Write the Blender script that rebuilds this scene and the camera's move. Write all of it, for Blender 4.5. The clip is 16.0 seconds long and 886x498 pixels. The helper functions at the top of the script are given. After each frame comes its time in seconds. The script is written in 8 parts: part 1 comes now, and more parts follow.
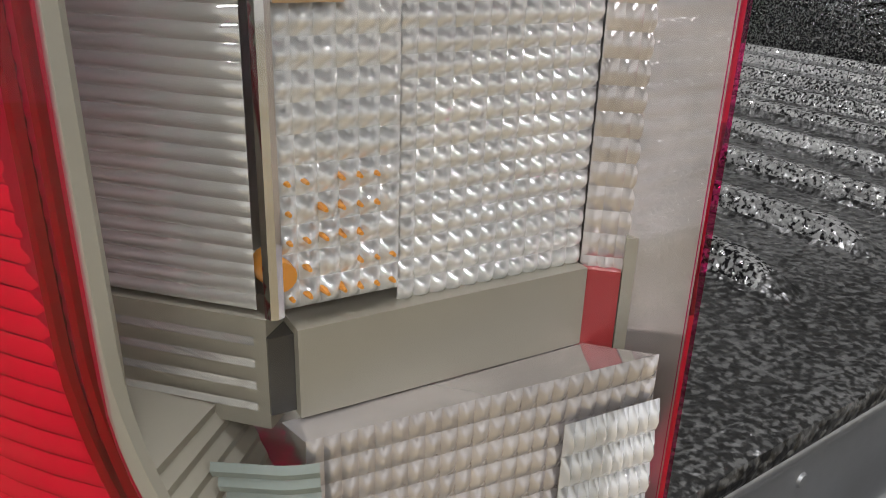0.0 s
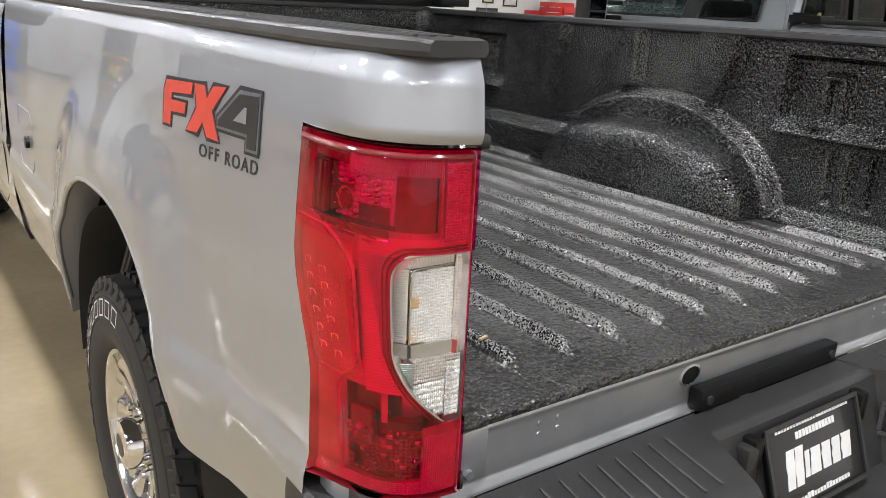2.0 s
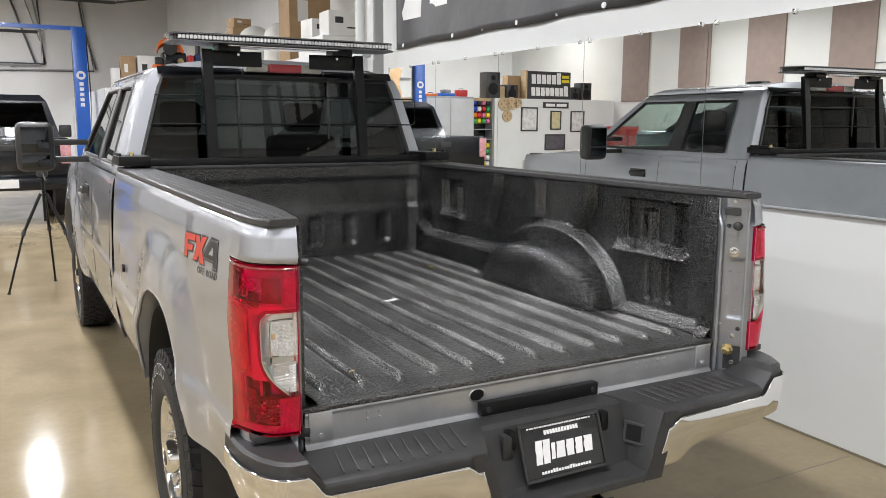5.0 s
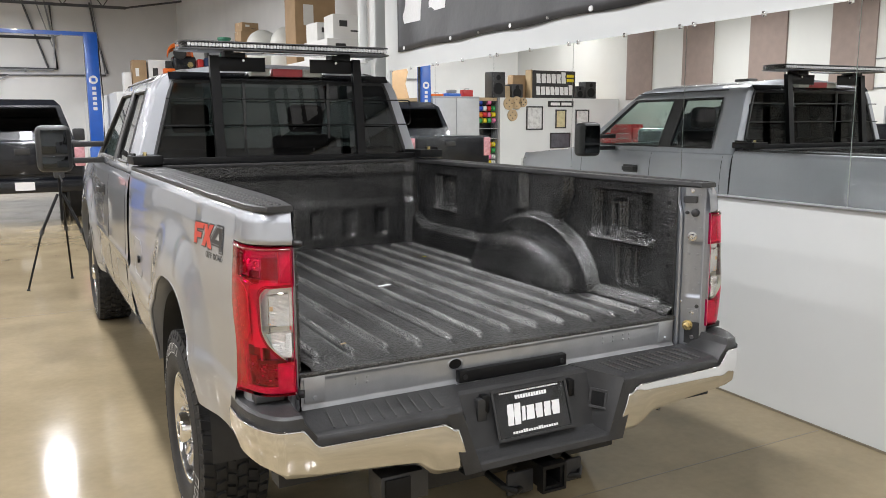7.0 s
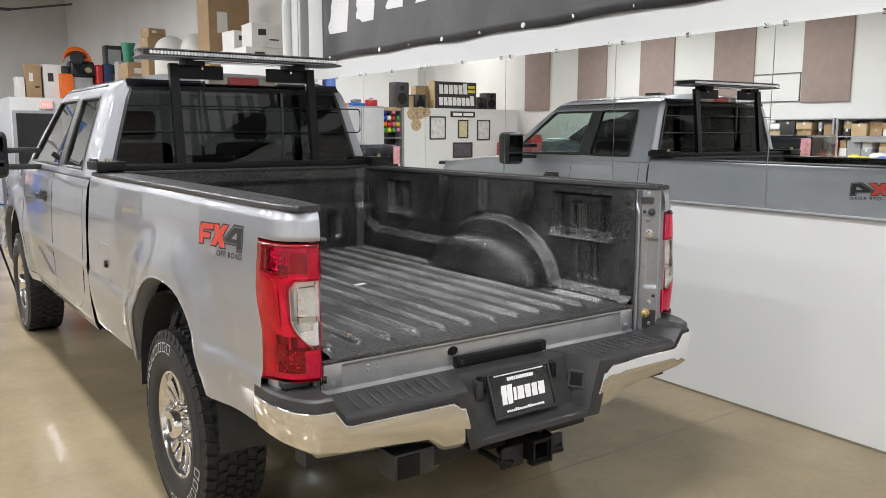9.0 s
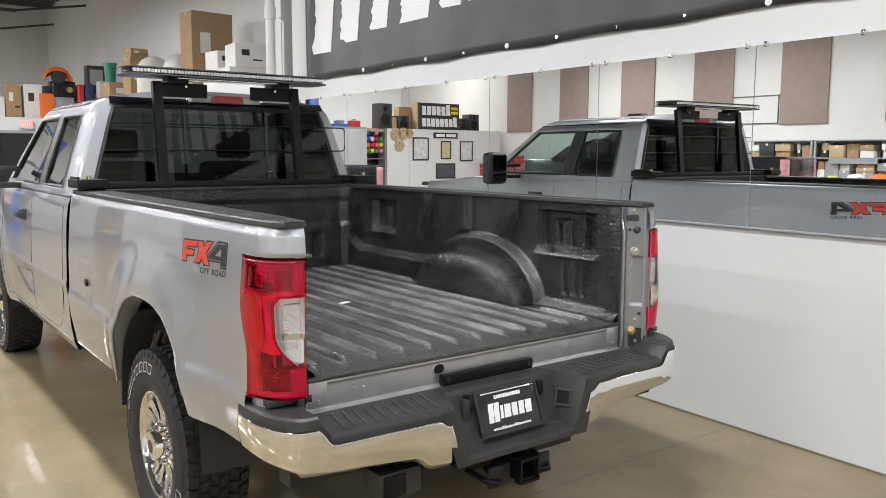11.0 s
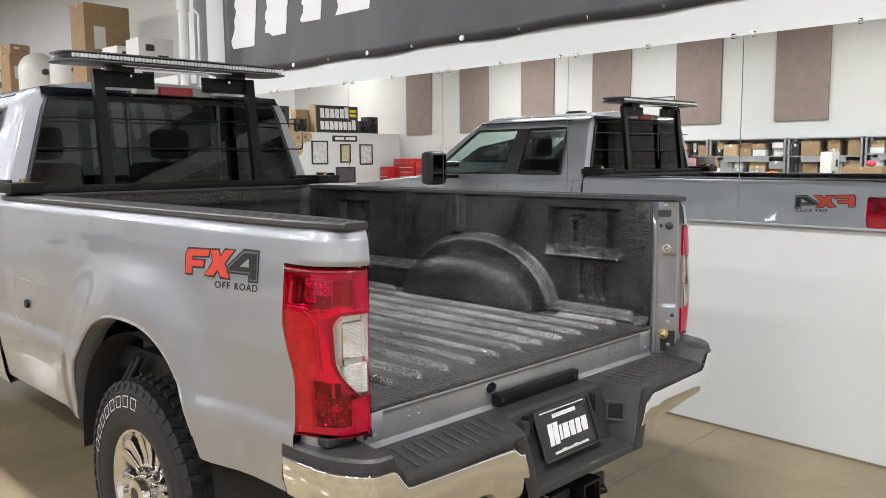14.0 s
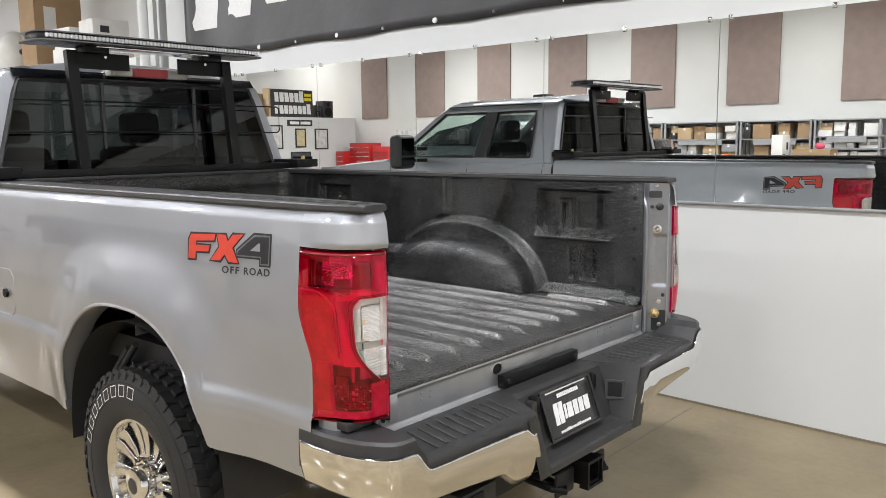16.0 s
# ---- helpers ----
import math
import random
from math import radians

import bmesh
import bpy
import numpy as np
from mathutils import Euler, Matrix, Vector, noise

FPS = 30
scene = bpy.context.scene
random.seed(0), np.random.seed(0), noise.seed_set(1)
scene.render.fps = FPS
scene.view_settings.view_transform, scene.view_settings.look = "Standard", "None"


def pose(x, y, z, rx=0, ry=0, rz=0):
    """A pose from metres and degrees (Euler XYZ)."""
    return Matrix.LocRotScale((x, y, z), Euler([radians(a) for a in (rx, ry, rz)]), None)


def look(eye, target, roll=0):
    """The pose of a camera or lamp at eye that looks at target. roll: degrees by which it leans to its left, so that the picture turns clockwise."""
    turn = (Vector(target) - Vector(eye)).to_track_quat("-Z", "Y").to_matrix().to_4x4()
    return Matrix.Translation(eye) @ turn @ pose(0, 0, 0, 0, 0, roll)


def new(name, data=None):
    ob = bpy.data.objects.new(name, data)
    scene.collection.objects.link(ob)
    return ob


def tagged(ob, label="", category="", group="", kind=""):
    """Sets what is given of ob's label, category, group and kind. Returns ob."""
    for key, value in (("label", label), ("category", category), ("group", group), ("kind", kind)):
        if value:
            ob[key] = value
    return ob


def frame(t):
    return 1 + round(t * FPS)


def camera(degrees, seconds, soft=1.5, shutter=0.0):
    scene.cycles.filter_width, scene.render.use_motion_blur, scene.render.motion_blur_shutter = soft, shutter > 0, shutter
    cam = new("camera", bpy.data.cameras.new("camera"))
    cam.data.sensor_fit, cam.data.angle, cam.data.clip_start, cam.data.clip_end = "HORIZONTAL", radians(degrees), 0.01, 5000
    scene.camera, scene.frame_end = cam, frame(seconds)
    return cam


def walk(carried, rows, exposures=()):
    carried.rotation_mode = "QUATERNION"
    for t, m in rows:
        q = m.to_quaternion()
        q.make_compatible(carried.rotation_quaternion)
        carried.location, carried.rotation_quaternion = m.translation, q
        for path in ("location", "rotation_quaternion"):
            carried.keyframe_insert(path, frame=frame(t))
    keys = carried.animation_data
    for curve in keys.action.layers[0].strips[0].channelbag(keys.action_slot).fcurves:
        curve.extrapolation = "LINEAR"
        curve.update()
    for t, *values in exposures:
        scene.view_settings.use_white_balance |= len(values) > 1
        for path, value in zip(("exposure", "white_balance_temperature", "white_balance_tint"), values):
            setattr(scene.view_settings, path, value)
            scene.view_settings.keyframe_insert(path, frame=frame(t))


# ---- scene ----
cam = camera(57.9, 16.0, soft=0.5)
PATH = [
    (0, (-0.947, -0.174, 1.161), (0.157, 1.307, 0.40), 2.0),
    (0.3, (-0.979, -0.195, 1.162), (0.216, 1.238, 0.443), 1.9),
    (0.5, (-1.009, -0.23, 1.172), (0.197, 1.233, 0.534), 2.0),
    (0.8, (-1.06, -0.309, 1.212), (0.136, 1.186, 0.632), 1.3),
    (1, (-1.098, -0.378, 1.263), (0.057, 1.147, 0.679), 1.4),
    (1.2, (-1.155, -0.456, 1.32), (-0.017, 1.088, 0.753), 1.2),
    (1.5, (-1.266, -0.596, 1.396), (-0.124, 0.944, 0.828), 2.9),
    (2, (-1.4, -0.818, 1.506), (-0.277, 0.728, 0.914), 2.9),
    (2.5, (-1.393, -1.032, 1.569), (-0.324, 0.557, 0.993), 2.0),
    (3, (-1.354, -1.27, 1.628), (-0.372, 0.399, 1.127), 1.3),
    (3.5, (-1.399, -1.501, 1.68), (-0.453, 0.213, 1.27), 0.6),
    (4, (-1.472, -1.749, 1.703), (-0.525, -0.019, 1.37), 0.4),
    (4.2, (-1.484, -1.827, 1.715), (-0.532, -0.097, 1.396), 0.4),
    (6.3, (-1.479, -2.291, 1.7), (-0.538, -0.554, 1.387), -0.1),
    (6.5, (-1.489, -2.323, 1.7), (-0.552, -0.585, 1.384), -0.3),
    (7, (-1.539, -2.375, 1.705), (-0.61, -0.631, 1.393), -0.3),
    (7.5, (-1.655, -2.39, 1.705), (-0.724, -0.648, 1.391), -0.4),
    (8, (-1.854, -2.396, 1.699), (-0.844, -0.697, 1.394), -0.3),
    (8.5, (-1.966, -2.395, 1.699), (-0.841, -0.769, 1.4), -0.1),
    (9, (-1.998, -2.4, 1.698), (-0.843, -0.793, 1.409), 0.1),
    (9.5, (-1.989, -2.398, 1.696), (-0.817, -0.802, 1.418), 0.1),
    (12, (-2.008, -2.327, 1.652), (-0.809, -0.742, 1.426), 0.1),
    (12.5, (-2.005, -2.247, 1.636), (-0.802, -0.666, 1.405), -0.1),
    (13, (-2.017, -2.065, 1.634), (-0.798, -0.496, 1.406), -0.4),
    (13.5, (-2.063, -1.894, 1.631), (-0.777, -0.38, 1.4), -0.5),
    (14, (-2.19, -1.73, 1.633), (-0.781, -0.329, 1.407), -0.4),
    (14.5, (-2.275, -1.638, 1.632), (-0.802, -0.305, 1.405), -0.3),
    (15, (-2.285, -1.606, 1.631), (-0.806, -0.28, 1.399), -0.3),
    (15.5, (-2.298, -1.601, 1.626), (-0.812, -0.285, 1.381), -0.5),
    (16, (-2.307, -1.597, 1.626), (-0.82, -0.286, 1.361), -0.6),
]
walk(cam, [(t, look(eye, target, roll)) for t, eye, target, roll in PATH],
     exposures=((0, -0.45), (0.6, -0.36), (1.2, 0.0), (2.0, 0.08), (3.0, 0.16), (4.2, 0.10), (6.5, 0.0), (16, 0.02)))

# ---- world, light, exposure ----
world = bpy.data.worlds.new("world")
scene.world = world
world.use_nodes = True
world.node_tree.nodes["Background"].inputs["Color"].default_value = (0.5, 0.52, 0.55, 1)
world.node_tree.nodes["Background"].inputs["Strength"].default_value = 0.05

CEIL = 6.2
WALL_R, WALL_L, WALL_F, WALL_B = 2.30, -12.0, 26.0, -9.0
LAMP_W = 152.0


# ---- materials ----
def mat(name, color, rough=0.5, metal=0.0, var=0.0, scale=8.0, bump=0.0, bump_scale=60.0, coat=0.0, spec=0.5, rough_var=0.0, fine=0.0, dist=0.002):
    m = bpy.data.materials.new(name)
    m.use_nodes = True
    nt = m.node_tree
    b = nt.nodes["Principled BSDF"]
    b.inputs["Base Color"].default_value = (*color, 1)
    b.inputs["Roughness"].default_value = rough
    b.inputs["Metallic"].default_value = metal
    b.inputs["Specular IOR Level"].default_value = spec
    b.inputs["Coat Weight"].default_value = coat
    b.inputs["Coat Roughness"].default_value = 0.03
    co = nt.nodes.new("ShaderNodeTexCoord")
    if var or rough_var or fine:
        n1 = nt.nodes.new("ShaderNodeTexNoise")
        n1.inputs["Scale"].default_value = scale
        n1.inputs["Detail"].default_value = 6
        nt.links.new(co.outputs["Object"], n1.inputs["Vector"])
        n2 = nt.nodes.new("ShaderNodeTexNoise")
        n2.inputs["Scale"].default_value = scale * 14
        n2.inputs["Detail"].default_value = 3
        nt.links.new(co.outputs["Object"], n2.inputs["Vector"])
        mx = nt.nodes.new("ShaderNodeMath")
        mx.operation = "MULTIPLY_ADD"
        mx.inputs[1].default_value = fine
        nt.links.new(n2.outputs["Fac"], mx.inputs[0])
        nt.links.new(n1.outputs["Fac"], mx.inputs[2])
        if var or fine:
            ramp = nt.nodes.new("ShaderNodeValToRGB")
            ramp.color_ramp.elements[0].position = 0.3
            ramp.color_ramp.elements[1].position = 0.7 + fine
            lo = [max(0, c * (1 - var)) for c in color]
            hi = [min(1, c * (1 + var)) for c in color]
            ramp.color_ramp.elements[0].color = (*lo, 1)
            ramp.color_ramp.elements[1].color = (*hi, 1)
            nt.links.new(mx.outputs[0], ramp.inputs["Fac"])
            nt.links.new(ramp.outputs["Color"], b.inputs["Base Color"])
        if rough_var:
            mr = nt.nodes.new("ShaderNodeMapRange")
            mr.inputs["From Min"].default_value, mr.inputs["From Max"].default_value = 0.3, 0.7
            mr.inputs["To Min"].default_value = max(0.02, rough - rough_var)
            mr.inputs["To Max"].default_value = min(1, rough + rough_var)
            nt.links.new(n1.outputs["Fac"], mr.inputs["Value"])
            nt.links.new(mr.outputs["Result"], b.inputs["Roughness"])
    if bump:
        n3 = nt.nodes.new("ShaderNodeTexNoise")
        n3.inputs["Scale"].default_value = bump_scale
        n3.inputs["Detail"].default_value = 4
        nt.links.new(co.outputs["Object"], n3.inputs["Vector"])
        bp = nt.nodes.new("ShaderNodeBump")
        bp.inputs["Strength"].default_value = bump
        bp.inputs["Distance"].default_value = dist
        nt.links.new(n3.outputs["Fac"], bp.inputs["Height"])
        nt.links.new(bp.outputs["Normal"], b.inputs["Normal"])
    return m


def glass_mat(name, tint, rough=0.02, ior=1.45, bump=0.0, bump_scale=200.0):
    """A thin pane: it lets tinted light through and mirrors by Fresnel's law."""
    m = bpy.data.materials.new(name)
    m.use_nodes = True
    nt = m.node_tree
    nt.nodes.remove(nt.nodes["Principled BSDF"])
    out = nt.nodes["Material Output"]
    tr = nt.nodes.new("ShaderNodeBsdfTransparent")
    tr.inputs["Color"].default_value = (*tint, 1)
    gl = nt.nodes.new("ShaderNodeBsdfGlossy")
    gl.inputs["Roughness"].default_value = rough
    gl.inputs["Color"].default_value = (0.95, 0.95, 0.95, 1)
    fr = nt.nodes.new("ShaderNodeLayerWeight")
    fr.inputs["Blend"].default_value = 0.5
    pw = nt.nodes.new("ShaderNodeMath")
    pw.operation = "POWER"
    pw.inputs[1].default_value = 5.0
    nt.links.new(fr.outputs["Facing"], pw.inputs[0])
    f0 = ((ior - 1) / (ior + 1)) ** 2
    ma = nt.nodes.new("ShaderNodeMath")
    ma.operation = "MULTIPLY_ADD"
    ma.inputs[1].default_value, ma.inputs[2].default_value = 1 - f0, f0
    nt.links.new(pw.outputs[0], ma.inputs[0])
    mx = nt.nodes.new("ShaderNodeMixShader")
    nt.links.new(ma.outputs[0], mx.inputs[0])
    nt.links.new(tr.outputs[0], mx.inputs[1])
    nt.links.new(gl.outputs[0], mx.inputs[2])
    nt.links.new(mx.outputs[0], out.inputs["Surface"])
    if bump:
        co = nt.nodes.new("ShaderNodeTexCoord")
        no = nt.nodes.new("ShaderNodeTexVoronoi")
        no.inputs["Scale"].default_value = bump_scale
        nt.links.new(co.outputs["Object"], no.inputs["Vector"])
        bp = nt.nodes.new("ShaderNodeBump")
        bp.inputs["Strength"].default_value = bump
        bp.inputs["Distance"].default_value = 0.001
        nt.links.new(no.outputs["Distance"], bp.inputs["Height"])
        nt.links.new(bp.outputs["Normal"], gl.inputs["Normal"])
        nt.links.new(bp.outputs["Normal"], fr.inputs["Normal"])
    return m


def glow_mat(name, color, strength):
    m = bpy.data.materials.new(name)
    m.use_nodes = True
    b = m.node_tree.nodes["Principled BSDF"]
    b.inputs["Base Color"].default_value = (*color, 1)
    b.inputs["Emission Color"].default_value = (*color, 1)
    b.inputs["Emission Strength"].default_value = strength
    return m


def liner_mat(name, base, rough, speck=0.1, amount=0.3, deep=0.003, size=1.0):
    """Sprayed-on bed coating: pebbled glossy black polymer; grey specks on the pebble tips paint both dust and lamp
    glints.
    """
    m = mat(name, base, rough, 0, 0.35, 5.0, 0, 0, fine=0.3, spec=0.85)
    nt = m.node_tree
    b = nt.nodes["Principled BSDF"]
    co = nt.nodes["Texture Coordinate"]
    vo = nt.nodes.new("ShaderNodeTexNoise")
    vo.inputs["Scale"].default_value = 130 * size
    vo.inputs["Detail"].default_value = 1.5
    nt.links.new(co.outputs["Object"], vo.inputs["Vector"])
    vn = nt.nodes.new("ShaderNodeTexVoronoi")
    vn.inputs["Scale"].default_value = 95 * size
    nt.links.new(co.outputs["Object"], vn.inputs["Vector"])
    ad = nt.nodes.new("ShaderNodeMath")
    ad.operation = "SUBTRACT"
    nt.links.new(vo.outputs["Fac"], ad.inputs[0])
    nt.links.new(vn.outputs["Distance"], ad.inputs[1])
    bp = nt.nodes.new("ShaderNodeBump")
    bp.inputs["Strength"].default_value = 1.0
    bp.inputs["Distance"].default_value = deep
    nt.links.new(ad.outputs[0], bp.inputs["Height"])
    nt.links.new(bp.outputs["Normal"], b.inputs["Normal"])
    # grey tips in clouds: dust and painted glints in one
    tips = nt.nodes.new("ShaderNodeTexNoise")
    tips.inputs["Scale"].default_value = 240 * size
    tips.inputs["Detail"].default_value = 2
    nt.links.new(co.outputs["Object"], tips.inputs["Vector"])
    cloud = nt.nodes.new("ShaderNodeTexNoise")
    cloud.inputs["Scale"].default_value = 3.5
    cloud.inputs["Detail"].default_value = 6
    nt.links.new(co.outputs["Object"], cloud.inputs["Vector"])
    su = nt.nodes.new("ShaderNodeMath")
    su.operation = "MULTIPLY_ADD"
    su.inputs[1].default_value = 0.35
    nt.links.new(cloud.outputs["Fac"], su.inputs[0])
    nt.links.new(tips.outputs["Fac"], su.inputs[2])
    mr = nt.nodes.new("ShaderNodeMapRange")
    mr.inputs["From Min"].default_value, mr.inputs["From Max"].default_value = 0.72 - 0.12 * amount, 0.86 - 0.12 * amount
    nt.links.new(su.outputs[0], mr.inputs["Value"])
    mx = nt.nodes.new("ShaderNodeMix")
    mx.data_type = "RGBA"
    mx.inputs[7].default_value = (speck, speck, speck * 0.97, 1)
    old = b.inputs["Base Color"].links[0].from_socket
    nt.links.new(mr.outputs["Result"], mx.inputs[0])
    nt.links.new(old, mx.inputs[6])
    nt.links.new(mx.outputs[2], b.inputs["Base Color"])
    return m


PAINT = mat("silver_paint", (0.39, 0.405, 0.435), 0.44, 0.67, 0.06, 2.0, 0.05, 900.0, coat=1.0, fine=0.12, dist=0.0004)
PAINT.node_tree.nodes["Principled BSDF"].inputs["Coat Roughness"].default_value = 0.025
SHEET = mat("satin_silver_steel", (0.46, 0.47, 0.485), 0.33, 0.68, 0.16, 9.0, 0.06, 300.0, coat=0.3, fine=0.2)
# body silver darkened to paint the shade on the rear posts
POSTSHADE = mat("shaded_silver_paint", (0.33, 0.345, 0.375), 0.30, 0.82, 0.14, 9.0, 0.06, 300.0, coat=0.4, fine=0.2)
CHROME = mat("chrome", (0.82, 0.82, 0.82), 0.05, 1.0, 0.03, 4.0, rough_var=0.02)
ALLOY = mat("polished_alloy", (0.75, 0.75, 0.76), 0.16, 1.0, 0.06, 12.0, rough_var=0.06)
STEPWEAR = mat("scuffed_black_plastic", (0.058, 0.057, 0.055), 0.6, 0, 0.5, 30.0, 0.3, 500.0, fine=0.5)
BLACK = mat("black_textured_plastic", (0.030, 0.030, 0.0305), 0.42, 0, 0.25, 18.0, 0.35, 700.0, fine=0.2)
BLACKMETAL = mat("black_powder_coat", (0.006, 0.006, 0.0065), 0.4, 0, 0.2, 12.0, 0.2, 900.0, fine=0.2, spec=0.25)
UNDER = mat("black_chassis_steel", (0.02, 0.02, 0.021), 0.6, 0.2, 0.4, 7.0, 0.3, 120.0, fine=0.4)
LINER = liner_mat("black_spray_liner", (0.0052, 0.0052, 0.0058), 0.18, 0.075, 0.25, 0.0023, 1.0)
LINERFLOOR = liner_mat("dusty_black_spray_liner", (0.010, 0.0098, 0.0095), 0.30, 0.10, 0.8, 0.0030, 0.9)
# paler, glossier copy that paints lamp sheen on the floor ribs
LINERSHINE = liner_mat("glint_black_spray_liner", (0.010, 0.010, 0.0105), 0.17, 0.26, 1.15, 0.0032, 1.0)
# paler liner copy, light painted onto the bed wall's ledges
LINERLEDGE = liner_mat("ledge_sheen_spray_liner", (0.006, 0.006, 0.0065), 0.17, 0.14, 0.5, 0.0024, 1.0)
RUBBER = mat("tyre_rubber", (0.018, 0.018, 0.019), 0.62, 0, 0.3, 20.0, 0.3, 260.0, fine=0.3)
WHITE = mat("white_print", (0.8, 0.8, 0.8), 0.5, 0, 0.06, 40.0, fine=0.1)
TINT = glass_mat("dark_tinted_glass", (0.035, 0.039, 0.04), 0.01, 1.5)
DOORGLASS = glass_mat("darkened_door_glass", (0.34, 0.38, 0.37))
# mirror glass darkened in place of the dark view it reflects
DARKMIRROR = mat("dark_reflection_glass", (0.06, 0.065, 0.07), 0.03, 1.0, 0.05, 4.0)
GREENGLASS = glass_mat("greenish_window_glass", (0.68, 0.78, 0.74))
DUSKGLASS = glass_mat("darkened_window_glass", (0.10, 0.11, 0.11))
SMOKEGLASS = glass_mat("smoked_window_glass", (0.40, 0.44, 0.43))
REDLENS = glass_mat("red_lamp_lens", (0.95, 0.014, 0.235), 0.02, 1.5)
FROSTLENS = glass_mat("frosted_red_lens", (0.96, 0.60, 0.62), 0.20, 1.6)
CLEARLENS = glass_mat("clear_lamp_lens", (0.93, 0.93, 0.92), 0.02, 1.45)
REDIN = mat("red_lamp_plastic", (0.80, 0.36, 0.40), 0.18, 0.4, 0.45, 22.0, 0.6, 200.0, coat=0.5, fine=0.15)
REDREFLEX = mat("red_reflex_prisms", (0.98, 0.78, 0.80), 0.07, 0.7, 0.3, 60.0, 0.8, 420.0, fine=0.3)
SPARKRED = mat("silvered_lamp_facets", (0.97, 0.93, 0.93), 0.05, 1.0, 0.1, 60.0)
DARKRED = mat("dark_red_lamp_chamber", (0.30, 0.06, 0.08), 0.12, 0.4, 0.5, 45.0, 0.5, 160.0, fine=0.4)
DEEPRED = mat("deep_red_moulding", (0.22, 0.02, 0.03), 0.2, 0.0, 0.3, 45.0, coat=0.6, fine=0.3)
CHROMERED = mat("bright_moulding_edge", (0.9, 0.5, 0.5), 0.12, 0.9, 0.1, 60.0)
REDBAND = mat("red_ribbed_plastic", (0.92, 0.5, 0.54), 0.16, 0.35, 0.15, 30.0, coat=0.6, fine=0.2)
TABRED = mat("red_moulded_tab", (0.42, 0.03, 0.04), 0.35, 0, 0.1, 40.0, coat=0.4, fine=0.15)
TICKRED = mat("glossy_raised_red_mark", (0.70, 0.07, 0.09), 0.1, 0, 0.1, 40.0, coat=1.0, fine=0.1)
PINKGREY = mat("rose_grey_prisms", (0.82, 0.78, 0.79), 0.10, 0.7, 0.15, 60.0, rough_var=0.05)
PINKCLEAR = mat("rose_lens_edge", (0.62, 0.4, 0.4), 0.18, 0.2, 0.1, 60.0, coat=0.5)
SMOKE = mat("smoky_lamp_prisms", (0.36, 0.42, 0.40), 0.16, 0.4, 0.25, 40.0, coat=0.4, fine=0.2)
DARKGLASS = mat("dark_lamp_groove", (0.06, 0.06, 0.062), 0.2, 0.1, 0.3, 60.0)
REFLECTOR = mat("silvered_pillow_optics", (0.95, 0.97, 1.0), 0.07, 0.62, 0.06, 60.0, rough_var=0.04)
TANBAND = mat("pale_bezel_plastic", (0.38, 0.36, 0.30), 0.35, 0.1, 0.08, 30.0, fine=0.1)
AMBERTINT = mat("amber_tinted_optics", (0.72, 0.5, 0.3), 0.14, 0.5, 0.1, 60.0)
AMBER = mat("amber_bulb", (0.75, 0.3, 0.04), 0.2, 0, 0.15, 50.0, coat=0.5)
DECALRED = mat("red_decal_vinyl", (0.62, 0.06, 0.035), 0.35, 0, 0.12, 30.0, fine=0.15)
DECALBLACK = mat("black_decal_vinyl", (0.02, 0.02, 0.022), 0.35, 0, 0.2, 30.0, fine=0.15)
DECALGREY = mat("grey_decal_vinyl", (0.16, 0.17, 0.18), 0.35, 0.3, 0.2, 30.0, fine=0.15)
BRASS = mat("worn_brass", (0.62, 0.5, 0.25), 0.3, 0.9, 0.2, 80.0, rough_var=0.1)
FARPAINT = mat("cream_wall_paint", (0.60, 0.60, 0.575), 0.6, 0, 0.05, 0.8, 0.1, 60.0, fine=0.08)
WALLPAINT = mat("white_wall_paint", (0.665, 0.68, 0.672), 0.55, 0, 0.035, 1.1, 0.1, 90.0, fine=0.08)
BLOCKPAINT = mat("white_painted_precast", (0.76, 0.76, 0.745), 0.6, 0, 0.07, 0.7, 0.2, 40.0, fine=0.1)
CEILMAT = mat("dark_metal_deck", (0.10, 0.10, 0.105), 0.6, 0.2, 0.2, 1.0, fine=0.2)
TRUSS = mat("grey_truss_steel", (0.12, 0.12, 0.125), 0.5, 0.4, 0.2, 5.0, fine=0.2)
MIRROR = mat("silvered_mirror", (0.90, 0.92, 0.91), 0.004, 1.0)
BANNER = mat("charcoal_banner_vinyl", (0.045, 0.045, 0.048), 0.45, 0, 0.15, 2.5, 0.25, 6.0, fine=0.15, dist=0.02)
CARD = mat("brown_cardboard", (0.33, 0.22, 0.12), 0.75, 0, 0.12, 6.0, 0.2, 150.0, fine=0.2)
WHITECARD = mat("white_carton", (0.7, 0.7, 0.68), 0.6, 0, 0.06, 6.0, fine=0.1)
BLUE = mat("blue_lift_enamel", (0.015, 0.12, 0.55), 0.3, 0, 0.12, 4.0, coat=0.4, fine=0.1)
DARKPAINT = mat("black_vehicle_paint", (0.007, 0.008, 0.011), 0.25, 0.0, 0.2, 3.0, coat=0.35, spec=0.35)
BROWNPANEL = mat("taupe_fabric_panel", (0.27, 0.21, 0.185), 0.9, 0, 0.08, 5.0, 0.4, 500.0, fine=0.15)
REDENAMEL = mat("red_tool_enamel", (0.5, 0.02, 0.02), 0.3, 0, 0.12, 8.0, coat=0.4, fine=0.15)
ORANGE = mat("orange_plastic", (0.8, 0.16, 0.02), 0.4, 0, 0.15, 10.0, fine=0.2)
YELLOW = mat("yellow_plastic", (0.75, 0.62, 0.02), 0.4, 0, 0.15, 10.0, fine=0.2)
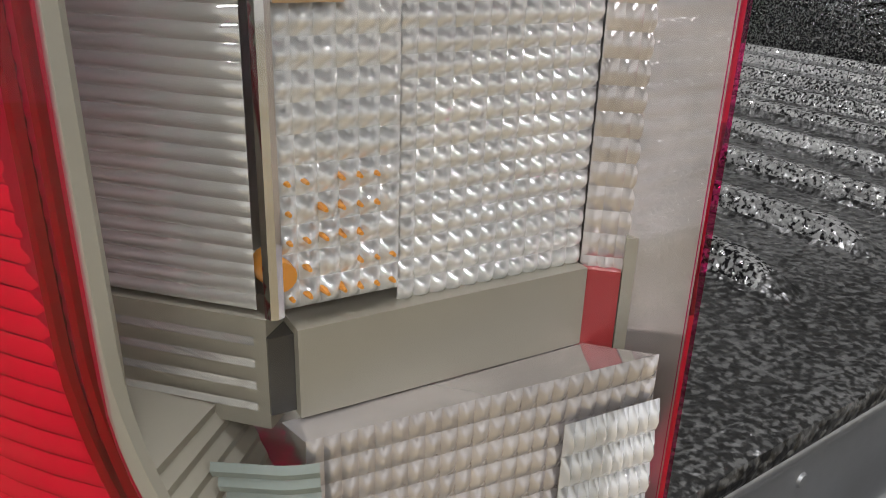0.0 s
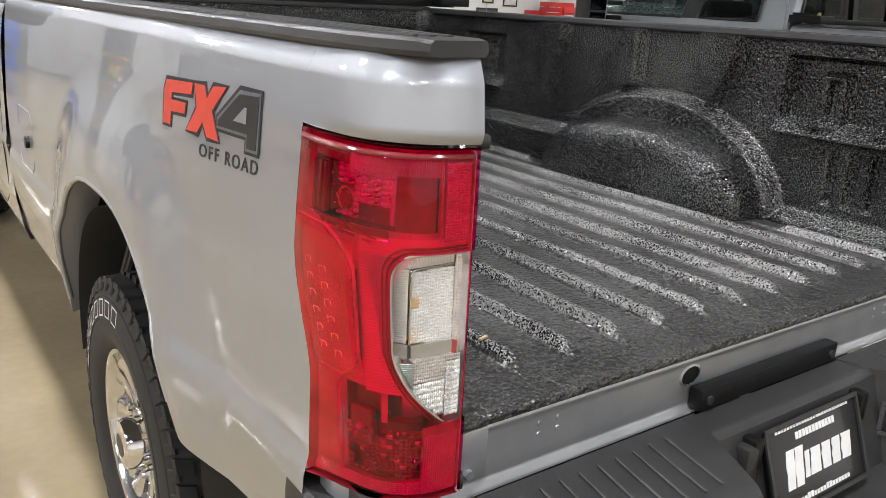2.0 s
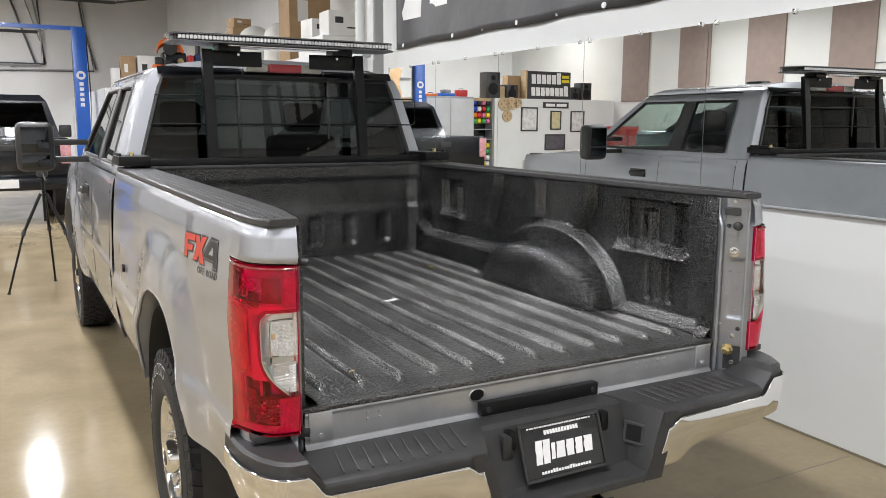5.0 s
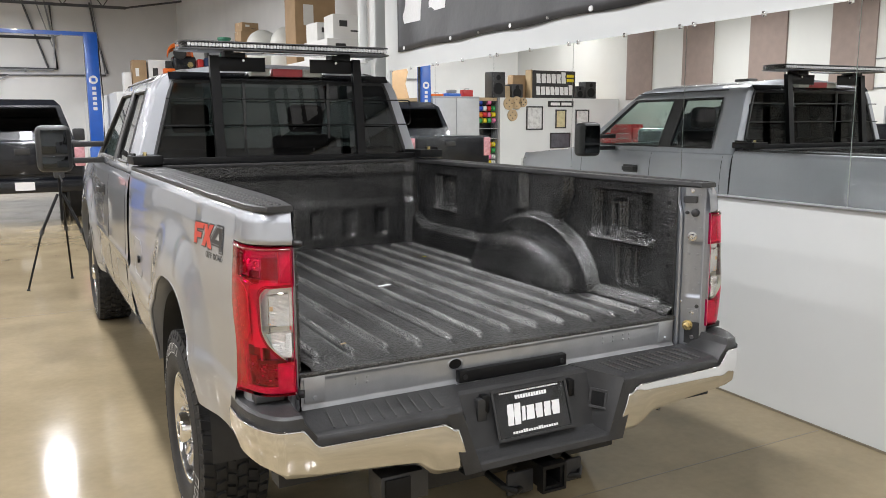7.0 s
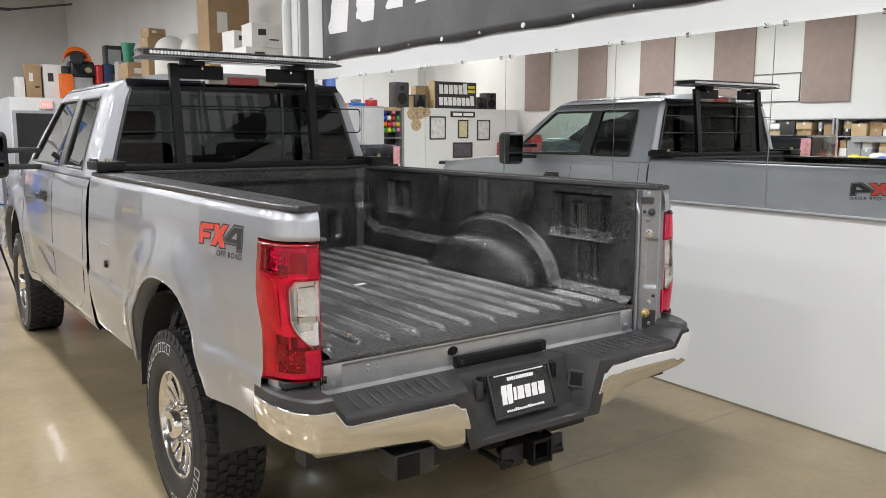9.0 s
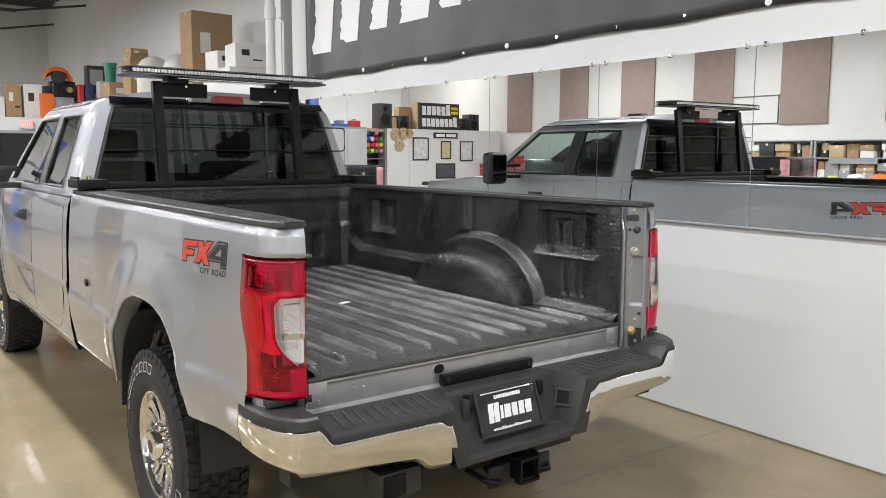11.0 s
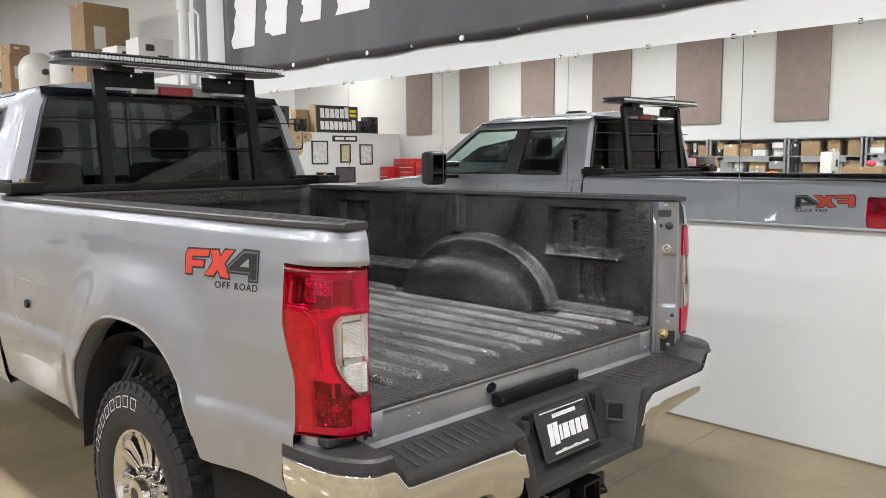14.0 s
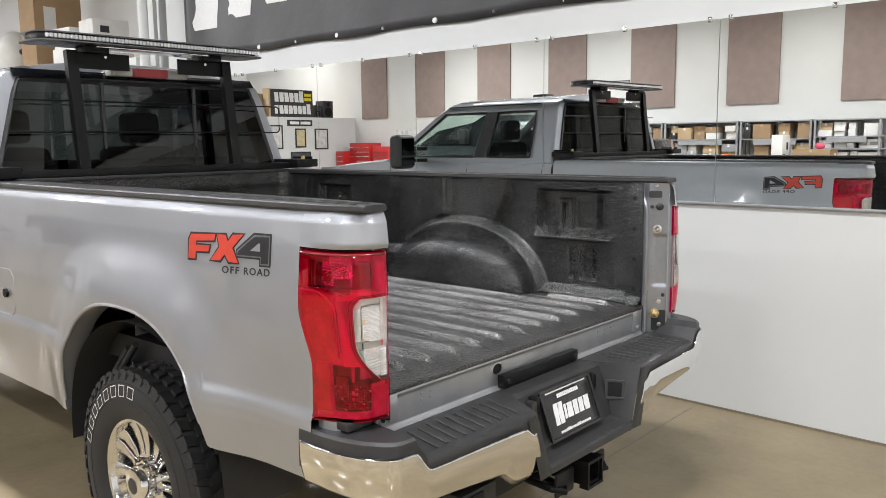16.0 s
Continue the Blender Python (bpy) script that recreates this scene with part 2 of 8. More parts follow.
GREENP = mat("green_plastic", (0.03, 0.2, 0.12), 0.45, 0, 0.2, 10.0, fine=0.2)
GREY = mat("grey_enamel", (0.32, 0.33, 0.34), 0.45, 0.1, 0.1, 6.0, fine=0.15)
WOOD = mat("pale_plywood", (0.45, 0.33, 0.19), 0.6, 0, 0.2, 5.0, 0.2, 60.0, fine=0.3)
POLY = mat("milky_polythene", (0.62, 0.62, 0.58), 0.4, 0, 0.08, 5.0, fine=0.1)
SEATCLOTH = mat("dark_seat_cloth", (0.03, 0.03, 0.032), 0.8, 0, 0.2, 20.0, 0.3, 300.0, fine=0.2)
LED = glow_mat("lit_led_diffuser", (1.0, 0.98, 0.94), 14.0)


def floor_mat():
    """Sealed tan concrete: mottled, with a dull polish, scuffs and dust."""
    m = mat("sealed_tan_concrete", (0.29, 0.235, 0.148), 0.115, 0, 0.26, 1.6, 0.14, 14.0, coat=0.0, rough_var=0.05, fine=0.25, dist=0.003)
    nt = m.node_tree
    b = nt.nodes["Principled BSDF"]
    b.inputs["Specular IOR Level"].default_value = 0.13
    return m


FLOOR = floor_mat()


# ---- mesh helpers ----
def link(name, bm, material, parent=None, label="", smooth=True, angle=35):
    me = bpy.data.meshes.new(name)
    bm.normal_update()
    bm.to_mesh(me)
    bm.free()
    for mm in material if isinstance(material, (list, tuple)) else (material,):
        me.materials.append(mm)
    if smooth:
        me.shade_smooth()
        me.set_sharp_from_angle(angle=radians(angle))
    ob = new(name, me)
    if parent is not None:
        ob.parent = parent
    if label:
        ob["label"] = label
    return ob


def part(name, bm, material, parent, label="", smooth=True, angle=35):
    return link(name, bm, material, parent, label, smooth, angle)


def thing(name, label, category, group="", at=(0, 0, 0), kind=""):
    ob = new(name)
    ob.location = at
    ob.empty_display_size = 0.1
    return tagged(ob, label, category, group, kind)


def box(bm, x0, x1, y0, y1, z0, z1, bevel=0.0, seg=2, mi=0, m=None):
    vs = [bm.verts.new((x, y, z)) for z in (z0, z1) for y in (y0, y1) for x in (x0, x1)]
    fs = [bm.faces.new([vs[i] for i in f]) for f in ((0, 2, 3, 1), (4, 5, 7, 6), (0, 1, 5, 4), (2, 6, 7, 3), (0, 4, 6, 2), (1, 3, 7, 5))]
    for f in fs:
        f.material_index = mi
    if m is not None:
        for v in vs:
            v.co = m @ v.co
    if bevel:
        es = list({e for f in fs for e in f.edges})
        bmesh.ops.bevel(bm, geom=es, offset=bevel, segments=seg, profile=0.6, affect="EDGES")
    return bm


def boxm(*a, **k):
    return box(bmesh.new(), *a, **k)


def cyl(bm, p0, p1, r0, r1=None, seg=24, caps=True, mi=0):
    r1 = r0 if r1 is None else r1
    p0, p1 = Vector(p0), Vector(p1)
    q = (p1 - p0).to_track_quat("Z", "Y")
    rings = []
    for p, r in ((p0, r0), (p1, r1)):
        rings.append([bm.verts.new(p + q @ Vector((r * math.cos(2 * math.pi * i / seg), r * math.sin(2 * math.pi * i / seg), 0))) for i in range(seg)])
    for i in range(seg):
        bm.faces.new((rings[0][i], rings[0][(i + 1) % seg], rings[1][(i + 1) % seg], rings[1][i])).material_index = mi
    if caps:
        bm.faces.new(rings[0][::-1]).material_index = mi
        bm.faces.new(rings[1]).material_index = mi
    return bm


def revolve(bm, prof, seg=48, m=None, mi=0):
    """prof: (radius, along) about the local x axis."""
    rings = []
    for i in range(seg):
        a = 2 * math.pi * i / seg
        rings.append([bm.verts.new((h, r * math.cos(a), r * math.sin(a))) for r, h in prof])
    new_v = [v for r in rings for v in r]
    for i in range(seg):
        for j in range(len(prof) - 1):
            bm.faces.new((rings[i][j], rings[(i + 1) % seg][j], rings[(i + 1) % seg][j + 1], rings[i][j + 1])).material_index = mi
    if m is not None:
        for v in new_v:
            v.co = m @ v.co
    return bm


def grid(bm, f, nu, nv, skip=None, mi=0, close_u=False):
    """A sheet of f(u, v), u and v from 0 to 1."""
    cols = nu if close_u else nu + 1
    vs = [[bm.verts.new(f(i / nu, j / nv)) for j in range(nv + 1)] for i in range(cols)]
    for i in range(nu):
        for j in range(nv):
            if skip and skip((i + 0.5) / nu, (j + 0.5) / nv):
                continue
            k = (i + 1) % cols
            bm.faces.new((vs[i][j], vs[k][j], vs[k][j + 1], vs[i][j + 1])).material_index = mi
    return bm


def sweep(bm, path, prof, closed=False, mi=0, caps=True, up=(0, 0, 1)):
    """prof (a across, b up) swept along path."""
    path = [Vector(p) for p in path]
    up = Vector(up)
    rings = []
    n = len(path)
    for i, p in enumerate(path):
        t = (path[min(i + 1, n - 1)] - path[max(i - 1, 0)]).normalized()
        side = t.cross(up)
        side = side.normalized() if side.length > 1e-5 else Vector((1, 0, 0))
        u2 = side.cross(t)
        rings.append([bm.verts.new(p + side * a + u2 * b) for a, b in prof])
    k = len(prof)
    for i in range(n - 1):
        for j in range(k):
            bm.faces.new((rings[i][j], rings[i][(j + 1) % k], rings[i + 1][(j + 1) % k], rings[i + 1][j])).material_index = mi
    if caps:
        bm.faces.new(rings[0][::-1]).material_index = mi
        bm.faces.new(rings[-1]).material_index = mi
    return bm


def tube(bm, path, r, seg=10, mi=0):
    return sweep(bm, path, [(r * math.cos(2 * math.pi * i / seg), r * math.sin(2 * math.pi * i / seg)) for i in range(seg)], mi=mi)


def prism(bm, pts, place, depth, mi=0):
    """A flat outline, pts (a, b), as a slab: place(a, b, d) with d from 0 to depth."""
    lo = [bm.verts.new(place(a, b, 0)) for a, b in pts]
    hi = [bm.verts.new(place(a, b, depth)) for a, b in pts]
    n = len(pts)
    bm.faces.new(lo[::-1]).material_index = mi
    bm.faces.new(hi).material_index = mi
    for i in range(n):
        bm.faces.new((lo[i], lo[(i + 1) % n], hi[(i + 1) % n], hi[i])).material_index = mi
    return bm


def smooth01(a, b, x):
    t = min(1, max(0, (x - a) / (b - a)))
    return t * t * (3 - 2 * t)


def lerp_table(tab, x):
    if x <= tab[0][0]:
        return tab[0][1]
    for (x0, y0), (x1, y1) in zip(tab, tab[1:]):
        if x <= x1:
            return y0 + (y1 - y0) * (x - x0) / (x1 - x0)
    return tab[-1][1]


def outward(bm, way):
    """Turn all faces of an open sheet to look along way."""
    bm.normal_update()
    way = Vector(way)
    bmesh.ops.reverse_faces(bm, faces=[f for f in bm.faces if f.normal.dot(way) < 0])
    return bm


def fix(bm):
    bmesh.ops.recalc_face_normals(bm, faces=bm.faces)
    return bm


# ---- the hall ----
bm = bmesh.new()
box(bm, WALL_L - 0.3, 6, WALL_B - 0.3, WALL_F + 0.3, -0.2, 0)
floor = tagged(link("floor", bm, FLOOR, smooth=False), "polished tan concrete workshop floor with faint joints", "floor", kind="structure")
# saw-cut joints as shallow dark fillets
JOINT = mat("dark_joint_filler", (0.19, 0.16, 0.115), 0.6, 0, 0.2, 10.0, fine=0.2)
for k, (x0, x1, y0, y1) in enumerate([(0.1, 2.3, 0.392, 0.398), (-12, 2.3, 5.6, 5.606), (-4.2, -4.194, -9, 26), (-12, 2.3, -4.4, -4.394), (-12, 2.3, 11.0, 11.006)]):
    tagged(link("floor_joint", boxm(x0, x1, y0, y1, -0.01, 0.0012), JOINT, smooth=False), "saw-cut joint in the concrete floor", "joint", kind="structure")


def wall(name, x0, x1, y0, y1, z0, z1, material, label):
    return tagged(link(name, boxm(x0, x1, y0, y1, z0, z1), material, smooth=False), label, "wall", kind="structure")


# the mirrored wall runs at a slight angle to the truck
ALONG = Matrix.Translation((2.318, 0.0, 0.0)) @ Matrix.Rotation(radians(-1.75), 4, "Z") @ Matrix.Translation((-WALL_R, 0.0, 0.0))
mirror_wall = wall("wall_mirror_side", WALL_R, WALL_R + 0.15, WALL_B - 0.6, 6.7, 0, CEIL, WALLPAINT, "smooth white painted partition wall behind the mirrors")
mirror_wall.matrix_basis = ALONG
wall("wall_office_low", WALL_R, WALL_R + 0.15, 7.0, 17.0, 0, 2.6, WALLPAINT, "low white office wall under a storage deck")
wall("wall_outer", 3.6, 3.9, 7.0, WALL_F, 0, CEIL, BLOCKPAINT, "tall white precast outer wall")
wall("wall_return", WALL_R + 0.15, 3.9, 6.85, 7.0, 0, CEIL, WALLPAINT, "white return wall beside the storage deck")
wall("wall_office_front", 0.75, 3.6, 17.0, 17.15, 0, 2.42, WALLPAINT, "white office front wall with a door")
wall("wall_office_side", 0.6, 0.75, 17.0, WALL_F, 0, 2.42, WALLPAINT, "white office side wall")
wall("wall_front", WALL_L, 3.9, WALL_F, WALL_F + 0.3, 0, CEIL, BLOCKPAINT, "white far end wall of the hall")
far_wall = wall("wall_left", WALL_L - 0.3, WALL_L, WALL_B - 1.5, WALL_F + 1.0, 0, CEIL, FARPAINT, "long white side wall with fabric panels")
wall("wall_back", WALL_L, WALL_R + 0.15, WALL_B - 0.3, WALL_B, 0, CEIL, BLOCKPAINT, "white rear wall of the hall")
tagged(link("storage_deck", boxm(WALL_R + 0.15, 3.6, 7.0, 17.15, 2.5, 2.6), WOOD, smooth=False), "plywood storage deck over the offices", "deck", kind="structure")
tagged(link("office_roof", boxm(0.75, 3.6, 17.15, WALL_F, 2.32, 2.42), WOOD, smooth=False), "plywood roof of the small office", "deck", kind="structure")
bm = bmesh.new()
box(bm, WALL_L - 0.3, 3.9, WALL_B - 0.3, WALL_F + 0.3, CEIL, CEIL + 0.2)
for k in range(60):
    y = WALL_B + k * 0.58
    box(bm, WALL_L, 3.6, y, y + 0.2, CEIL - 0.05, CEIL - 0.001)
tagged(link("ceiling", bm, CEILMAT, smooth=False), "dark corrugated metal roof deck", "ceiling", kind="structure")


def truss(y):
    t = thing("roof_truss", "grey open-web steel roof truss under the deck", "truss", "roof trusses", (0, y, 0))
    b1 = boxm(WALL_L, 3.6, -0.05, 0.05, CEIL - 0.16, CEIL - 0.06)
    part("top_chord", b1, TRUSS, t, smooth=False)
    part("bottom_chord", boxm(WALL_L + 0.3, 1.9, -0.04, 0.04, CEIL - 0.97, CEIL - 0.89), TRUSS, t, smooth=False)
    part("end_strut", tube(bmesh.new(), [(1.86, 0, CEIL - 0.93), (3.6, 0, CEIL - 0.62)], 0.03, 8), TRUSS, t)
    n = 24
    for i in range(n):
        x0 = WALL_L + 0.4 + i * (13.4 / n)
        a, c = (CEIL - 0.93, CEIL - 0.12) if i % 2 else (CEIL - 0.12, CEIL - 0.93)
        part("web", tube(bmesh.new(), [(x0, 0, a), (x0 + 13.4 / n, 0, c)], 0.017, 6), TRUSS, t)


for y in (-6, -1.5, 3, 7.5, 12, 16.5, 21, 25):
    truss(y)


# lamps: rows of suspended LED strips
def strip_lamp(x, y, power=1.0, z=4.9):
    t = thing("ceiling_lamp", "lit white suspended LED strip lamp", "ceiling lamp", "hall lamps", (x, y, z))
    part("lamp_body", boxm(-0.16, 0.16, -0.65, 0.65, 0.03, 0.1, bevel=0.01), GREY, t)
    part("diffuser", boxm(-0.14, 0.14, -0.62, 0.62, 0.0, 0.029), LED, t, smooth=False)
    for s in (-0.5, 0.5):
        part("hanger", tube(bmesh.new(), [(0, s, 0.1), (0, s, CEIL - z)], 0.006, 6), TRUSS, t)
    l = bpy.data.lights.new("lamp_light", "AREA")
    l.shape, l.size, l.size_y, l.energy, l.color = "RECTANGLE", 0.28, 1.24, LAMP_W * power, (0.985, 0.985, 1.02)
    o = new("lamp_light", l)
    o.location = (x, y, z - 0.01)


for x in (-1.2, -5.4, -8.6):
    for y in (-5.5, -0.6, 4.4, 9.4, 13.9, 21.5):
        strip_lamp(-3.0 if y > 20 and x > -2 else x, y, 1.5 if y > 12 and x > -8 else 0.66 if x == -5.4 else 1.1, 5.85 if y > 20 and x < -5 else 4.9)

# mirrors along the wall
for i in range(7):
    y0 = 0.33 - 1.243 * 2 + i * 1.243
    m1 = tagged(link("wall_mirror", boxm(2.286, 2.298, y0 + 0.0025, y0 + 1.2405, 1.255, 2.312), MIRROR, smooth=False), "large frameless mirror panel clipped to the white wall", "mirror", "wall mirrors")
    m1.matrix_basis = ALONG
    for yy in (0.06, 0.62, 1.18):
        for zz in (2.308,):
            part("mirror_clip", boxm(2.276, 2.2995, y0 + yy - 0.012, y0 + yy + 0.012, zz - 0.01, zz + 0.02, bevel=0.004), CHROME, m1)
tagged(link("trim", boxm(2.272, 2.2995, 0.33 - 2.486, 0.33 + 1.243 * 5, 1.242, 1.2545, bevel=0.003), GREY), "thin grey channel strip under the mirrors", "trim", kind="structure").matrix_basis = ALONG
tagged(link("baseboard", boxm(2.292, 2.2995, WALL_B, 6.7, 0.0, 0.012), JOINT, smooth=False), "dark caulk line where wall meets floor", "trim", kind="structure").matrix_basis = ALONG


# ---- the pickup ----
truck = thing("pickup_truck", "silver pickup truck with open black-lined bed and no tailgate", "truck")

# the bed sits a little to the right of the chassis
RIGHT = 0.024
REAR_HUB, FRONT_HUB, HUB_Z, TYRE_R = 1.035, 5.2, 0.422, 0.422


def arch_value(y, z, hub, a=0.535, b=0.645, z0=0.43, p=2.5):
    """1 on the wheel arch's edge, less inside it."""
    return (abs((y - hub) / a) ** p + abs(max(z - z0, 0) / b) ** p) ** (1 / p)


def arch_low(y, hub, bottom, a=0.535, b=0.645, z0=0.43, p=2.5):
    d = abs((y - hub) / a)
    if d >= 1:
        return bottom
    return max(bottom, z0 + b * (1 - d ** p) ** (1 / p))


SIDE = [(0.5, 0.94), (0.6, 0.962), (0.75, 0.988), (0.82, 0.9965), (0.855, 0.9985), (0.88, 0.9965), (0.903, 0.9905), (0.909, 0.9885), (0.945, 0.988), (1.1, 0.985), (1.25, 0.975), (1.35, 0.966), (1.42, 0.957), (1.445, 0.945), (1.455, 0.93)]


def lamp_edge(z):
    """Where the bedside ends at the tail lamp's outer edge."""
    return 0.112 - 0.062 * (1 - smooth01(1.02, 1.2, z))


def bed_x(y, z):
    x = lerp_table(SIDE, z)
    x -= 0.012 * (1 - smooth01(0.1, 0.7, y)) * 1.0
    k = arch_value(y, z, REAR_HUB)
    x += 0.034 * (1 - smooth01(1.0, 1.42, k)) * smooth01(1.4, 1.2, z) if k >= 0.98 else 0.034
    return x


def columns(y0, y1, hub, a=0.535):
    ys = set(np.linspace(y0, y1, 40).tolist())
    for d in np.linspace(0, 1, 26):
        for s in (-1, 1):
            yy = hub + s * a * math.sin(d * math.pi / 2)
            if y0 < yy < y1:
                ys.add(float(yy))
    for s in (-1, 1):
        for e in (1.0005, 1.02, 1.06):
            if y0 < hub + s * a * e < y1:
                ys.add(hub + s * a * e)
    out = []
    for v in sorted(ys):
        if not out or v - out[-1] > 0.0008:
            out.append(v)
    return out


def side_sheet(bm, s, ys, low, top, xfun, shift=None, rows=88):
    vs = []
    for y in ys:
        zl, col = low(y), []
        for j in range(rows + 1):
            z = zl + (top(y) - zl) * (j / rows)
            yy = y + (shift(y, z) if shift else 0)
            col.append(bm.verts.new((s * xfun(yy, z), yy, z)))
        vs.append(col)
    for i in range(len(ys) - 1):
        for j in range(rows):
            bm.faces.new((vs[i][j], vs[i + 1][j], vs[i + 1][j + 1], vs[i][j + 1]))
    # turned-in lower edge
    for i in range(len(ys) - 1):
        a, b2 = vs[i][0], vs[i + 1][0]
        c, d = [bm.verts.new((v.co.x - s * 0.05, v.co.y, v.co.z + 0.012)) for v in (b2, a)]
        bm.faces.new((b2, a, d, c))
    return bm


def bed_bottom(y):
    return 0.70 - 0.0 * y if y < 0.6 else 0.585


CORNER = [(-0.955, 0.112), (-0.957, 0.07), (-0.954, 0.03), (-0.946, -0.01), (-0.931, -0.045), (-0.907, -0.075), (-0.872, -0.0925), (-0.834, -0.098)]


def corner(u, tab=CORNER):
    """The plan curve round the bed's rear corner, by arc length, u from 0 to 1, and its outward normal (left side)."""
    pts = [Vector(p) for p in tab]
    lens = [0.0]
    for a, b2 in zip(pts, pts[1:]):
        lens.append(lens[-1] + (b2 - a).length)
    d = min(max(u, 0), 1) * lens[-1]

    def at(dd):
        dd = min(max(dd, 0), lens[-1])
        for i in range(len(pts) - 1):
            if dd <= lens[i + 1] + 1e-9:
                return pts[i].lerp(pts[i + 1], (dd - lens[i]) / (lens[i + 1] - lens[i]))
        return pts[-1]

    e = 0.022
    p = (at(d - e) + at(d) * 2 + at(d + e)) / 4 if 0.03 < u < 0.97 else at(d)
    t = (at(d + e) - at(d - e)).normalized()
    n = Vector((t.y, -t.x))
    if n.x > 0 and u < 0.3 or n.y > 0 and u > 0.7:
        n = -n
    return p, n


def lamp_point(s, u, z, d):
    """A point of the tail lamp: u across from its outer edge, z up, d metres inside its surface."""
    p, n = corner(u)
    y = p.y + (lamp_edge(z) - 0.112) * (1 - u) ** 1.5
    bow = 0.012 * (1 - ((z - 1.13) / 0.24) ** 2)
    bow *= 1 - 0.9 * smooth01(0.72, 1.0, u)
    fair = (bed_x(lamp_edge(z), z) - 0.955 - bow) * (1 - min(1, u / 0.45)) ** 2
    return Vector((-s * (p.x - fair + n.x * (bow - d)), y + n.y * (bow - d), z))


for s in (-1, 1):
    bm = bmesh.new()
    side_sheet(bm, s, columns(0.112, 2.52, REAR_HUB), lambda y: arch_low(y, REAR_HUB, bed_bottom(y)), lambda y: 1.455, bed_x,
               lambda y, z: (lamp_edge(z) - 0.112) * (1 - smooth01(0.112, 0.4, y)))
    side = part("bedside", fix(bm), PAINT, truck)
    side.location.x = RIGHT if s > 0 else 0
    lip = []
    for i in range(41):
        a = math.pi * i / 40
        yy = REAR_HUB - 0.535 * math.copysign(abs(math.cos(a)) ** 0.8, math.cos(a))
        zz = 0.43 + 0.645 * math.sin(a) ** 0.8
        if zz > (0.745 if yy < REAR_HUB else 0.6):
            lip.append((s * (bed_x(yy, zz) - 0.006), yy, zz))
    part("arch_lip", tube(bmesh.new(), lip, 0.008, 10), PAINT, side, "rolled silver arch lip")
    part("arch_return", grid(bmesh.new(), lambda u, v: Vector(lip[round(u * (len(lip) - 1))]) + Vector((-s * 0.085 * v, 0, 0.004 - 0.012 * v)), len(lip) - 1, 4), PAINT, side)
    # rear upper corner above the lamp, and the stub below it
    bm = bmesh.new()

    def upper(u, v):
        # follows the bedside's own section round the corner, with a small step over the lamp
        z = 1.351 + (1.450 - 1.351) * v
        p, n = corner(u)
        roll = lerp_table(SIDE, 1.40) - lerp_table(SIDE, z) + 0.007 * (1 - smooth01(0.0, 0.1, v)) * smooth01(0.05, 0.3, u)
        fair = (bed_x(0.112, z) + p.x + roll) * (1 - smooth01(0.0, 0.75, u))
        return (-s * (p.x - n.x * roll - fair - 0.0 * n.x), p.y - n.y * roll - 0.006 * smooth01(0.5, 1.0, u), z)

    grid(bm, upper, 32, 16)
    grid(bm, lambda u, v: (-s * (corner(u)[0].x + corner(u)[1].x * -0.02 * v), corner(u)[0].y - corner(u)[1].y * 0.02 * v, 1.351), 24, 2)
    part("rear_corner", bm, PAINT, truck).location.x = RIGHT if s > 0 else 0
    bm = bmesh.new()
    grid(bm, lambda u, v: (-s * (corner(u * 0.5)[0].x - 0.004), corner(u * 0.5)[0].y - 0.062 * (1 - u), 0.70 + 0.185 * v + 0.0 * u), 10, 8)
    part("rear_quarter_stub", bm, PAINT, truck).location.x = RIGHT if s > 0 else 0
    # rail cap
    bm = bmesh.new()
    ring0, stations = None, [-0.091, -0.087, -0.076, -0.045, -0.02, 0.03, 0.1, 0.25, 0.5, 1.0, 1.5, 2.0, 2.5]
    for y in stations:
        xi = lerp_table([(-0.091, 0.822), (-0.02, 0.816), (0.1, 0.800), (0.3, 0.79), (2.5, 0.79)], y)
        xo = lerp_table([(-0.091, 0.902), (-0.087, 0.907), (-0.076, 0.914), (-0.045, 0.925), (-0.02, 0.931), (0.03, 0.937), (0.1, 0.940), (0.5, 0.947), (2.5, 0.951)], y)
        zt = 1.467 - 0.002 * (1 - smooth01(-0.091, -0.08, y)) + 0.0015 * smooth01(0, 1, y)
        sec = [(xi + 0.004, 1.447), (xi, 1.452), (xi + 0.001, zt - 0.003), (xi + 0.004, zt), (xo - 0.006, zt), (xo - 0.001, zt - 0.004), (xo, 1.453), (xo - 0.003, 1.447)]
        ring = [bm.verts.new((s * a, y, c)) for a, c in sec]
        if ring0:
            for k in range(8):
                bm.faces.new((ring0[k], ring0[(k + 1) % 8], ring[(k + 1) % 8], ring[k]))
        else:
            bm.faces.new(ring)
        ring0 = ring
    bm.faces.new(ring0)
    cap = part("rail_cap", fix(bm), BLACK, truck, "black textured plastic bed rail cap", angle=18)
    for dx in (-0.028, -0.004, 0.02):
        part("cap_ridge", boxm(s * 0.873 + dx - 0.004, s * 0.873 + dx + 0.004, -0.06, 2.48, 1.4655, 1.4695, bevel=0.0015), BLACK, cap)

# bed floor with pressed ribs
RIBS = [-0.69 + 0.127 * i for i in range(12)]


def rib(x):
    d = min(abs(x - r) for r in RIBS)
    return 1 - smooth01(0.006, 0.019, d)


def floor_z(x, y):
    ends = smooth01(0.09, 0.13, y) * (1 - smooth01(2.28, 2.32, y))
    wheel = 1.0
    if abs(x) > 0.6 and 0.42 < y < 1.52:
        wheel = 0.0
    return 0.919 + 0.021 * rib(x) * ends * wheel + 0.002 * noise.noise((x * 3, y * 3, 0))


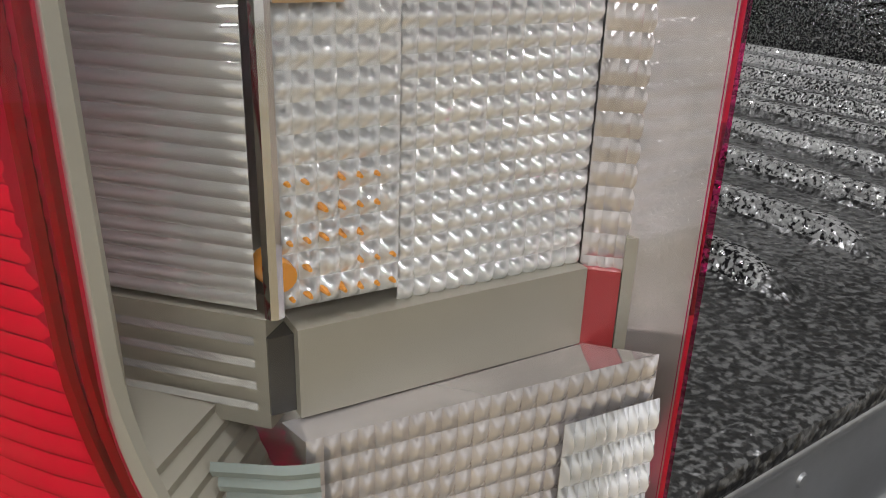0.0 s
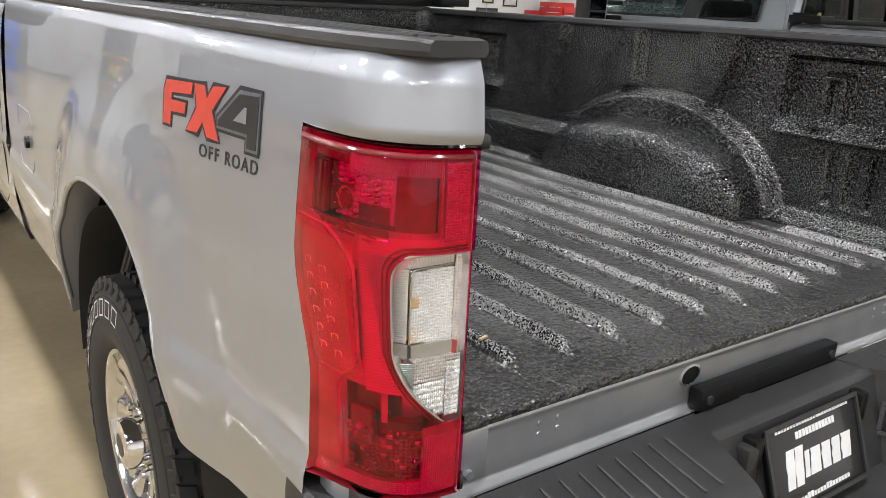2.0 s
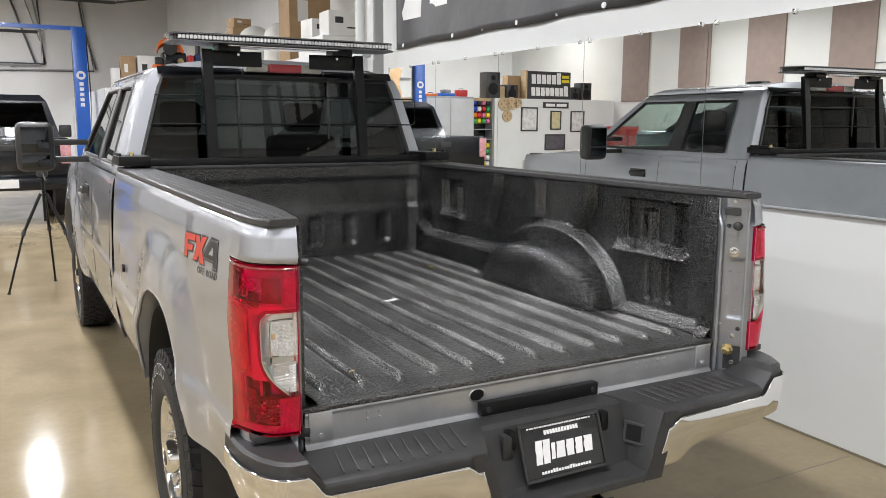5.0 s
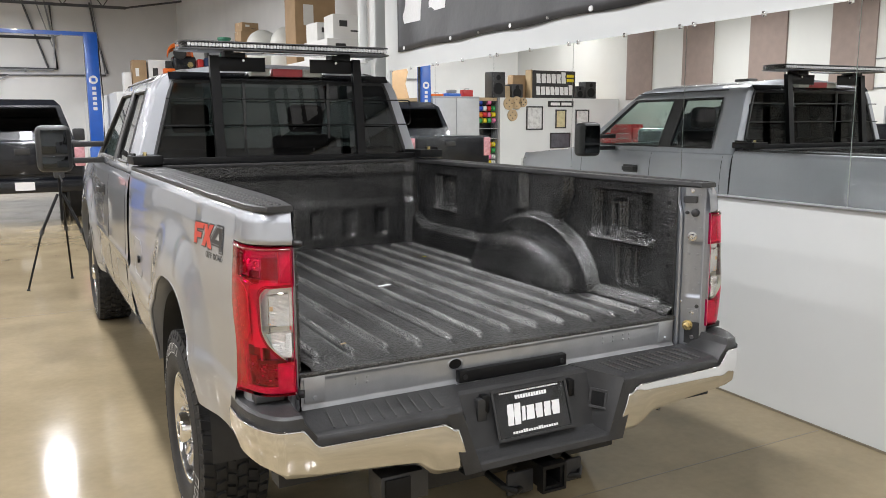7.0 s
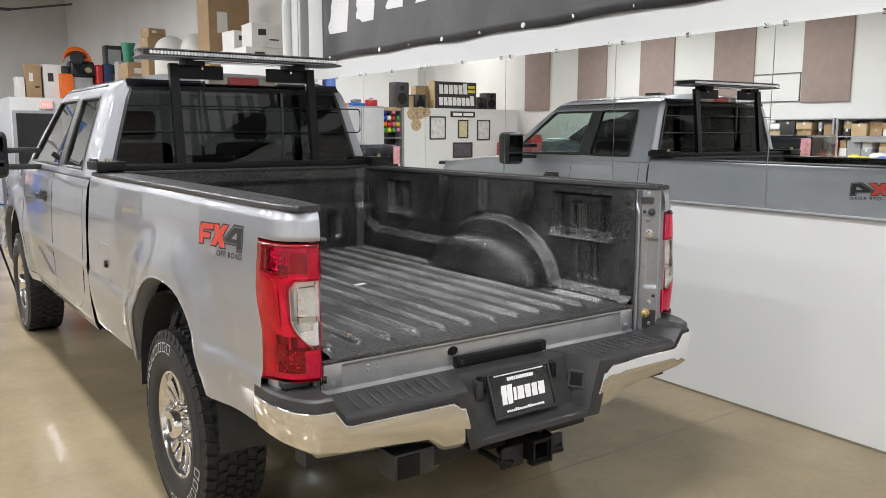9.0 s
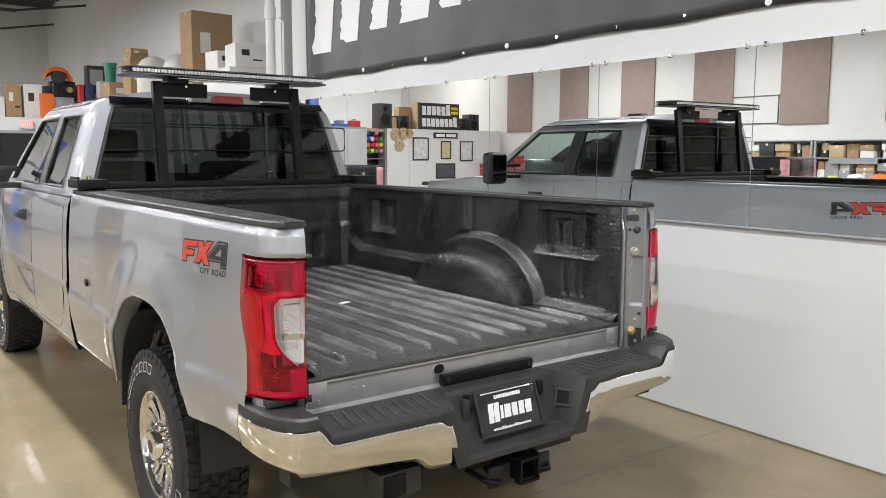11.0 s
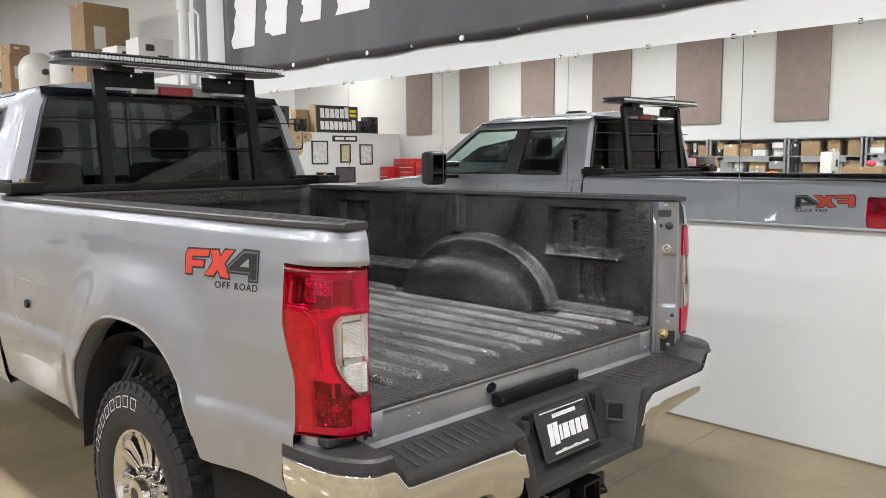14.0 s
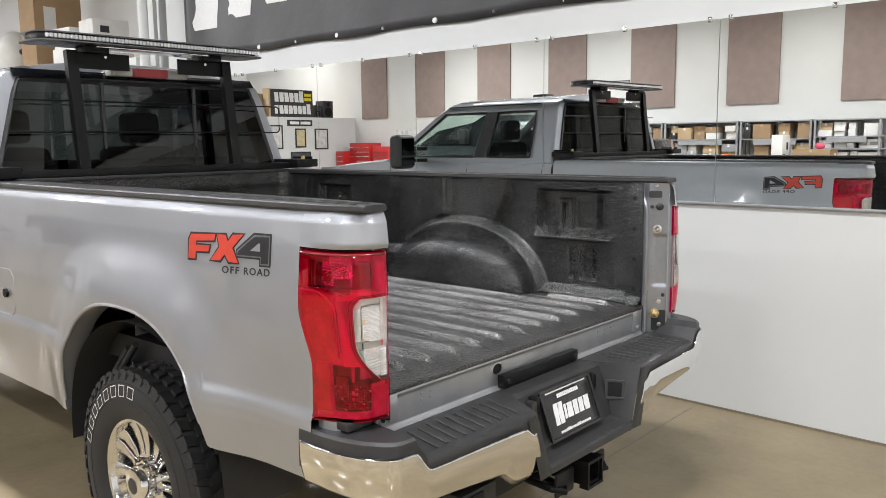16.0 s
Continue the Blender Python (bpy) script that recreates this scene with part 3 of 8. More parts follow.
bm = bmesh.new()
grid(bm, lambda u, v: (-0.81 + 1.62 * u, 0.004 + 2.43 * v, floor_z(-0.81 + 1.62 * u, 0.004 + 2.43 * v)), 380, 90)
# rib tops take the paler coating, sheen put into the colour
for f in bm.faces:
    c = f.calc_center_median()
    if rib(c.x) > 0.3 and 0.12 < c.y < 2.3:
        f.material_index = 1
bed_floor = part("bed_floor", bm, (LINERFLOOR, LINERSHINE), truck, "black sprayed ribbed bed floor, dusty, with painted sheen on the ribs")
part("floor_edge", boxm(-0.80, 0.80, -0.006, 0.02, 0.905, 0.921, bevel=0.004), LINERFLOOR, truck)


def rect(y, z, y0, y1, z0, z1, e=0.018):
    return smooth01(y0 - e, y0 + e, y) * (1 - smooth01(y1 - e, y1 + e, y)) * smooth01(z0 - e, z0 + e, z) * (1 - smooth01(z1 - e, z1 + e, z))


def bed_wall(y, z):
    """How far the inner bed wall stands in from its plane."""
    k = math.sqrt(((y - 0.995) / 0.51) ** 2 + ((z - 0.905) / 0.35) ** 2)
    # arch flange: a ledge round the wheel house
    h = 0.056 * (1 - smooth01(0.915, 1.01, k))
    # shelf along the floor ahead of the arch, turning up at the bed's front
    if k > 0.88:
        top = 1.055 + 0.06 * smooth01(2.2, 2.4, y)
        h = max(h, 0.048 * smooth01(1.40, 1.46, y) * (1 - smooth01(top - 0.03, top + 0.022, z)))
    # low step at the floor behind the arch
    h = max(h, 0.04 * (1 - smooth01(0.925, 0.972, z)) * (1 - smooth01(0.5, 0.54, y)))
    # rear pocket with a key-shaped boss and a bar, and the ledge below it
    h -= 0.046 * rect(y, z, 0.17, 0.555, 1.220, 1.40, 0.008)
    h += 0.034 * rect(y, z, 0.375, 0.455, 1.21, 1.36, 0.007) - 0.03 * rect(y, z, 0.402, 0.428, 1.245, 1.34, 0.006)
    h += 0.036 * rect(y, z, 0.238, 0.272, 1.21, 1.41, 0.007)
    h += 0.034 * smooth01(0.145, 0.16, y) * (1 - smooth01(0.56, 0.575, y)) * smooth01(1.172, 1.184, z) * min(1.0, max(0.0, (1.218 - z) / 0.030))
    # front pocket
    h -= 0.046 * rect(y, z, 1.86, 2.13, 1.205, 1.38, 0.008)
    h += 0.034 * rect(y, z, 1.965, 2.005, 1.20, 1.345, 0.007)
    h += 0.032 * smooth01(1.85, 1.865, y) * (1 - smooth01(2.125, 2.14, y)) * smooth01(1.160, 1.172, z) * min(1.0, max(0.0, (1.202 - z) / 0.028))
    # stake pockets: a rib over the arch and two wedges that taper downwards
    clear = smooth01(0.99, 1.05, k)
    h += 0.045 * rect(y, z, 1.10, 1.19, 1.20, 1.5, 0.014) * clear
    w = 0.085 * smooth01(1.13, 1.43, z) + 0.004
    h += 0.05 * rect(y, z, 0.80 - w, 0.80 + w * 0.6, 1.13, 1.5, 0.012) * clear
    h += 0.05 * rect(y, z, 1.56 - w, 1.56 + w * 0.6, 1.15, 1.5, 0.012) * clear
    for yy in (0.25, 0.31, 0.37):
        h -= 0.02 * rect(y, z, yy - 0.012, yy + 0.012, 1.0, 1.155, 0.006)
    h += 0.02 * (1 - smooth01(0.05, 0.09, y))
    return h


for s in (-1, 1):
    bm = bmesh.new()
    grid(bm, lambda u, v: (s * (0.812 - bed_wall(0.0 + 2.44 * u, 0.915 + 0.535 * v)), 2.44 * u, 0.915 + 0.535 * v), 420, 150)
    # upward faces take a paler coating that paints light on the ledges
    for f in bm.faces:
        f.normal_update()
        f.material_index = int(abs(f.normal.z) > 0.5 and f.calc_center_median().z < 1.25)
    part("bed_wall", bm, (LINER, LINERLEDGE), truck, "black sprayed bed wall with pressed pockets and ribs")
    # wheel house
    bm = bmesh.new()

    def house(u, v):
        # a dome that rounds off into a flat inner side
        a, p = math.pi * u, math.pi / 2 * v
        k = max(0.0, math.cos(p)) ** 0.36
        d = math.sin(p) ** 0.36
        yy = 0.985 + 0.445 * math.copysign(abs(math.cos(a)) ** 0.84, math.cos(a)) * k
        zz = 0.915 + 0.238 * abs(math.sin(a)) ** 0.84 * k
        return (s * (0.81 - 0.195 * d), yy, zz)

    grid(bm, house, 64, 26)
    wh = part("wheel_house", fix(bm), LINER, truck, "black sprayed wheel house dome", angle=60)
    for i in range(5):
        a0 = 0.80 + 0.028 * i
        pts = [Vector(house(a0, v)) + Vector((-s * 0.002, -0.002, 0.003)) for v in np.linspace(0.16, 0.56, 9)]
        part("house_rib", sweep(bmesh.new(), pts, [(-0.006, -0.003), (0.006, -0.003), (0.004, 0.004), (-0.004, 0.004)]), LINER, wh)

# bed front wall
bm = bmesh.new()


def bulkhead(u, v):
    x, z = -0.81 + 1.62 * u, 0.915 + 0.545 * v
    h = 0.02 * (1 - smooth01(1.19, 1.22, z))
    h += 0.015 * smooth01(1.36, 1.39, z)
    for xx in (-0.55, -0.33, -0.11, 0.11, 0.33, 0.55):
        h -= 0.02 * rect(x, z, xx - 0.035, xx + 0.035, 0.99, 1.15, 0.014)
    h += 0.03 * (smooth01(0.72, 0.78, abs(x)))
    return (x, 2.425 - h, z)


grid(bm, bulkhead, 150, 50)
part("bed_front_wall", bm, LINER, truck, "black sprayed bed front wall with pressed pockets")
part("bulkhead_cap", boxm(-0.80, 0.80, 2.40, 2.47, 1.455, 1.474, bevel=0.006), BLACK, truck)

# rear sill: folded sheet with an oval hole
bm = bmesh.new()


def sill_skip(u, v):
    x, z = -0.79 + 1.58 * u, 0.795 + 0.112 * v
    return ((x + 0.228) / 0.026) ** 2 + ((z - 0.868) / 0.0185) ** 2 < 1


grid(bm, lambda u, v: (-0.79 + 1.58 * u, 0.0 - 0.004 * math.exp(-((v - 0.93) / 0.05) ** 2) - 0.012 * (1 - smooth01(0.0, 0.16, v)), 0.795 + 0.112 * v), 420, 40, sill_skip)
sill = part("rear_sill", bm, SHEET, truck, "bare silver sheet sill with an oval hole")
bm = bmesh.new()
cyl(bm, (-0.228, 0.0015, 0.868), (-0.228, 0.05, 0.868), 0.0275, seg=24)
for v in bm.verts:
    v.co.z = 0.868 + (v.co.z - 0.868) * 0.72
part("hole_cup", bm, BLACKMETAL, sill)
bm = bmesh.new()
for i in range(24):
    a, b2 = 2 * math.pi * i / 24, 2 * math.pi * (i + 1) / 24
    q = [bm.verts.new((-0.228 + r * math.cos(t), -0.003 if r < 0.03 else -0.0006, 0.868 + 0.72 * r * math.sin(t))) for t, r in ((a, 0.026), (b2, 0.026), (b2, 0.0315), (a, 0.0315))]
    bm.faces.new(q)
part("hole_rim", bm, SHEET, sill)
for x in (-0.60, -0.56, 0.43, 0.48, 0.53, 0.56):
    for z in (0.875, 0.856):
        part("spot_weld", cyl(bmesh.new(), (x, 0.001, z), (x, -0.0016, z), 0.006, 0.004, seg=10), SHEET, sill)
for x in (-0.745, 0.745):
    part("sill_bracket", boxm(x - 0.035, x + 0.035, -0.007, -0.0005, 0.82, 0.905, bevel=0.002), SHEET, sill)
    part("bracket_bolt", cyl(bmesh.new(), (x, -0.004, 0.835), (x, -0.014, 0.835), 0.008, seg=6), SHEET, sill)
holder = part("sill_bar", boxm(-0.228, 0.232, -0.032, -0.002, 0.805, 0.848, bevel=0.005), BLACKMETAL, truck, "black steel strip bolted across the sill")
for x in (-0.205, 0.208):
    part("bar_bolt", cyl(bmesh.new(), (x, -0.031, 0.826), (x, -0.037, 0.826), 0.009, seg=12), UNDER, holder)

# rear jambs beside the opening: a rounded bead, then a slanting panel with the latch fittings
def jamb(s, a, z, out=0.0):
    """A point of the jamb's panel, a from 0 at the bead to 1 at the lamp."""
    return Vector((s * (0.795 + 0.041 * a - 0.866 * out), -0.014 - 0.068 * a - 0.5 * out, z))


for s in (-1, 1):
    bm = bmesh.new()
    prof = [(0.776, 0.016), (0.772, 0.0), (0.774, -0.010), (0.780, -0.015), (0.787, -0.013), (0.791, -0.005), (0.795, -0.014), (0.815, -0.048), (0.836, -0.082), (0.857, -0.092)]
    if s < 0:
        prof = [(0.797, 0.016), (0.795, 0.004), (0.797, -0.006), (0.800, -0.010), (0.804, -0.010), (0.807, -0.006), (0.811, -0.012), (0.82, -0.03), (0.836, -0.05), (0.85, -0.06)]

    def post_sheet(u, v):
        z = 0.80 + 0.645 * v
        k = u * 9
        x, y = lerp_table([(i, p[0]) for i, p in enumerate(prof)], k), lerp_table([(i, p[1]) for i, p in enumerate(prof)], k)
        # shallow pressing between the fittings
        sink = 0.006 * smooth01(6.3, 6.7, k) * (1 - smooth01(7.8, 8.2, k)) * smooth01(1.0, 1.012, z) * (1 - smooth01(1.215, 1.23, z)) if s > 0 else 0
        # the bead leans in towards the top, and the panel steps out under the latch
        y += 0.02 * smooth01(1.33, 1.40, z) * (1 - smooth01(4.5, 6, k))
        return (s * (x + 0.866 * sink), y + 0.5 * sink, z)

    grid(bm, post_sheet, 72, 100)
    post = part("rear_post", bm, POSTSHADE, truck, "silver rear bed post with latch fittings")
    post.location.x = RIGHT if s > 0 else 0

    def stud(name, a, z, rads, material, label="", seg=16):
        """A turned fitting standing on the panel: rads are (height, radius) pairs."""
        bm = bmesh.new()
        for (h0, r0), (h1, r1) in zip(rads, rads[1:]):
            cyl(bm, jamb(s, a, z, h0), jamb(s, a, z, h1), r0, r1, seg=seg)
        return part(name, bm, material, post, label)

    def tab(name, a0, a1, z0, z1, out, material, label=""):
        bm = bmesh.new()
        prism(bm, [(a0, z0), (a1, z0), (a1, z1), (a0, z1)], lambda a, z, d: jamb(s, a, z, d), out)
        bmesh.ops.bevel(bm, geom=list(bm.edges), offset=min(0.003, out * 0.4), segments=2, affect="EDGES")
        return part(name, fix(bm), material, post, label)

    if s > 0:
        stud("top_bolt", 0.35, 1.432, [(0.0, 0.008), (0.004, 0.008), (0.0045, 0.005), (0.009, 0.0045)], ALLOY)
        tab("latch_box", -0.05, 0.62, 1.384, 1.412, 0.016, BLACK, "black latch bracket")
        tab("latch_plate", 0.1, 0.8, 1.412, 1.42, 0.005, POSTSHADE)
        stud("bump_stop", 0.52, 1.345, [(0.0, 0.0165), (0.006, 0.0165), (0.012, 0.014), (0.016, 0.008)], BLACK, "black rubber bump stop")
        stud("stop_stem", 0.12, 1.345, [(0.0, 0.008), (0.006, 0.008), (0.012, 0.006)], BLACK)
        tab("slot_boss", 0.05, 0.55, 1.306, 1.322, 0.007, POSTSHADE, "pressed silver boss")
        stud("striker_stud", 0.42, 1.25, [(0.0, 0.0185), (0.004, 0.0185), (0.005, 0.0115), (0.014, 0.0105), (0.018, 0.0075)], ALLOY, "steel striker stud")
        for a, z in ((0.75, 1.285), (0.30, 1.178), (0.72, 1.178), (0.62, 1.12), (0.58, 1.032), (0.2, 1.09), (0.85, 1.06)):
            stud("weld_dimple", a, z, [(0.0, 0.0048), (0.0018, 0.0036)], POSTSHADE, seg=10)
        stud("panel_screw", 0.78, 0.966, [(0.0, 0.008), (0.003, 0.008), (0.004, 0.004)], BLACK, seg=12)
        stud("bead_screw", -0.05, 0.98, [(0.0, 0.006), (0.003, 0.005)], ALLOY, seg=12)
        tab("pin_plate", 0.22, 0.85, 0.905, 0.955, 0.004, POSTSHADE)
        stud("plate_screw", 0.56, 0.938, [(0.004, 0.009), (0.007, 0.009), (0.0075, 0.004)], ALLOY, seg=12)
        tab("lower_plate", 0.2, 0.95, 0.81, 0.9, 0.004, UNDER)
        stud("pivot_pin", 0.36, 0.885, [(0.0, 0.021), (0.006, 0.021), (0.007, 0.013), (0.03, 0.0135), (0.032, 0.009)], BRASS, "worn brass tailgate pivot pin", 24)
        stud("lower_screw", 0.60, 0.838, [(0.004, 0.009), (0.007, 0.009), (0.0075, 0.004)], ALLOY, seg=12)
        part("panel_rim", tube(bmesh.new(), [jamb(s, 0.98, z, 0.001) for z in np.linspace(0.90, 1.40, 12)], 0.004, 8), PAINT, post)
    else:
        stud("pivot_pin", 0.5, 0.872, [(0.0, 0.019), (0.006, 0.019), (0.007, 0.012), (0.022, 0.0125)], UNDER, "steel tailgate pivot pin", 24)
        stud("bump_stop", 0.5, 1.345, [(0.0, 0.012), (0.02, 0.011), (0.03, 0.008)], BLACK, "black rubber bump stop")
    # liner strip with bolt holes inside the post
    strip = part("liner_edge", boxm(s * 0.79 - 0.006, s * 0.79 + 0.004, 0.0, 0.075, 0.908, 1.44, bevel=0.003), LINER, truck)
    for z in (0.99, 1.12, 1.25, 1.38):
        part("liner_hole", cyl(bmesh.new(), (s * 0.784, 0.037, z), (s * 0.7825, 0.037, z), 0.009, seg=14), BLACKMETAL, strip)


# tail lamps
def facet(s, *plan):
    """Points on upright facets that follow a plan line of (x, y): a from 0 to 1 along it, z up, d metres inward."""
    pts = [Vector(p) for p in plan]
    lens = [0.0]
    for a, b2 in zip(pts, pts[1:]):
        lens.append(lens[-1] + (b2 - a).length)

    def f(a, z, d):
        e = a * lens[-1]
        i = max(k for k in range(len(pts) - 1) if lens[k] <= e + 1e-9) if e >= 0 else 0
        t = (pts[i + 1] - pts[i]).normalized()
        q = pts[i] + t * (e - lens[i])
        n = Vector((t.y, -t.x))
        if n.y > 0:
            n = -n
        return Vector((s * (q.x - n.x * d), q.y - n.y * d, z))
    return f


def patch(bm, place, u0, u1, z0, z1, d, nu=8, nv=8, shape=None, lip=0.0):
    """A sheet on place(u, z, d); shape(u, z) pushes it in; lip turns its rim in."""
    def f(u, v):
        uu, z = u0 + (u1 - u0) * u, z0 + (z1 - z0) * v
        return place(uu, z, d + (shape(uu, z) if shape else 0))
    grid(bm, f, nu, nv)
    if lip:
        for e0, e1, n in (((0, 0), (1, 0), nu), ((1, 0), (1, 1), nv), ((1, 1), (0, 1), nu), ((0, 1), (0, 0), nv)):
            prev = None
            for i in range(n + 1):
                a = i / n
                u, v = e0[0] + (e1[0] - e0[0]) * a, e0[1] + (e1[1] - e0[1]) * a
                uu, z = u0 + (u1 - u0) * u, z0 + (z1 - z0) * v
                p, q = bm.verts.new(place(uu, z, d)), bm.verts.new(place(uu, z, d + lip))
                if prev:
                    bm.faces.new((prev[0], p, q, prev[1]))
                prev = (p, q)
    return bm


def pillows(bm, place, u0, u1, z0, z1, d, n_u, n_z, h, sub=4, keep=None, slope=0.0):
    """A field of small domes, each with a groove round it; slope lifts the rows along u."""
    for i in range(n_u):
        for j in range(n_z):
            ua, ub = u0 + (u1 - u0) * i / n_u, u0 + (u1 - u0) * (i + 1) / n_u
            za, zb = z0 + (z1 - z0) * j / n_z, z0 + (z1 - z0) * (j + 1) / n_z
            if keep and not keep((ua + ub) / 2, (za + zb) / 2):
                continue
            vs = []
            for p in range(sub + 1):
                row = []
                for q in range(sub + 1):
                    a, b2 = p / sub, q / sub
                    hh = h * (1 - (2 * a - 1) ** 2) * (1 - (2 * b2 - 1) ** 2)
                    uu = ua + (ub - ua) * a
                    row.append(bm.verts.new(place(uu, za + (zb - za) * b2 + slope * uu, d - hh)))
                vs.append(row)
            for p in range(sub):
                for q in range(sub):
                    bm.faces.new((vs[p][q], vs[p + 1][q], vs[p + 1][q + 1], vs[p][q + 1]))
    return bm


CLEAR_L, CLEAR_R, CLEAR_T, CLEAR_B = 0.648, 0.988, 1.222, 0.998


def clear_left(z):
    """The clear window's outer edge, which sweeps in towards the bottom and rounds at the top."""
    if z > 1.190:
        return CLEAR_L + 0.12 * (1 - math.sqrt(max(0.0, 1 - ((z - 1.190) / 0.032) ** 2)))
    if z < 1.10:
        return CLEAR_L + 0.255 * ((1.10 - z) / 0.102) ** 1.7
    return CLEAR_L


for s in (-1, 1):
    def L(u, z, d):
        return lamp_point(s, u, z, d)

    bm = bmesh.new()
    patch(bm, L, 0, 1, 0.888, 1.347, 0.042, 16, 30)
    for z0 in (0.888, 1.347):
        grid(bm, lambda u, v: L(u, z0, 0.042 * v), 16, 3)
    lamp = part("tail_lamp", bm, DEEPRED, truck, "red tail lamp with a clear reversing window")
    lamp.location.x = RIGHT + 0.020 if s > 0 else 0

    # outer lens: red all over but for the clear window
    bm = bmesh.new()
    n_z, rows = 92, []
    for j in range(n_z + 1):
        z = 0.888 + 0.459 * j / n_z
        inside = CLEAR_B <= z <= CLEAR_T
        cl = clear_left(z) if inside else 0.93
        us = [cl * i / 30 for i in range(31)] + [max(cl, CLEAR_R) + (1 - max(cl, CLEAR_R)) * i / 4 for i in range(5)]
        rim = smooth01(0.888, 0.896, z) * (1 - smooth01(1.333, 1.347, z))
        rows.append([bm.verts.new(L(u, z, 0.010 * (1 - rim))) for u in us])
    for j in range(n_z):
        zm = 0.888 + 0.459 * (j + 0.5) / n_z
        for i in range(35):
            if i == 30 and CLEAR_B < zm < CLEAR_T:
                continue
            bm.faces.new((rows[j][i], rows[j][i + 1], rows[j + 1][i + 1], rows[j + 1][i]))

    def flank(za, zb, inset):
        def f(u, v):
            p = L(1.0, za + (zb - za) * u, 0.0)
            return Vector((p.x - s * (0.004 + inset + 0.002 * v), p.y + 0.052 * v, p.z))
        return f

    for za, zb in ((0.888, CLEAR_B), (CLEAR_T, 1.347)):
        part("red_flank", outward(grid(bmesh.new(), flank(za, zb, 0), 10, 4), (-s, 0, 0)), REDLENS, lamp)
    part("red_lens", outward(bm, (s, -1, 0)), REDLENS, lamp, "glossy red outer lens")
    part("clear_flank", outward(grid(bmesh.new(), flank(CLEAR_B, CLEAR_T, 0), 12, 4), (-s, 0, 0)), CLEARLENS, lamp)
    part("flank_red", grid(bmesh.new(), flank(0.892, CLEAR_B, -0.006), 10, 4), REDIN, lamp)
    part("flank_red", grid(bmesh.new(), flank(CLEAR_T, 1.343, -0.006), 10, 4), REDIN, lamp)
    part("flank_silver", grid(bmesh.new(), flank(CLEAR_B, CLEAR_T, -0.007), 12, 4), PINKGREY, lamp)
    part("edge_bead", tube(bmesh.new(), [L(0.995, z, 0.001) for z in np.linspace(0.89, 1.34, 14)], 0.0009, 6), PINKCLEAR, lamp)
    bm = bmesh.new()
    nz, prev = 60, None
    for j in range(nz + 1):
        z = CLEAR_B + (CLEAR_T - CLEAR_B) * j / nz
        cl = clear_left(z)
        row = [bm.verts.new(L(cl + (CLEAR_R - cl) * i / 14, z, -0.0006)) for i in range(15)]
        if prev:
            for i in range(14):
                bm.faces.new((prev[i], prev[i + 1], row[i + 1], row[i]))
        prev = row
    part("clear_lens", outward(bm, (s, -1, 0)), CLEARLENS, lamp, "clear outer lens of the reversing lamp")
    # pale rim round the clear window, with a dark groove outside it
    zs = list(np.linspace(CLEAR_B, 1.19, 40)) + [1.19 + 0.032 * math.sin(a) for a in np.linspace(0.1, math.pi / 2, 12)]
    path = [L(clear_left(z), z, 0.002) for z in zs] + [L(u, CLEAR_T, 0.002) for u in np.linspace(clear_left(CLEAR_T), CLEAR_R, 8)[1:]]
    part("window_rim", tube(bmesh.new(), path, 0.0019, 6), TANBAND, lamp, "pale plastic rim of the clear window")
    for k, dd in ((0.022, 0.005), (0.045, 0.007)):
        path = [L(clear_left(z) - k, z, dd) for z in zs if z < 1.19] + [L(clear_left(z) - k, z + k * 0.12, dd) for z in zs if z >= 1.19] + [L(u, CLEAR_T + k * 0.13, dd) for u in np.linspace(clear_left(CLEAR_T), CLEAR_R, 8)[1:]]
        part("window_groove", tube(bmesh.new(), path, 0.0013, 6), DEEPRED, lamp)

    # red shell behind the lens, open at the chambers and the window
    def shell_gap(u, v):
        z = 0.892 + 0.45 * v
        return 0.10 < u < 0.84 and 1.246 < z < 1.318 or 0.30 < u < 0.80 and 0.915 < z < 1.0 or 0.30 < u < 0.56 and 0.99 < z < 1.042 or u > 0.60 and 0.99 < z < 1.226

    part("outer_edge", grid(bmesh.new(), lambda u, v: L(0.0, 0.89 + 0.455 * u, 0.001 + 0.03 * v), 20, 2), REDIN, lamp)
    part("red_shell", grid(bmesh.new(), lambda u, v: L(u, 0.892 + 0.45 * v, 0.014), 50, 60, shell_gap), REDIN, lamp)
    # upper chamber
    part("upper_chamber", patch(bmesh.new(), L, 0.10, 0.84, 1.246, 1.318, 0.03, 14, 10, lip=-0.018), DARKRED, lamp)
    part("chamber_shelf", grid(bmesh.new(), lambda u, v: L(0.10 + 0.5 * u, 1.246 - 0.012 * smooth01(0.45, 1, u), 0.006 + 0.026 * v), 14, 3), DEEPRED, lamp)
    part("shelf_edge", tube(bmesh.new(), [L(u, 1.246 - 0.012 * smooth01(0.3, 0.6, u), 0.006) for u in np.linspace(0.08, 0.62, 14)], 0.0015, 6), CHROMERED, lamp)
    pillows(bm2 := bmesh.new(), L, 0.38, 0.62, 1.272, 1.312, 0.022, 9, 7, 0.003, 3)
    part("upper_optics", bm2, REDREFLEX, lamp)
    part("upper_screen", patch(bmesh.new(), L, 0.12, 0.24, 1.252, 1.312, 0.016, 5, 6, lip=0.012), DEEPRED, lamp)
    part("upper_screen", patch(bmesh.new(), L, 0.645, 0.83, 1.246, 1.314, 0.012, 6, 6, lip=0.012), DEEPRED, lamp)
    part("light_slit", patch(bmesh.new(), L, 0.622, 0.64, 1.252, 1.305, 0.01, 2, 8), REDREFLEX, lamp)
    bm = bmesh.new()
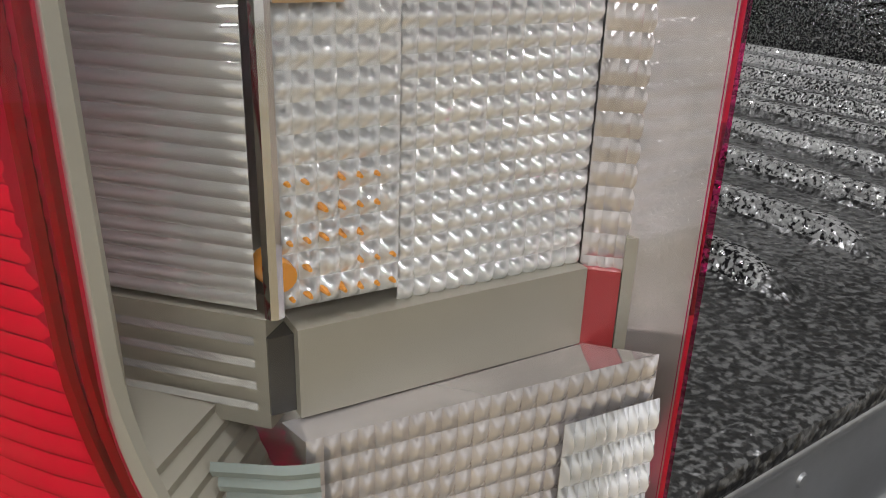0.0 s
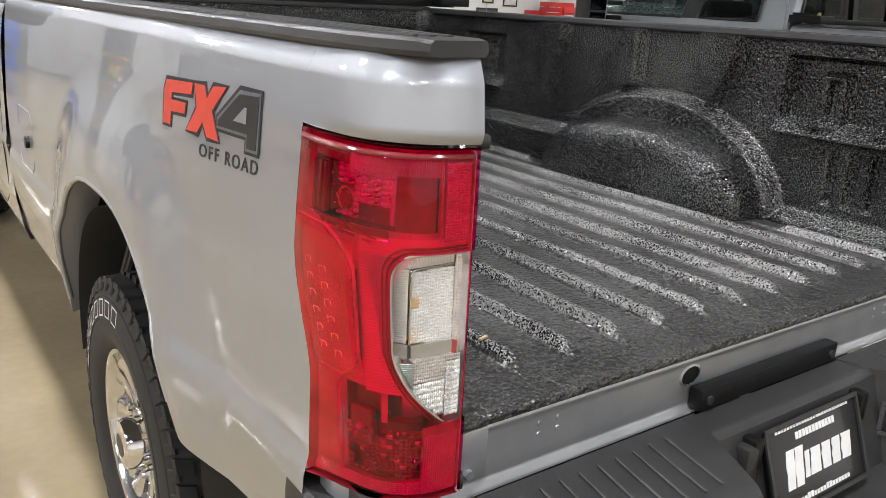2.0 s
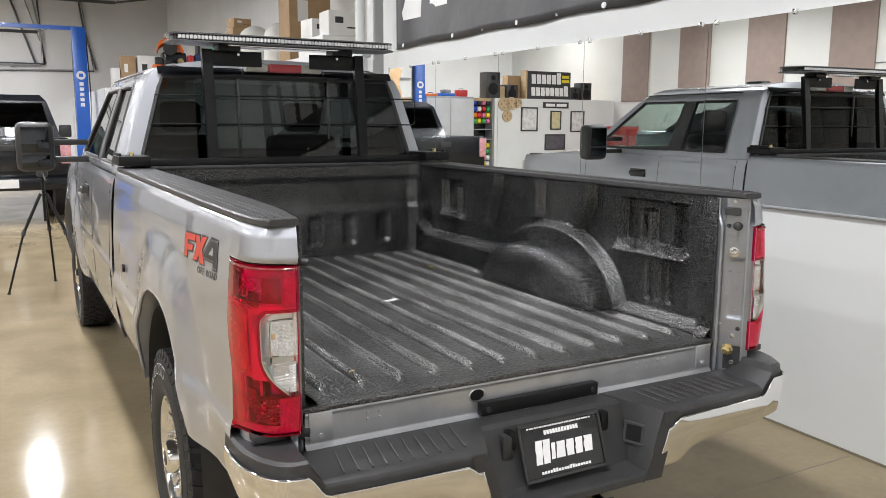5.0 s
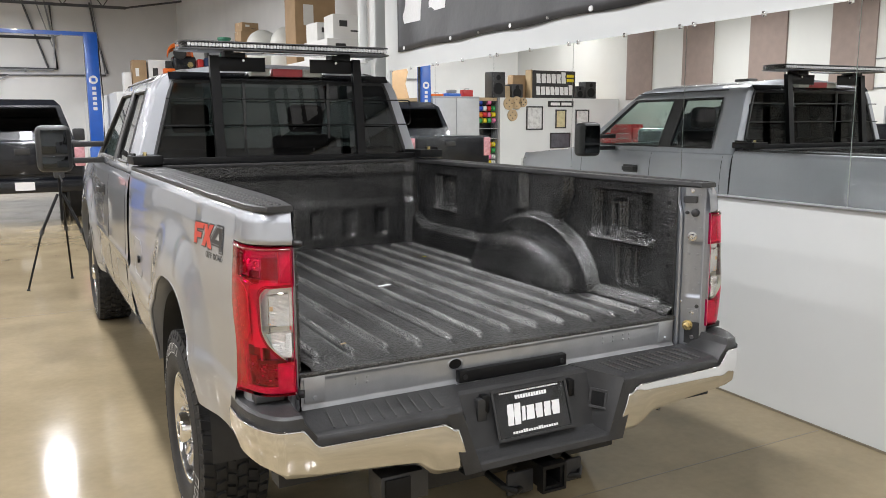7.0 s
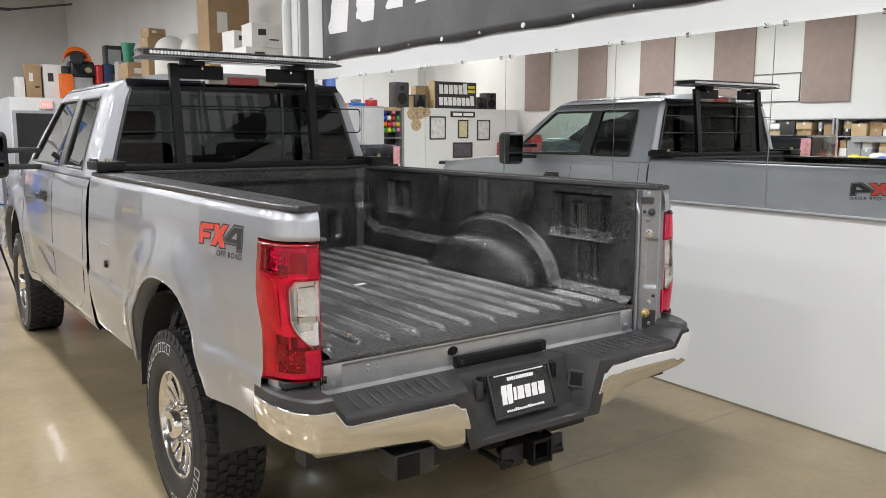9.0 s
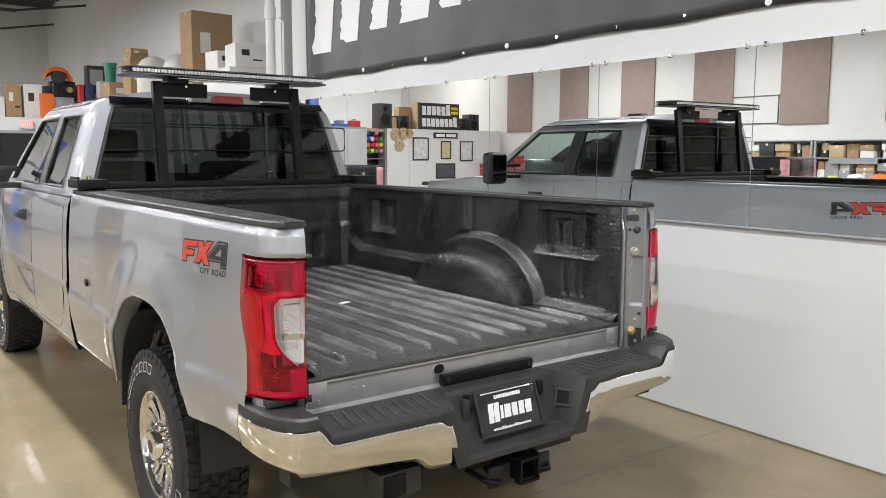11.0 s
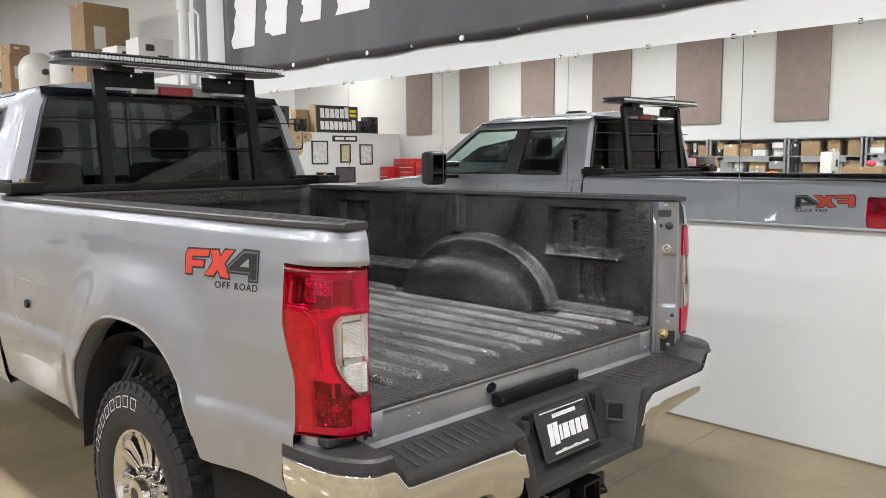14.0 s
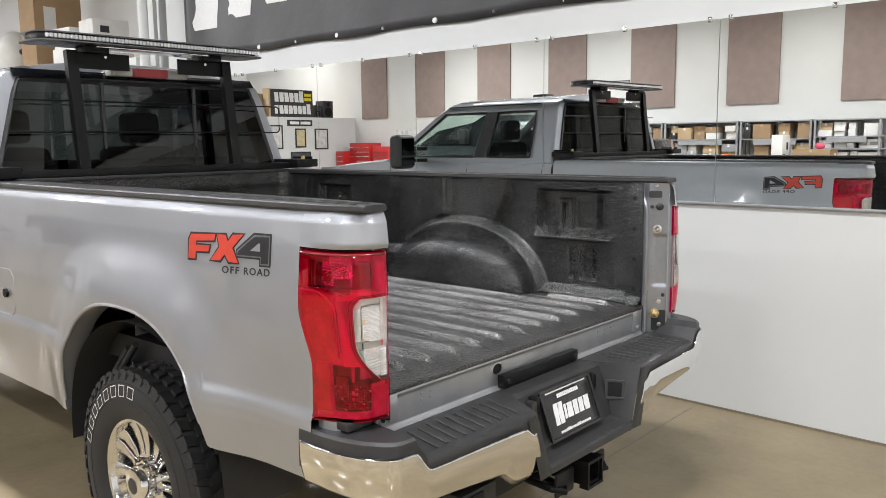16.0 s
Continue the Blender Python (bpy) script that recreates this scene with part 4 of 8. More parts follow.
    cyl(bm, L(0.36, 1.272, 0.024), L(0.36, 1.272, 0.012), 0.012, 0.0095, seg=24)
    part("upper_bulb", bm, DEEPRED, lamp)
    bm = bmesh.new()
    revolve(bm, [(0.0135, 0.0), (0.0165, 0.0), (0.0165, 0.004), (0.0135, 0.004)], 24, Matrix.Translation(L(0.36, 1.272, 0.018)) @ (L(0.36, 1.272, 0) - L(0.36, 1.272, 0.01)).to_track_quat("X", "Z").to_matrix().to_4x4())
    part("bulb_ring", bm, CHROMERED, lamp)
    # bright prism strips
    bm = bmesh.new()
    for i in range(60):
        ua = 0.40 + 0.46 * i / 60
        patch(bm, L, ua, ua + 0.0066, 1.312, 1.331, 0.006, 2, 3, lambda u, z, a=ua: 0.001 * abs((u - a) / 0.0033 - 1))
    part("top_prism_strip", bm, REDREFLEX, lamp)
    part("top_dark_strip", patch(bmesh.new(), L, 0.02, 0.40, 1.318, 1.335, 0.008, 10, 3, lip=0.01), DARKRED, lamp)
    part("top_lip", tube(bmesh.new(), [L(u, 1.337, 0.0) for u in np.linspace(0.02, 0.98, 24)], 0.0035, 8), DEEPRED, lamp, "dark glossy red upper lip")
    bm = bmesh.new()
    pillows(bm, L, 0.865, 0.985, 1.236, 1.33, 0.004, 12, 30, 0.0012, 2)
    part("upper_reflex", bm, REDREFLEX, lamp, "bright red prismatic reflector")
    part("reflex_border", tube(bmesh.new(), [L(0.85, z, 0.004) for z in np.linspace(1.236, 1.33, 10)], 0.0012, 6), CHROMERED, lamp)
    bm = bmesh.new()
    pillows(bm, L, 0.80, 0.985, 0.896, 0.982, 0.004, 15, 26, 0.0012, 2)
    part("lower_reflex", bm, REDREFLEX, lamp, "bright red prismatic reflector")
    bm = bmesh.new()
    pillows(bm, L, 0.04, 0.80, 0.896, 0.915, 0.005, 56, 6, 0.0012, 2)
    part("bottom_reflex", bm, REDREFLEX, lamp)
    # pillow optics behind the lens, below and above, with random silvered cells painting glitter
    deal = random.Random(12)
    lows = [bmesh.new() for _ in range(3)]
    for a in range(15):
        for b2 in range(10):
            u0, z0 = 0.20 + 0.04 * a, 0.918 + 0.0072 * b2
            if u0 > 0.30 and deal.random() < 0.5:
                pillows(lows[deal.choice((0, 0, 2, 1, 2))], L, u0, u0 + 0.036, z0, z0 + 0.0066, 0.013 - 0.004 * deal.random(), 1, 1, 0.0012 + 0.0022 * deal.random(), 3)
    for bm, m1 in zip(lows, (DEEPRED, SPARKRED, DARKRED)):
        part("lower_pillow_optics", bm, m1, lamp)
    ups = [bmesh.new() for _ in range(2)]
    for a in range(9):
        for b2 in range(10):
            u0, z0 = 0.30 + 0.038 * a, 1.252 + 0.0066 * b2
            if z0 < 1.270 and u0 > 0.42 or abs(u0 + 0.019 - 0.36) < 0.055 and abs(z0 - 1.270) < 0.017:
                continue
            pillows(ups[deal.choice((0, 1, 1))], L, u0, u0 + 0.036, z0, z0 + 0.006, 0.013, 1, 1, 0.0032, 4)
    for bm, m1 in zip(ups, (SPARKRED, REDREFLEX)):
        part("upper_pillow_optics", bm, m1, lamp)
    # upright dark slots beside the bulb; silvered bars paint glints along the chamber's lower edge
    for u0 in (0.125, 0.17, 0.215):
        part("chamber_slot", patch(bmesh.new(), L, u0, u0 + 0.02, 1.25, 1.312, 0.006, 2, 6, lip=0.008), DEEPRED, lamp)
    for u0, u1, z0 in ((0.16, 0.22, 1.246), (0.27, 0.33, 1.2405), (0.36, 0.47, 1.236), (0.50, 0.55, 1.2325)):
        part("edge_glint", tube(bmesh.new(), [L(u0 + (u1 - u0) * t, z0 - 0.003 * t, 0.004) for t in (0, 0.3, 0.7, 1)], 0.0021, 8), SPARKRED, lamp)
    # silvered beads added in place of glints on the lens
    bead = random.Random(77)
    for a in range(16):
        u0, z0 = (bead.uniform(0.28, 0.62), bead.uniform(1.232, 1.305)) if a < 9 else (bead.uniform(0.30, 0.74), bead.uniform(0.925, 0.99))
        bm = bmesh.new()
        r0 = bead.uniform(0.0012, 0.0026)
        bmesh.ops.create_icosphere(bm, subdivisions=2, radius=r0, matrix=Matrix.Translation(L(u0, z0, 0.0065)) @ Matrix.Diagonal((1.0, 1.0, bead.uniform(0.6, 2.0), 1.0)))
        part("glint_bead", bm, SPARKRED, lamp)
    # two columns of moulded ticks on the side panel
    for a, u0 in enumerate((0.13, 0.25)):
        for b2 in range(6):
            z0 = 1.178 - b2 * 0.02 - 0.004 * a
            part("panel_tick", tube(bmesh.new(), [L(u0 + 0.012 * b2, z0, -0.0006), L(u0 + 0.012 * b2, z0 + 0.009, -0.0006), L(u0 + 0.045 + 0.012 * b2, z0 + 0.010, -0.0006), L(u0 + 0.05 + 0.012 * b2, z0 + 0.005, -0.0004)], 0.0006, 6), TICKRED, lamp)
    # frosted side panel with its raised border
    part("side_panel", patch(bmesh.new(), L, 0.02, 0.44, 1.056, 1.222, 0.008, 12, 18, lip=0.012), REDIN, lamp)
    part("frosted_panel", outward(patch(bmesh.new(), L, 0.01, 0.435, 1.056, 1.225, -0.0007, 14, 16), (s, -1, 0)), FROSTLENS, lamp, "frosted paler red side panel")
    part("frosted_panel", outward(patch(bmesh.new(), L, 0.01, 0.285, 0.905, 1.054, -0.0007, 8, 12), (s, -1, 0)), FROSTLENS, lamp)
    part("side_panel_low", patch(bmesh.new(), L, 0.03, 0.28, 0.915, 1.048, 0.010, 8, 8, lip=0.012), REDIN, lamp)
    border = [(0.02, 1.236), (0.28, 1.236), (0.40, 1.218), (0.462, 1.196), (0.468, 1.18), (0.468, 1.082), (0.44, 1.07), (0.33, 1.053), (0.295, 1.042), (0.292, 0.915)]
    part("panel_border", tube(bmesh.new(), [L(u, z, 0.003) for u, z in border], 0.0026, 6), REDIN, lamp)
    # thin bright tube painting a glint inside the border
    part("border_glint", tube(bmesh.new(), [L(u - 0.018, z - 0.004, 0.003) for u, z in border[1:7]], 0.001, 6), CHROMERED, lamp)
    for i in range(9):
        z = 1.084 + i * 0.0115
        part("panel_dash", patch(bmesh.new(), L, 0.45, 0.466, z, z + 0.005, 0.0025, 2, 1), DEEPRED, lamp)
    part("panel_recess", patch(bmesh.new(), L, 0.44, 0.476, 1.08, 1.192, 0.0065, 3, 12), DEEPRED, lamp)
    # dark red strip painting the shadow under the chamber's step
    part("step_shadow", patch(bmesh.new(), L, 0.20, 0.62, 1.2365, 1.2455, 0.009, 12, 2), DEEPRED, lamp)
    # ribbed band beside the clear window
    bm = bmesh.new()
    for i in range(46):
        z = 1.04 + i * 0.004
        fan = 0.10 * smooth01(1.15, 1.225, z)
        patch(bm, L, 0.475, max(0.5, clear_left(min(max(z, CLEAR_B), CLEAR_T)) - 0.03 + fan), z, z + 0.0037, 0.010, 4, 2, lambda u, zz, a=z: 0.0004 * abs((zz - a) / 0.00185 - 1))
    part("ribbed_band", bm, REDBAND, lamp, "bright red ribbed light band")
    part("upper_band", patch(bmesh.new(), L, 0.47, 0.985, 1.222, 1.238, 0.010, 14, 3), REDBAND, lamp)
    # lower chamber
    part("lower_screen", patch(bmesh.new(), L, 0.34, 0.50, 0.955, 1.012, 0.012, 5, 5, lip=0.01), DEEPRED, lamp)
    part("lower_chamber", patch(bmesh.new(), L, 0.30, 0.80, 0.915, 1.0, 0.03, 12, 10, lip=-0.016), DEEPRED, lamp)
    part("lower_chamber", patch(bmesh.new(), L, 0.30, 0.57, 1.0, 1.042, 0.03, 8, 6, lip=-0.016), DEEPRED, lamp)
    bm = bmesh.new()
    pillows(bm, L, 0.46, 0.78, 0.918, 0.972, 0.02, 10, 9, 0.0022, 3)
    part("lower_optics", bm, DARKRED, lamp)
    part("lower_bulb", cyl(bmesh.new(), L(0.42, 0.985, 0.026), L(0.42, 0.985, 0.009), 0.011, 0.009, seg=20), DEEPRED, lamp)
    # pale stub painting the glint on the bulb
    part("lower_glint", cyl(bmesh.new(), L(0.42, 0.985, 0.012), L(0.42, 0.985, 0.006), 0.006, 0.004, seg=12), REDREFLEX, lamp)

    # the reversing lamp behind the clear window, on flat facets
    main = facet(s, (0.902, -0.070), (0.842, -0.077))
    side_f = facet(s, (0.942, -0.020), (0.902, -0.070))
    strip = facet(s, (0.842, -0.077), (0.8335, -0.086))
    lower = facet(s, (0.901, -0.078), (0.8435, -0.099))

    def in_low(f):
        def keep(a, z):
            p = f(a, z, 0)
            e = L(clear_left(max(z, CLEAR_B)), max(z, CLEAR_B), 0.004)
            return abs(p.x) < abs(e.x) + 0.002
        return keep

    bm = bmesh.new()
    pillows(bm, main, 0.02, 0.36, 1.104, 1.196, 0.0, 6, 20, 0.0019, 5)
    pillows(bm, main, 0.36, 1.0, 1.101, 1.198, 0.0006, 12, 26, 0.0016, 5)
    part("pillow_optics", bm, REFLECTOR, lamp, "silvered pillow optics of the reversing lamp")
    bm = bmesh.new()
    pillows(bm, side_f, 0.0, 0.96, 1.104, 1.200, 0.0, 1, 38, 0.0009, 6)
    part("side_flutes", bm, REFLECTOR, lamp, "finely fluted silvered side optic")
    # fanned flutes over the rounded corner and along the top
    bm = bmesh.new()
    for i in range(16):
        a0, a1 = math.pi / 2 * i / 16, math.pi / 2 * (i + 1) / 16
        ring = []
        for a in (a0, (a0 + a1) / 2, a1):
            r0, r1 = 0.004, 0.024
            lift = 0.001 if a == (a0 + a1) / 2 else 0.0
            ring.append([side_f(1.0 - 0.95 * r / 0.024 * math.cos(a), 1.197 + r * 0.85 * math.sin(a), 0.001 - lift) for r in (r0, r1)])
        for p, q in zip(ring, ring[1:]):
            bm.faces.new([bm.verts.new(c) for c in (p[0], p[1], q[1], q[0])])
    pillows(bm, main, 0.0, 1.0, 1.200, 1.219, 0.003, 30, 1, 0.0007, 3)
    part("corner_flutes", bm, REFLECTOR, lamp)
    bm = bmesh.new()
    pillows(bm, strip, 0.0, 1.0, 1.08, 1.218, 0.0, 4, 30, 0.0008, 3)
    part("rose_strip", bm, PINKGREY, lamp, "rose-grey fluted inner strip")
    bm = bmesh.new()
    pillows(bm, lower, 0.0, 1.0, 1.052, 1.0845, 0.0, 22, 7, 0.0011, 4, slope=0.008)
    part("rose_flutes", bm, PINKGREY, lamp, "rose-grey small pillow cells")
    bm = bmesh.new()
    pillows(bm, lower, 0.04, 0.70, 1.003, 1.051, -0.0006, 16, 6, 0.0022, 4, in_low(lower), slope=0.010)
    pillows(bm, lower, 0.71, 1.0, 1.000, 1.075, -0.0022, 9, 11, 0.0022, 4, in_low(lower), slope=0.010)
    part("lower_optic", bm, REFLECTOR, lamp)
    bm = bmesh.new()
    for i in range(30):
        za, zb = 1.001 + 0.0027 * i, 1.0037 + 0.0027 * i
        a = clear_left(za) + 0.006
        if a < 0.74:
            patch(bm, L, a, 0.74, za, zb, 0.012, 6, 2, lambda u, z, c=za: 0.0006 * abs((z - c) / 0.00135 - 1))
    part("smoked_flutes", bm, SMOKE, lamp, "smoky green-grey lower flutes")
    part("pale_band", patch(bmesh.new(), main, 0.05, 0.99, 1.0855, 1.1015, -0.003, 6, 3, lip=0.012), TANBAND, lamp, "pale beige bezel band")
    part("band_ledge", grid(bmesh.new(), lambda u, v: main(u, 1.085, -0.002).lerp(lower(u, 1.0843 + 0.008 * u, 0.0), v), 10, 3), PINKGREY, lamp)
    part("band_groove", patch(bmesh.new(), main, -0.02, 0.05, 1.086, 1.1, -0.001, 2, 3, lip=0.01), DARKGLASS, lamp)
    part("window_wall", grid(bmesh.new(), lambda u, v: L(clear_left(1.0 + 0.215 * u), 1.0 + 0.215 * u, 0.003).lerp(side_f(0.0, 1.0 + 0.215 * u, 0.0) if u > 0.4 else L(clear_left(1.0 + 0.215 * u), 1.0 + 0.215 * u, 0.03), v) + Vector((0, 0.0012 * (int(u * 120) % 2), 0)), 120, 2), TANBAND, lamp, "pale ribbed wall inside the window")
    part("pale_corner", patch(bmesh.new(), side_f, 0.52, 0.99, 1.083, 1.103, -0.001, 3, 3, lip=0.008), TANBAND, lamp)
    for i in range(4):
        part("corner_slot", patch(bmesh.new(), side_f, 0.55, 0.96, 1.0865 + i * 0.004, 1.088 + i * 0.004, -0.0016, 2, 1), REFLECTOR, lamp)
    part("red_tab", patch(bmesh.new(), side_f, 0.12, 0.52, 1.083, 1.103, -0.0005, 3, 3, lip=0.008), TABRED, lamp)
    part("red_tab", patch(bmesh.new(), strip, 0.02, 0.62, 1.079, 1.101, -0.0022, 3, 3, lip=0.006), TABRED, lamp)
    part("beige_tab", patch(bmesh.new(), strip, 0.64, 1.0, 1.079, 1.108, -0.0022, 3, 3, lip=0.006), TANBAND, lamp)
    part("optic_rib", tube(bmesh.new(), [main(0.0, z, -0.0015) for z in np.linspace(1.104, 1.192, 12)] + [main(0.03, 1.1975, -0.0015), main(0.10, 1.2, -0.0015), main(0.95, 1.2025, -0.0015)], 0.0016, 8), CHROME, lamp)
    # chrome stud standing in for a glint at the optic's corner
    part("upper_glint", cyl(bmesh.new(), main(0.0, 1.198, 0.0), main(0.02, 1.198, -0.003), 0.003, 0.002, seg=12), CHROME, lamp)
    part("reverse_bulb", cyl(bmesh.new(), main(0.02, 1.1105, 0.004), main(0.02, 1.1105, -0.0022), 0.0032, 0.0024, seg=14), AMBER, lamp, "amber bulb tip")
    # amber specks thrown by the bulb into the lower cells, painted as amber-coloured points
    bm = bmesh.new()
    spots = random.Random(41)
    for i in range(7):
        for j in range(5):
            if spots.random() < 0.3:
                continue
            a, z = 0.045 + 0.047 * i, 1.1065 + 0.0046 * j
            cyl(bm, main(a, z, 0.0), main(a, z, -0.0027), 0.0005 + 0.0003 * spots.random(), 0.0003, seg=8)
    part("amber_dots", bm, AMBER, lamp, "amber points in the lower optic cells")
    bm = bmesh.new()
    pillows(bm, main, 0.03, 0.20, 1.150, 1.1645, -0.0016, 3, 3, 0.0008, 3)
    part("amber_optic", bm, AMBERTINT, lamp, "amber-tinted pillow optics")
    part("inner_shade", patch(bmesh.new(), L, CLEAR_L, 0.985, 0.996, 1.224, 0.036, 8, 12), REFLECTOR, lamp)
    part("lamp_foot", boxm(min(s * 0.86, s * 0.95), max(s * 0.86, s * 0.95), -0.06, 0.02, 0.865, 0.888, bevel=0.004), BLACK, lamp)


# rear bumper
BUMP = [(0.99, 0.09), (0.992, 0.0), (0.985, -0.07), (0.966, -0.135), (0.936, -0.186), (0.915, -0.204), (0.895, -0.211), (0.80, -0.222), (0.60, -0.232), (0.45, -0.239), (0.33, -0.243)]


def bump_x(s, x):
    """The right end stands out a little further."""
    return s * (x + (0.02 * smooth01(0.6, 0.95, x) if s > 0 else 0))


def bump_at(u):
    """The bumper's plan as a smooth curve through its points."""
    n = len(BUMP)
    k = u * (n - 1)
    i = min(int(k), n - 2)
    t = k - i
    p0, p1, p2, p3 = (Vector(BUMP[min(max(i + q, 0), n - 1)]) for q in (-1, 0, 1, 2))
    return 0.5 * (2 * p1 + (p2 - p0) * t + (2 * p0 - 5 * p1 + 4 * p2 - p3) * t * t + (3 * p1 - p0 - 3 * p2 + p3) * t ** 3)


def chrome_top(x):
    return 0.764 + 0.058 * smooth01(0.805, 0.862, x) - 0.026 * (1 - smooth01(0.345, 0.40, x)) ** 2


def chrome_low(x):
    return lerp_table([(0.30, 0.577), (0.42, 0.583), (0.435, 0.59), (0.475, 0.625), (0.49, 0.631), (0.7, 0.65), (0.9, 0.662), (1.0, 0.69)], x)


bumper = part("rear_bumper", boxm(-0.9, 0.9, -0.10, -0.02, 0.60, 0.72), UNDER, truck, "chrome rear bumper with black step pads")
for s in (-1, 1):
    bm = bmesh.new()

    def chrome(u, v):
        p = bump_at(u)
        x = p.x
        low, top = chrome_low(x), chrome_top(x)
        z = low + (top - low) * v
        if x < 0.45:
            end = 0.300 + 0.060 * (z - 0.577) / 0.187
            x = 0.45 - (0.45 - x) / 0.12 * (0.45 - end)
        # the lower fifth folds back under a crease, and the face above is gently crowned
        fold = -0.022 * (1 - smooth01(0.0, 0.17, v)) ** 1.5 if v < 0.17 else 0.0
        out = fold + 0.006 * math.sin(math.pi * max(0.0, (v - 0.17) / 0.83)) + 0.014 * v - 0.009
        a = min(max((u - 0.2) / 0.4, 0), 1)
        d = Vector((math.cos(a * math.pi / 2), -math.sin(a * math.pi / 2)))
        return (bump_x(s, x + d.x * out), p.y + d.y * out, z)

    grid(bm, chrome, 120, 24)
    ch = part("chrome_face", fix(bm), CHROME, bumper, "bright chrome bumper face", angle=50)
    md = ch.modifiers.new("thick", "SOLIDIFY")
    md.thickness, md.offset = 0.004, -1
    # black end cap on top of the chrome, its inner end sloping down to the pad
    bm = bmesh.new()
    pts = [(0.99, 0.10), (0.99, 0.0), (0.983, -0.07), (0.964, -0.133), (0.935, -0.183), (0.914, -0.201), (0.895, -0.208), (0.80, -0.219), (0.80, -0.15), (0.79, -0.06), (0.80, -0.03), (0.90, -0.02), (0.93, 0.04), (0.94, 0.10)]
    outer, n = [], len(pts)
    for k, (z, shrink, lean) in enumerate(((0.745, 0, 0.0), (0.77, 0, 0.0), (0.80, 0.0, 0.018), (0.838, 0.001, 0.050), (0.855, 0.003, 0.056), (0.863, 0.010, 0.066))):
        outer.append([bm.verts.new((bump_x(s, x - shrink + (lean if 6 < i < 11 else 0)), y + (shrink if y < 0 else 0), z - 0.004 * (i < 7) * (k > 1))) for i, (x, y) in enumerate(pts)])
    for lo, hi in zip(outer, outer[1:]):
        for i in range(n):
            bm.faces.new((lo[i], lo[(i + 1) % n], hi[(i + 1) % n], hi[i]))
    bm.faces.new(outer[-1])
    part("end_cap", fix(bm), BLACK, bumper, "black textured end cap", angle=24)
    # step pad with a thick front edge
    bm = bmesh.new()

    def pad(u, v):
        x0 = 0.240 + 0.095 * v
        x = x0 + (0.815 - x0) * u
        y = -0.028 - (0.197 + 0.012 * (1 - smooth01(0.0, 0.35, u)) - 0.010 * smooth01(0.6, 1.0, u)) * v
        return (s * x, y, 0.806 - 0.009 * v - 0.006 * smooth01(0.96, 1.0, v))

    grid(bm, pad, 30, 16)
    grid(bm, lambda u, v: Vector(pad(u, 1.0)) + Vector((0, -0.006 * math.sin(min(1, v * 3) * math.pi / 2), -0.036 * v)), 30, 6)
    grid(bm, lambda u, v: Vector(pad(0.0, u)) + Vector((-s * 0.075 * v * u, -0.004 * v * u, -0.225 * v)), 16, 12)
    grid(bm, lambda u, v: (s * (0.335 - 0.075 * v + (0.055 + 0.012 * v) * u), -0.2395 - 0.004 * math.sin(min(1, u * 2) * math.pi / 2) - 0.004 * v, 0.789 - 0.214 * v), 8, 12)
    stp = part("step_pad", fix(bm), BLACK, bumper, "black ribbed plastic step pad", angle=50)
    for i in range(10):
        x = 0.36 + i * 0.041
        bm = bmesh.new()
        b3 = [(s * (x - 0.003), -0.062), (s * (x + 0.001), -0.062), (s * (x + 0.024), -0.196), (s * (x + 0.019), -0.196)]
        prism(bm, b3, lambda a, b4, d: (a, b4, 0.8065 - 0.009 * (-0.028 - b4) / 0.207 + d), 0.0035)
        part("step_rib", fix(bm), STEPWEAR, stp, "scuffed grey rib", smooth=False)
    m2 = Matrix.Translation((s * 0.279, -0.163, 0.705)) @ Matrix.Rotation(-s * radians(65), 4, "Z") @ Matrix.Rotation(radians(-12), 4, "X")
    bm = bmesh.new()
    for a0, a1, c0, c1 in ((-0.036, 0.036, 0.026, 0.036), (-0.036, 0.036, -0.036, -0.026), (-0.036, -0.026, -0.026, 0.026), (0.026, 0.036, -0.026, 0.026)):
        box(bm, a0, a1, -0.006, 0.03, c0, c1, bevel=0.002, m=m2)
    skt = part("square_socket", bm, BLACK, bumper, "square black socket frame", smooth=False)
    # flush black block standing in for the shade inside the socket
    bm = bmesh.new()
    box(bm, -0.026, 0.026, -0.003, 0.02, -0.026, 0.026, m=m2)
    part("socket_shade", bm, BLACKMETAL, skt)

# centre section with the plate recess
bm = bmesh.new()


def centre(u, v):
    y = lerp_table([(0, -0.03), (0.12, -0.085), (0.2, -0.10), (0.62, -0.16), (0.66, -0.18), (0.72, -0.236), (0.76, -0.243), (1, -0.246)], v)
    z = lerp_table([(0, 0.803), (0.12, 0.80), (0.2, 0.79), (0.62, 0.612), (0.66, 0.606), (0.72, 0.602), (0.76, 0.596), (1, 0.576)], v)
    t, k = min(1.0, (-0.028 - y) / 0.207), (0.806 - z) / 0.225
    half = 0.243 + 0.095 * t - 0.075 * t * k
    return (half * (2 * u - 1), y, z)


grid(bm, centre, 60, 60)
grid(bm, lambda u, v: (-0.33 + 0.66 * u, -0.246 + 0.17 * v, 0.576), 10, 3)
part("centre_section", bm, BLACK, bumper, "black plastic bumper centre with plate recess", angle=30)
for s in (-1, 1):
    part("lamp_pod", boxm(-0.195 if s < 0 else 0.165, -0.165 if s < 0 else 0.195, -0.135, -0.1, 0.72, 0.785, bevel=0.01), BLACKMETAL, bumper)

# advertising plate in the recess
plate_m = Matrix.Translation((0.0, -0.117, 0.785)) @ Matrix.Rotation(radians(-20.5), 4, "X")
PLATE = mat("black_plate_plastic", (0.012, 0.012, 0.013), 0.25, 0, 0.15, 30.0, coat=0.3, fine=0.1)


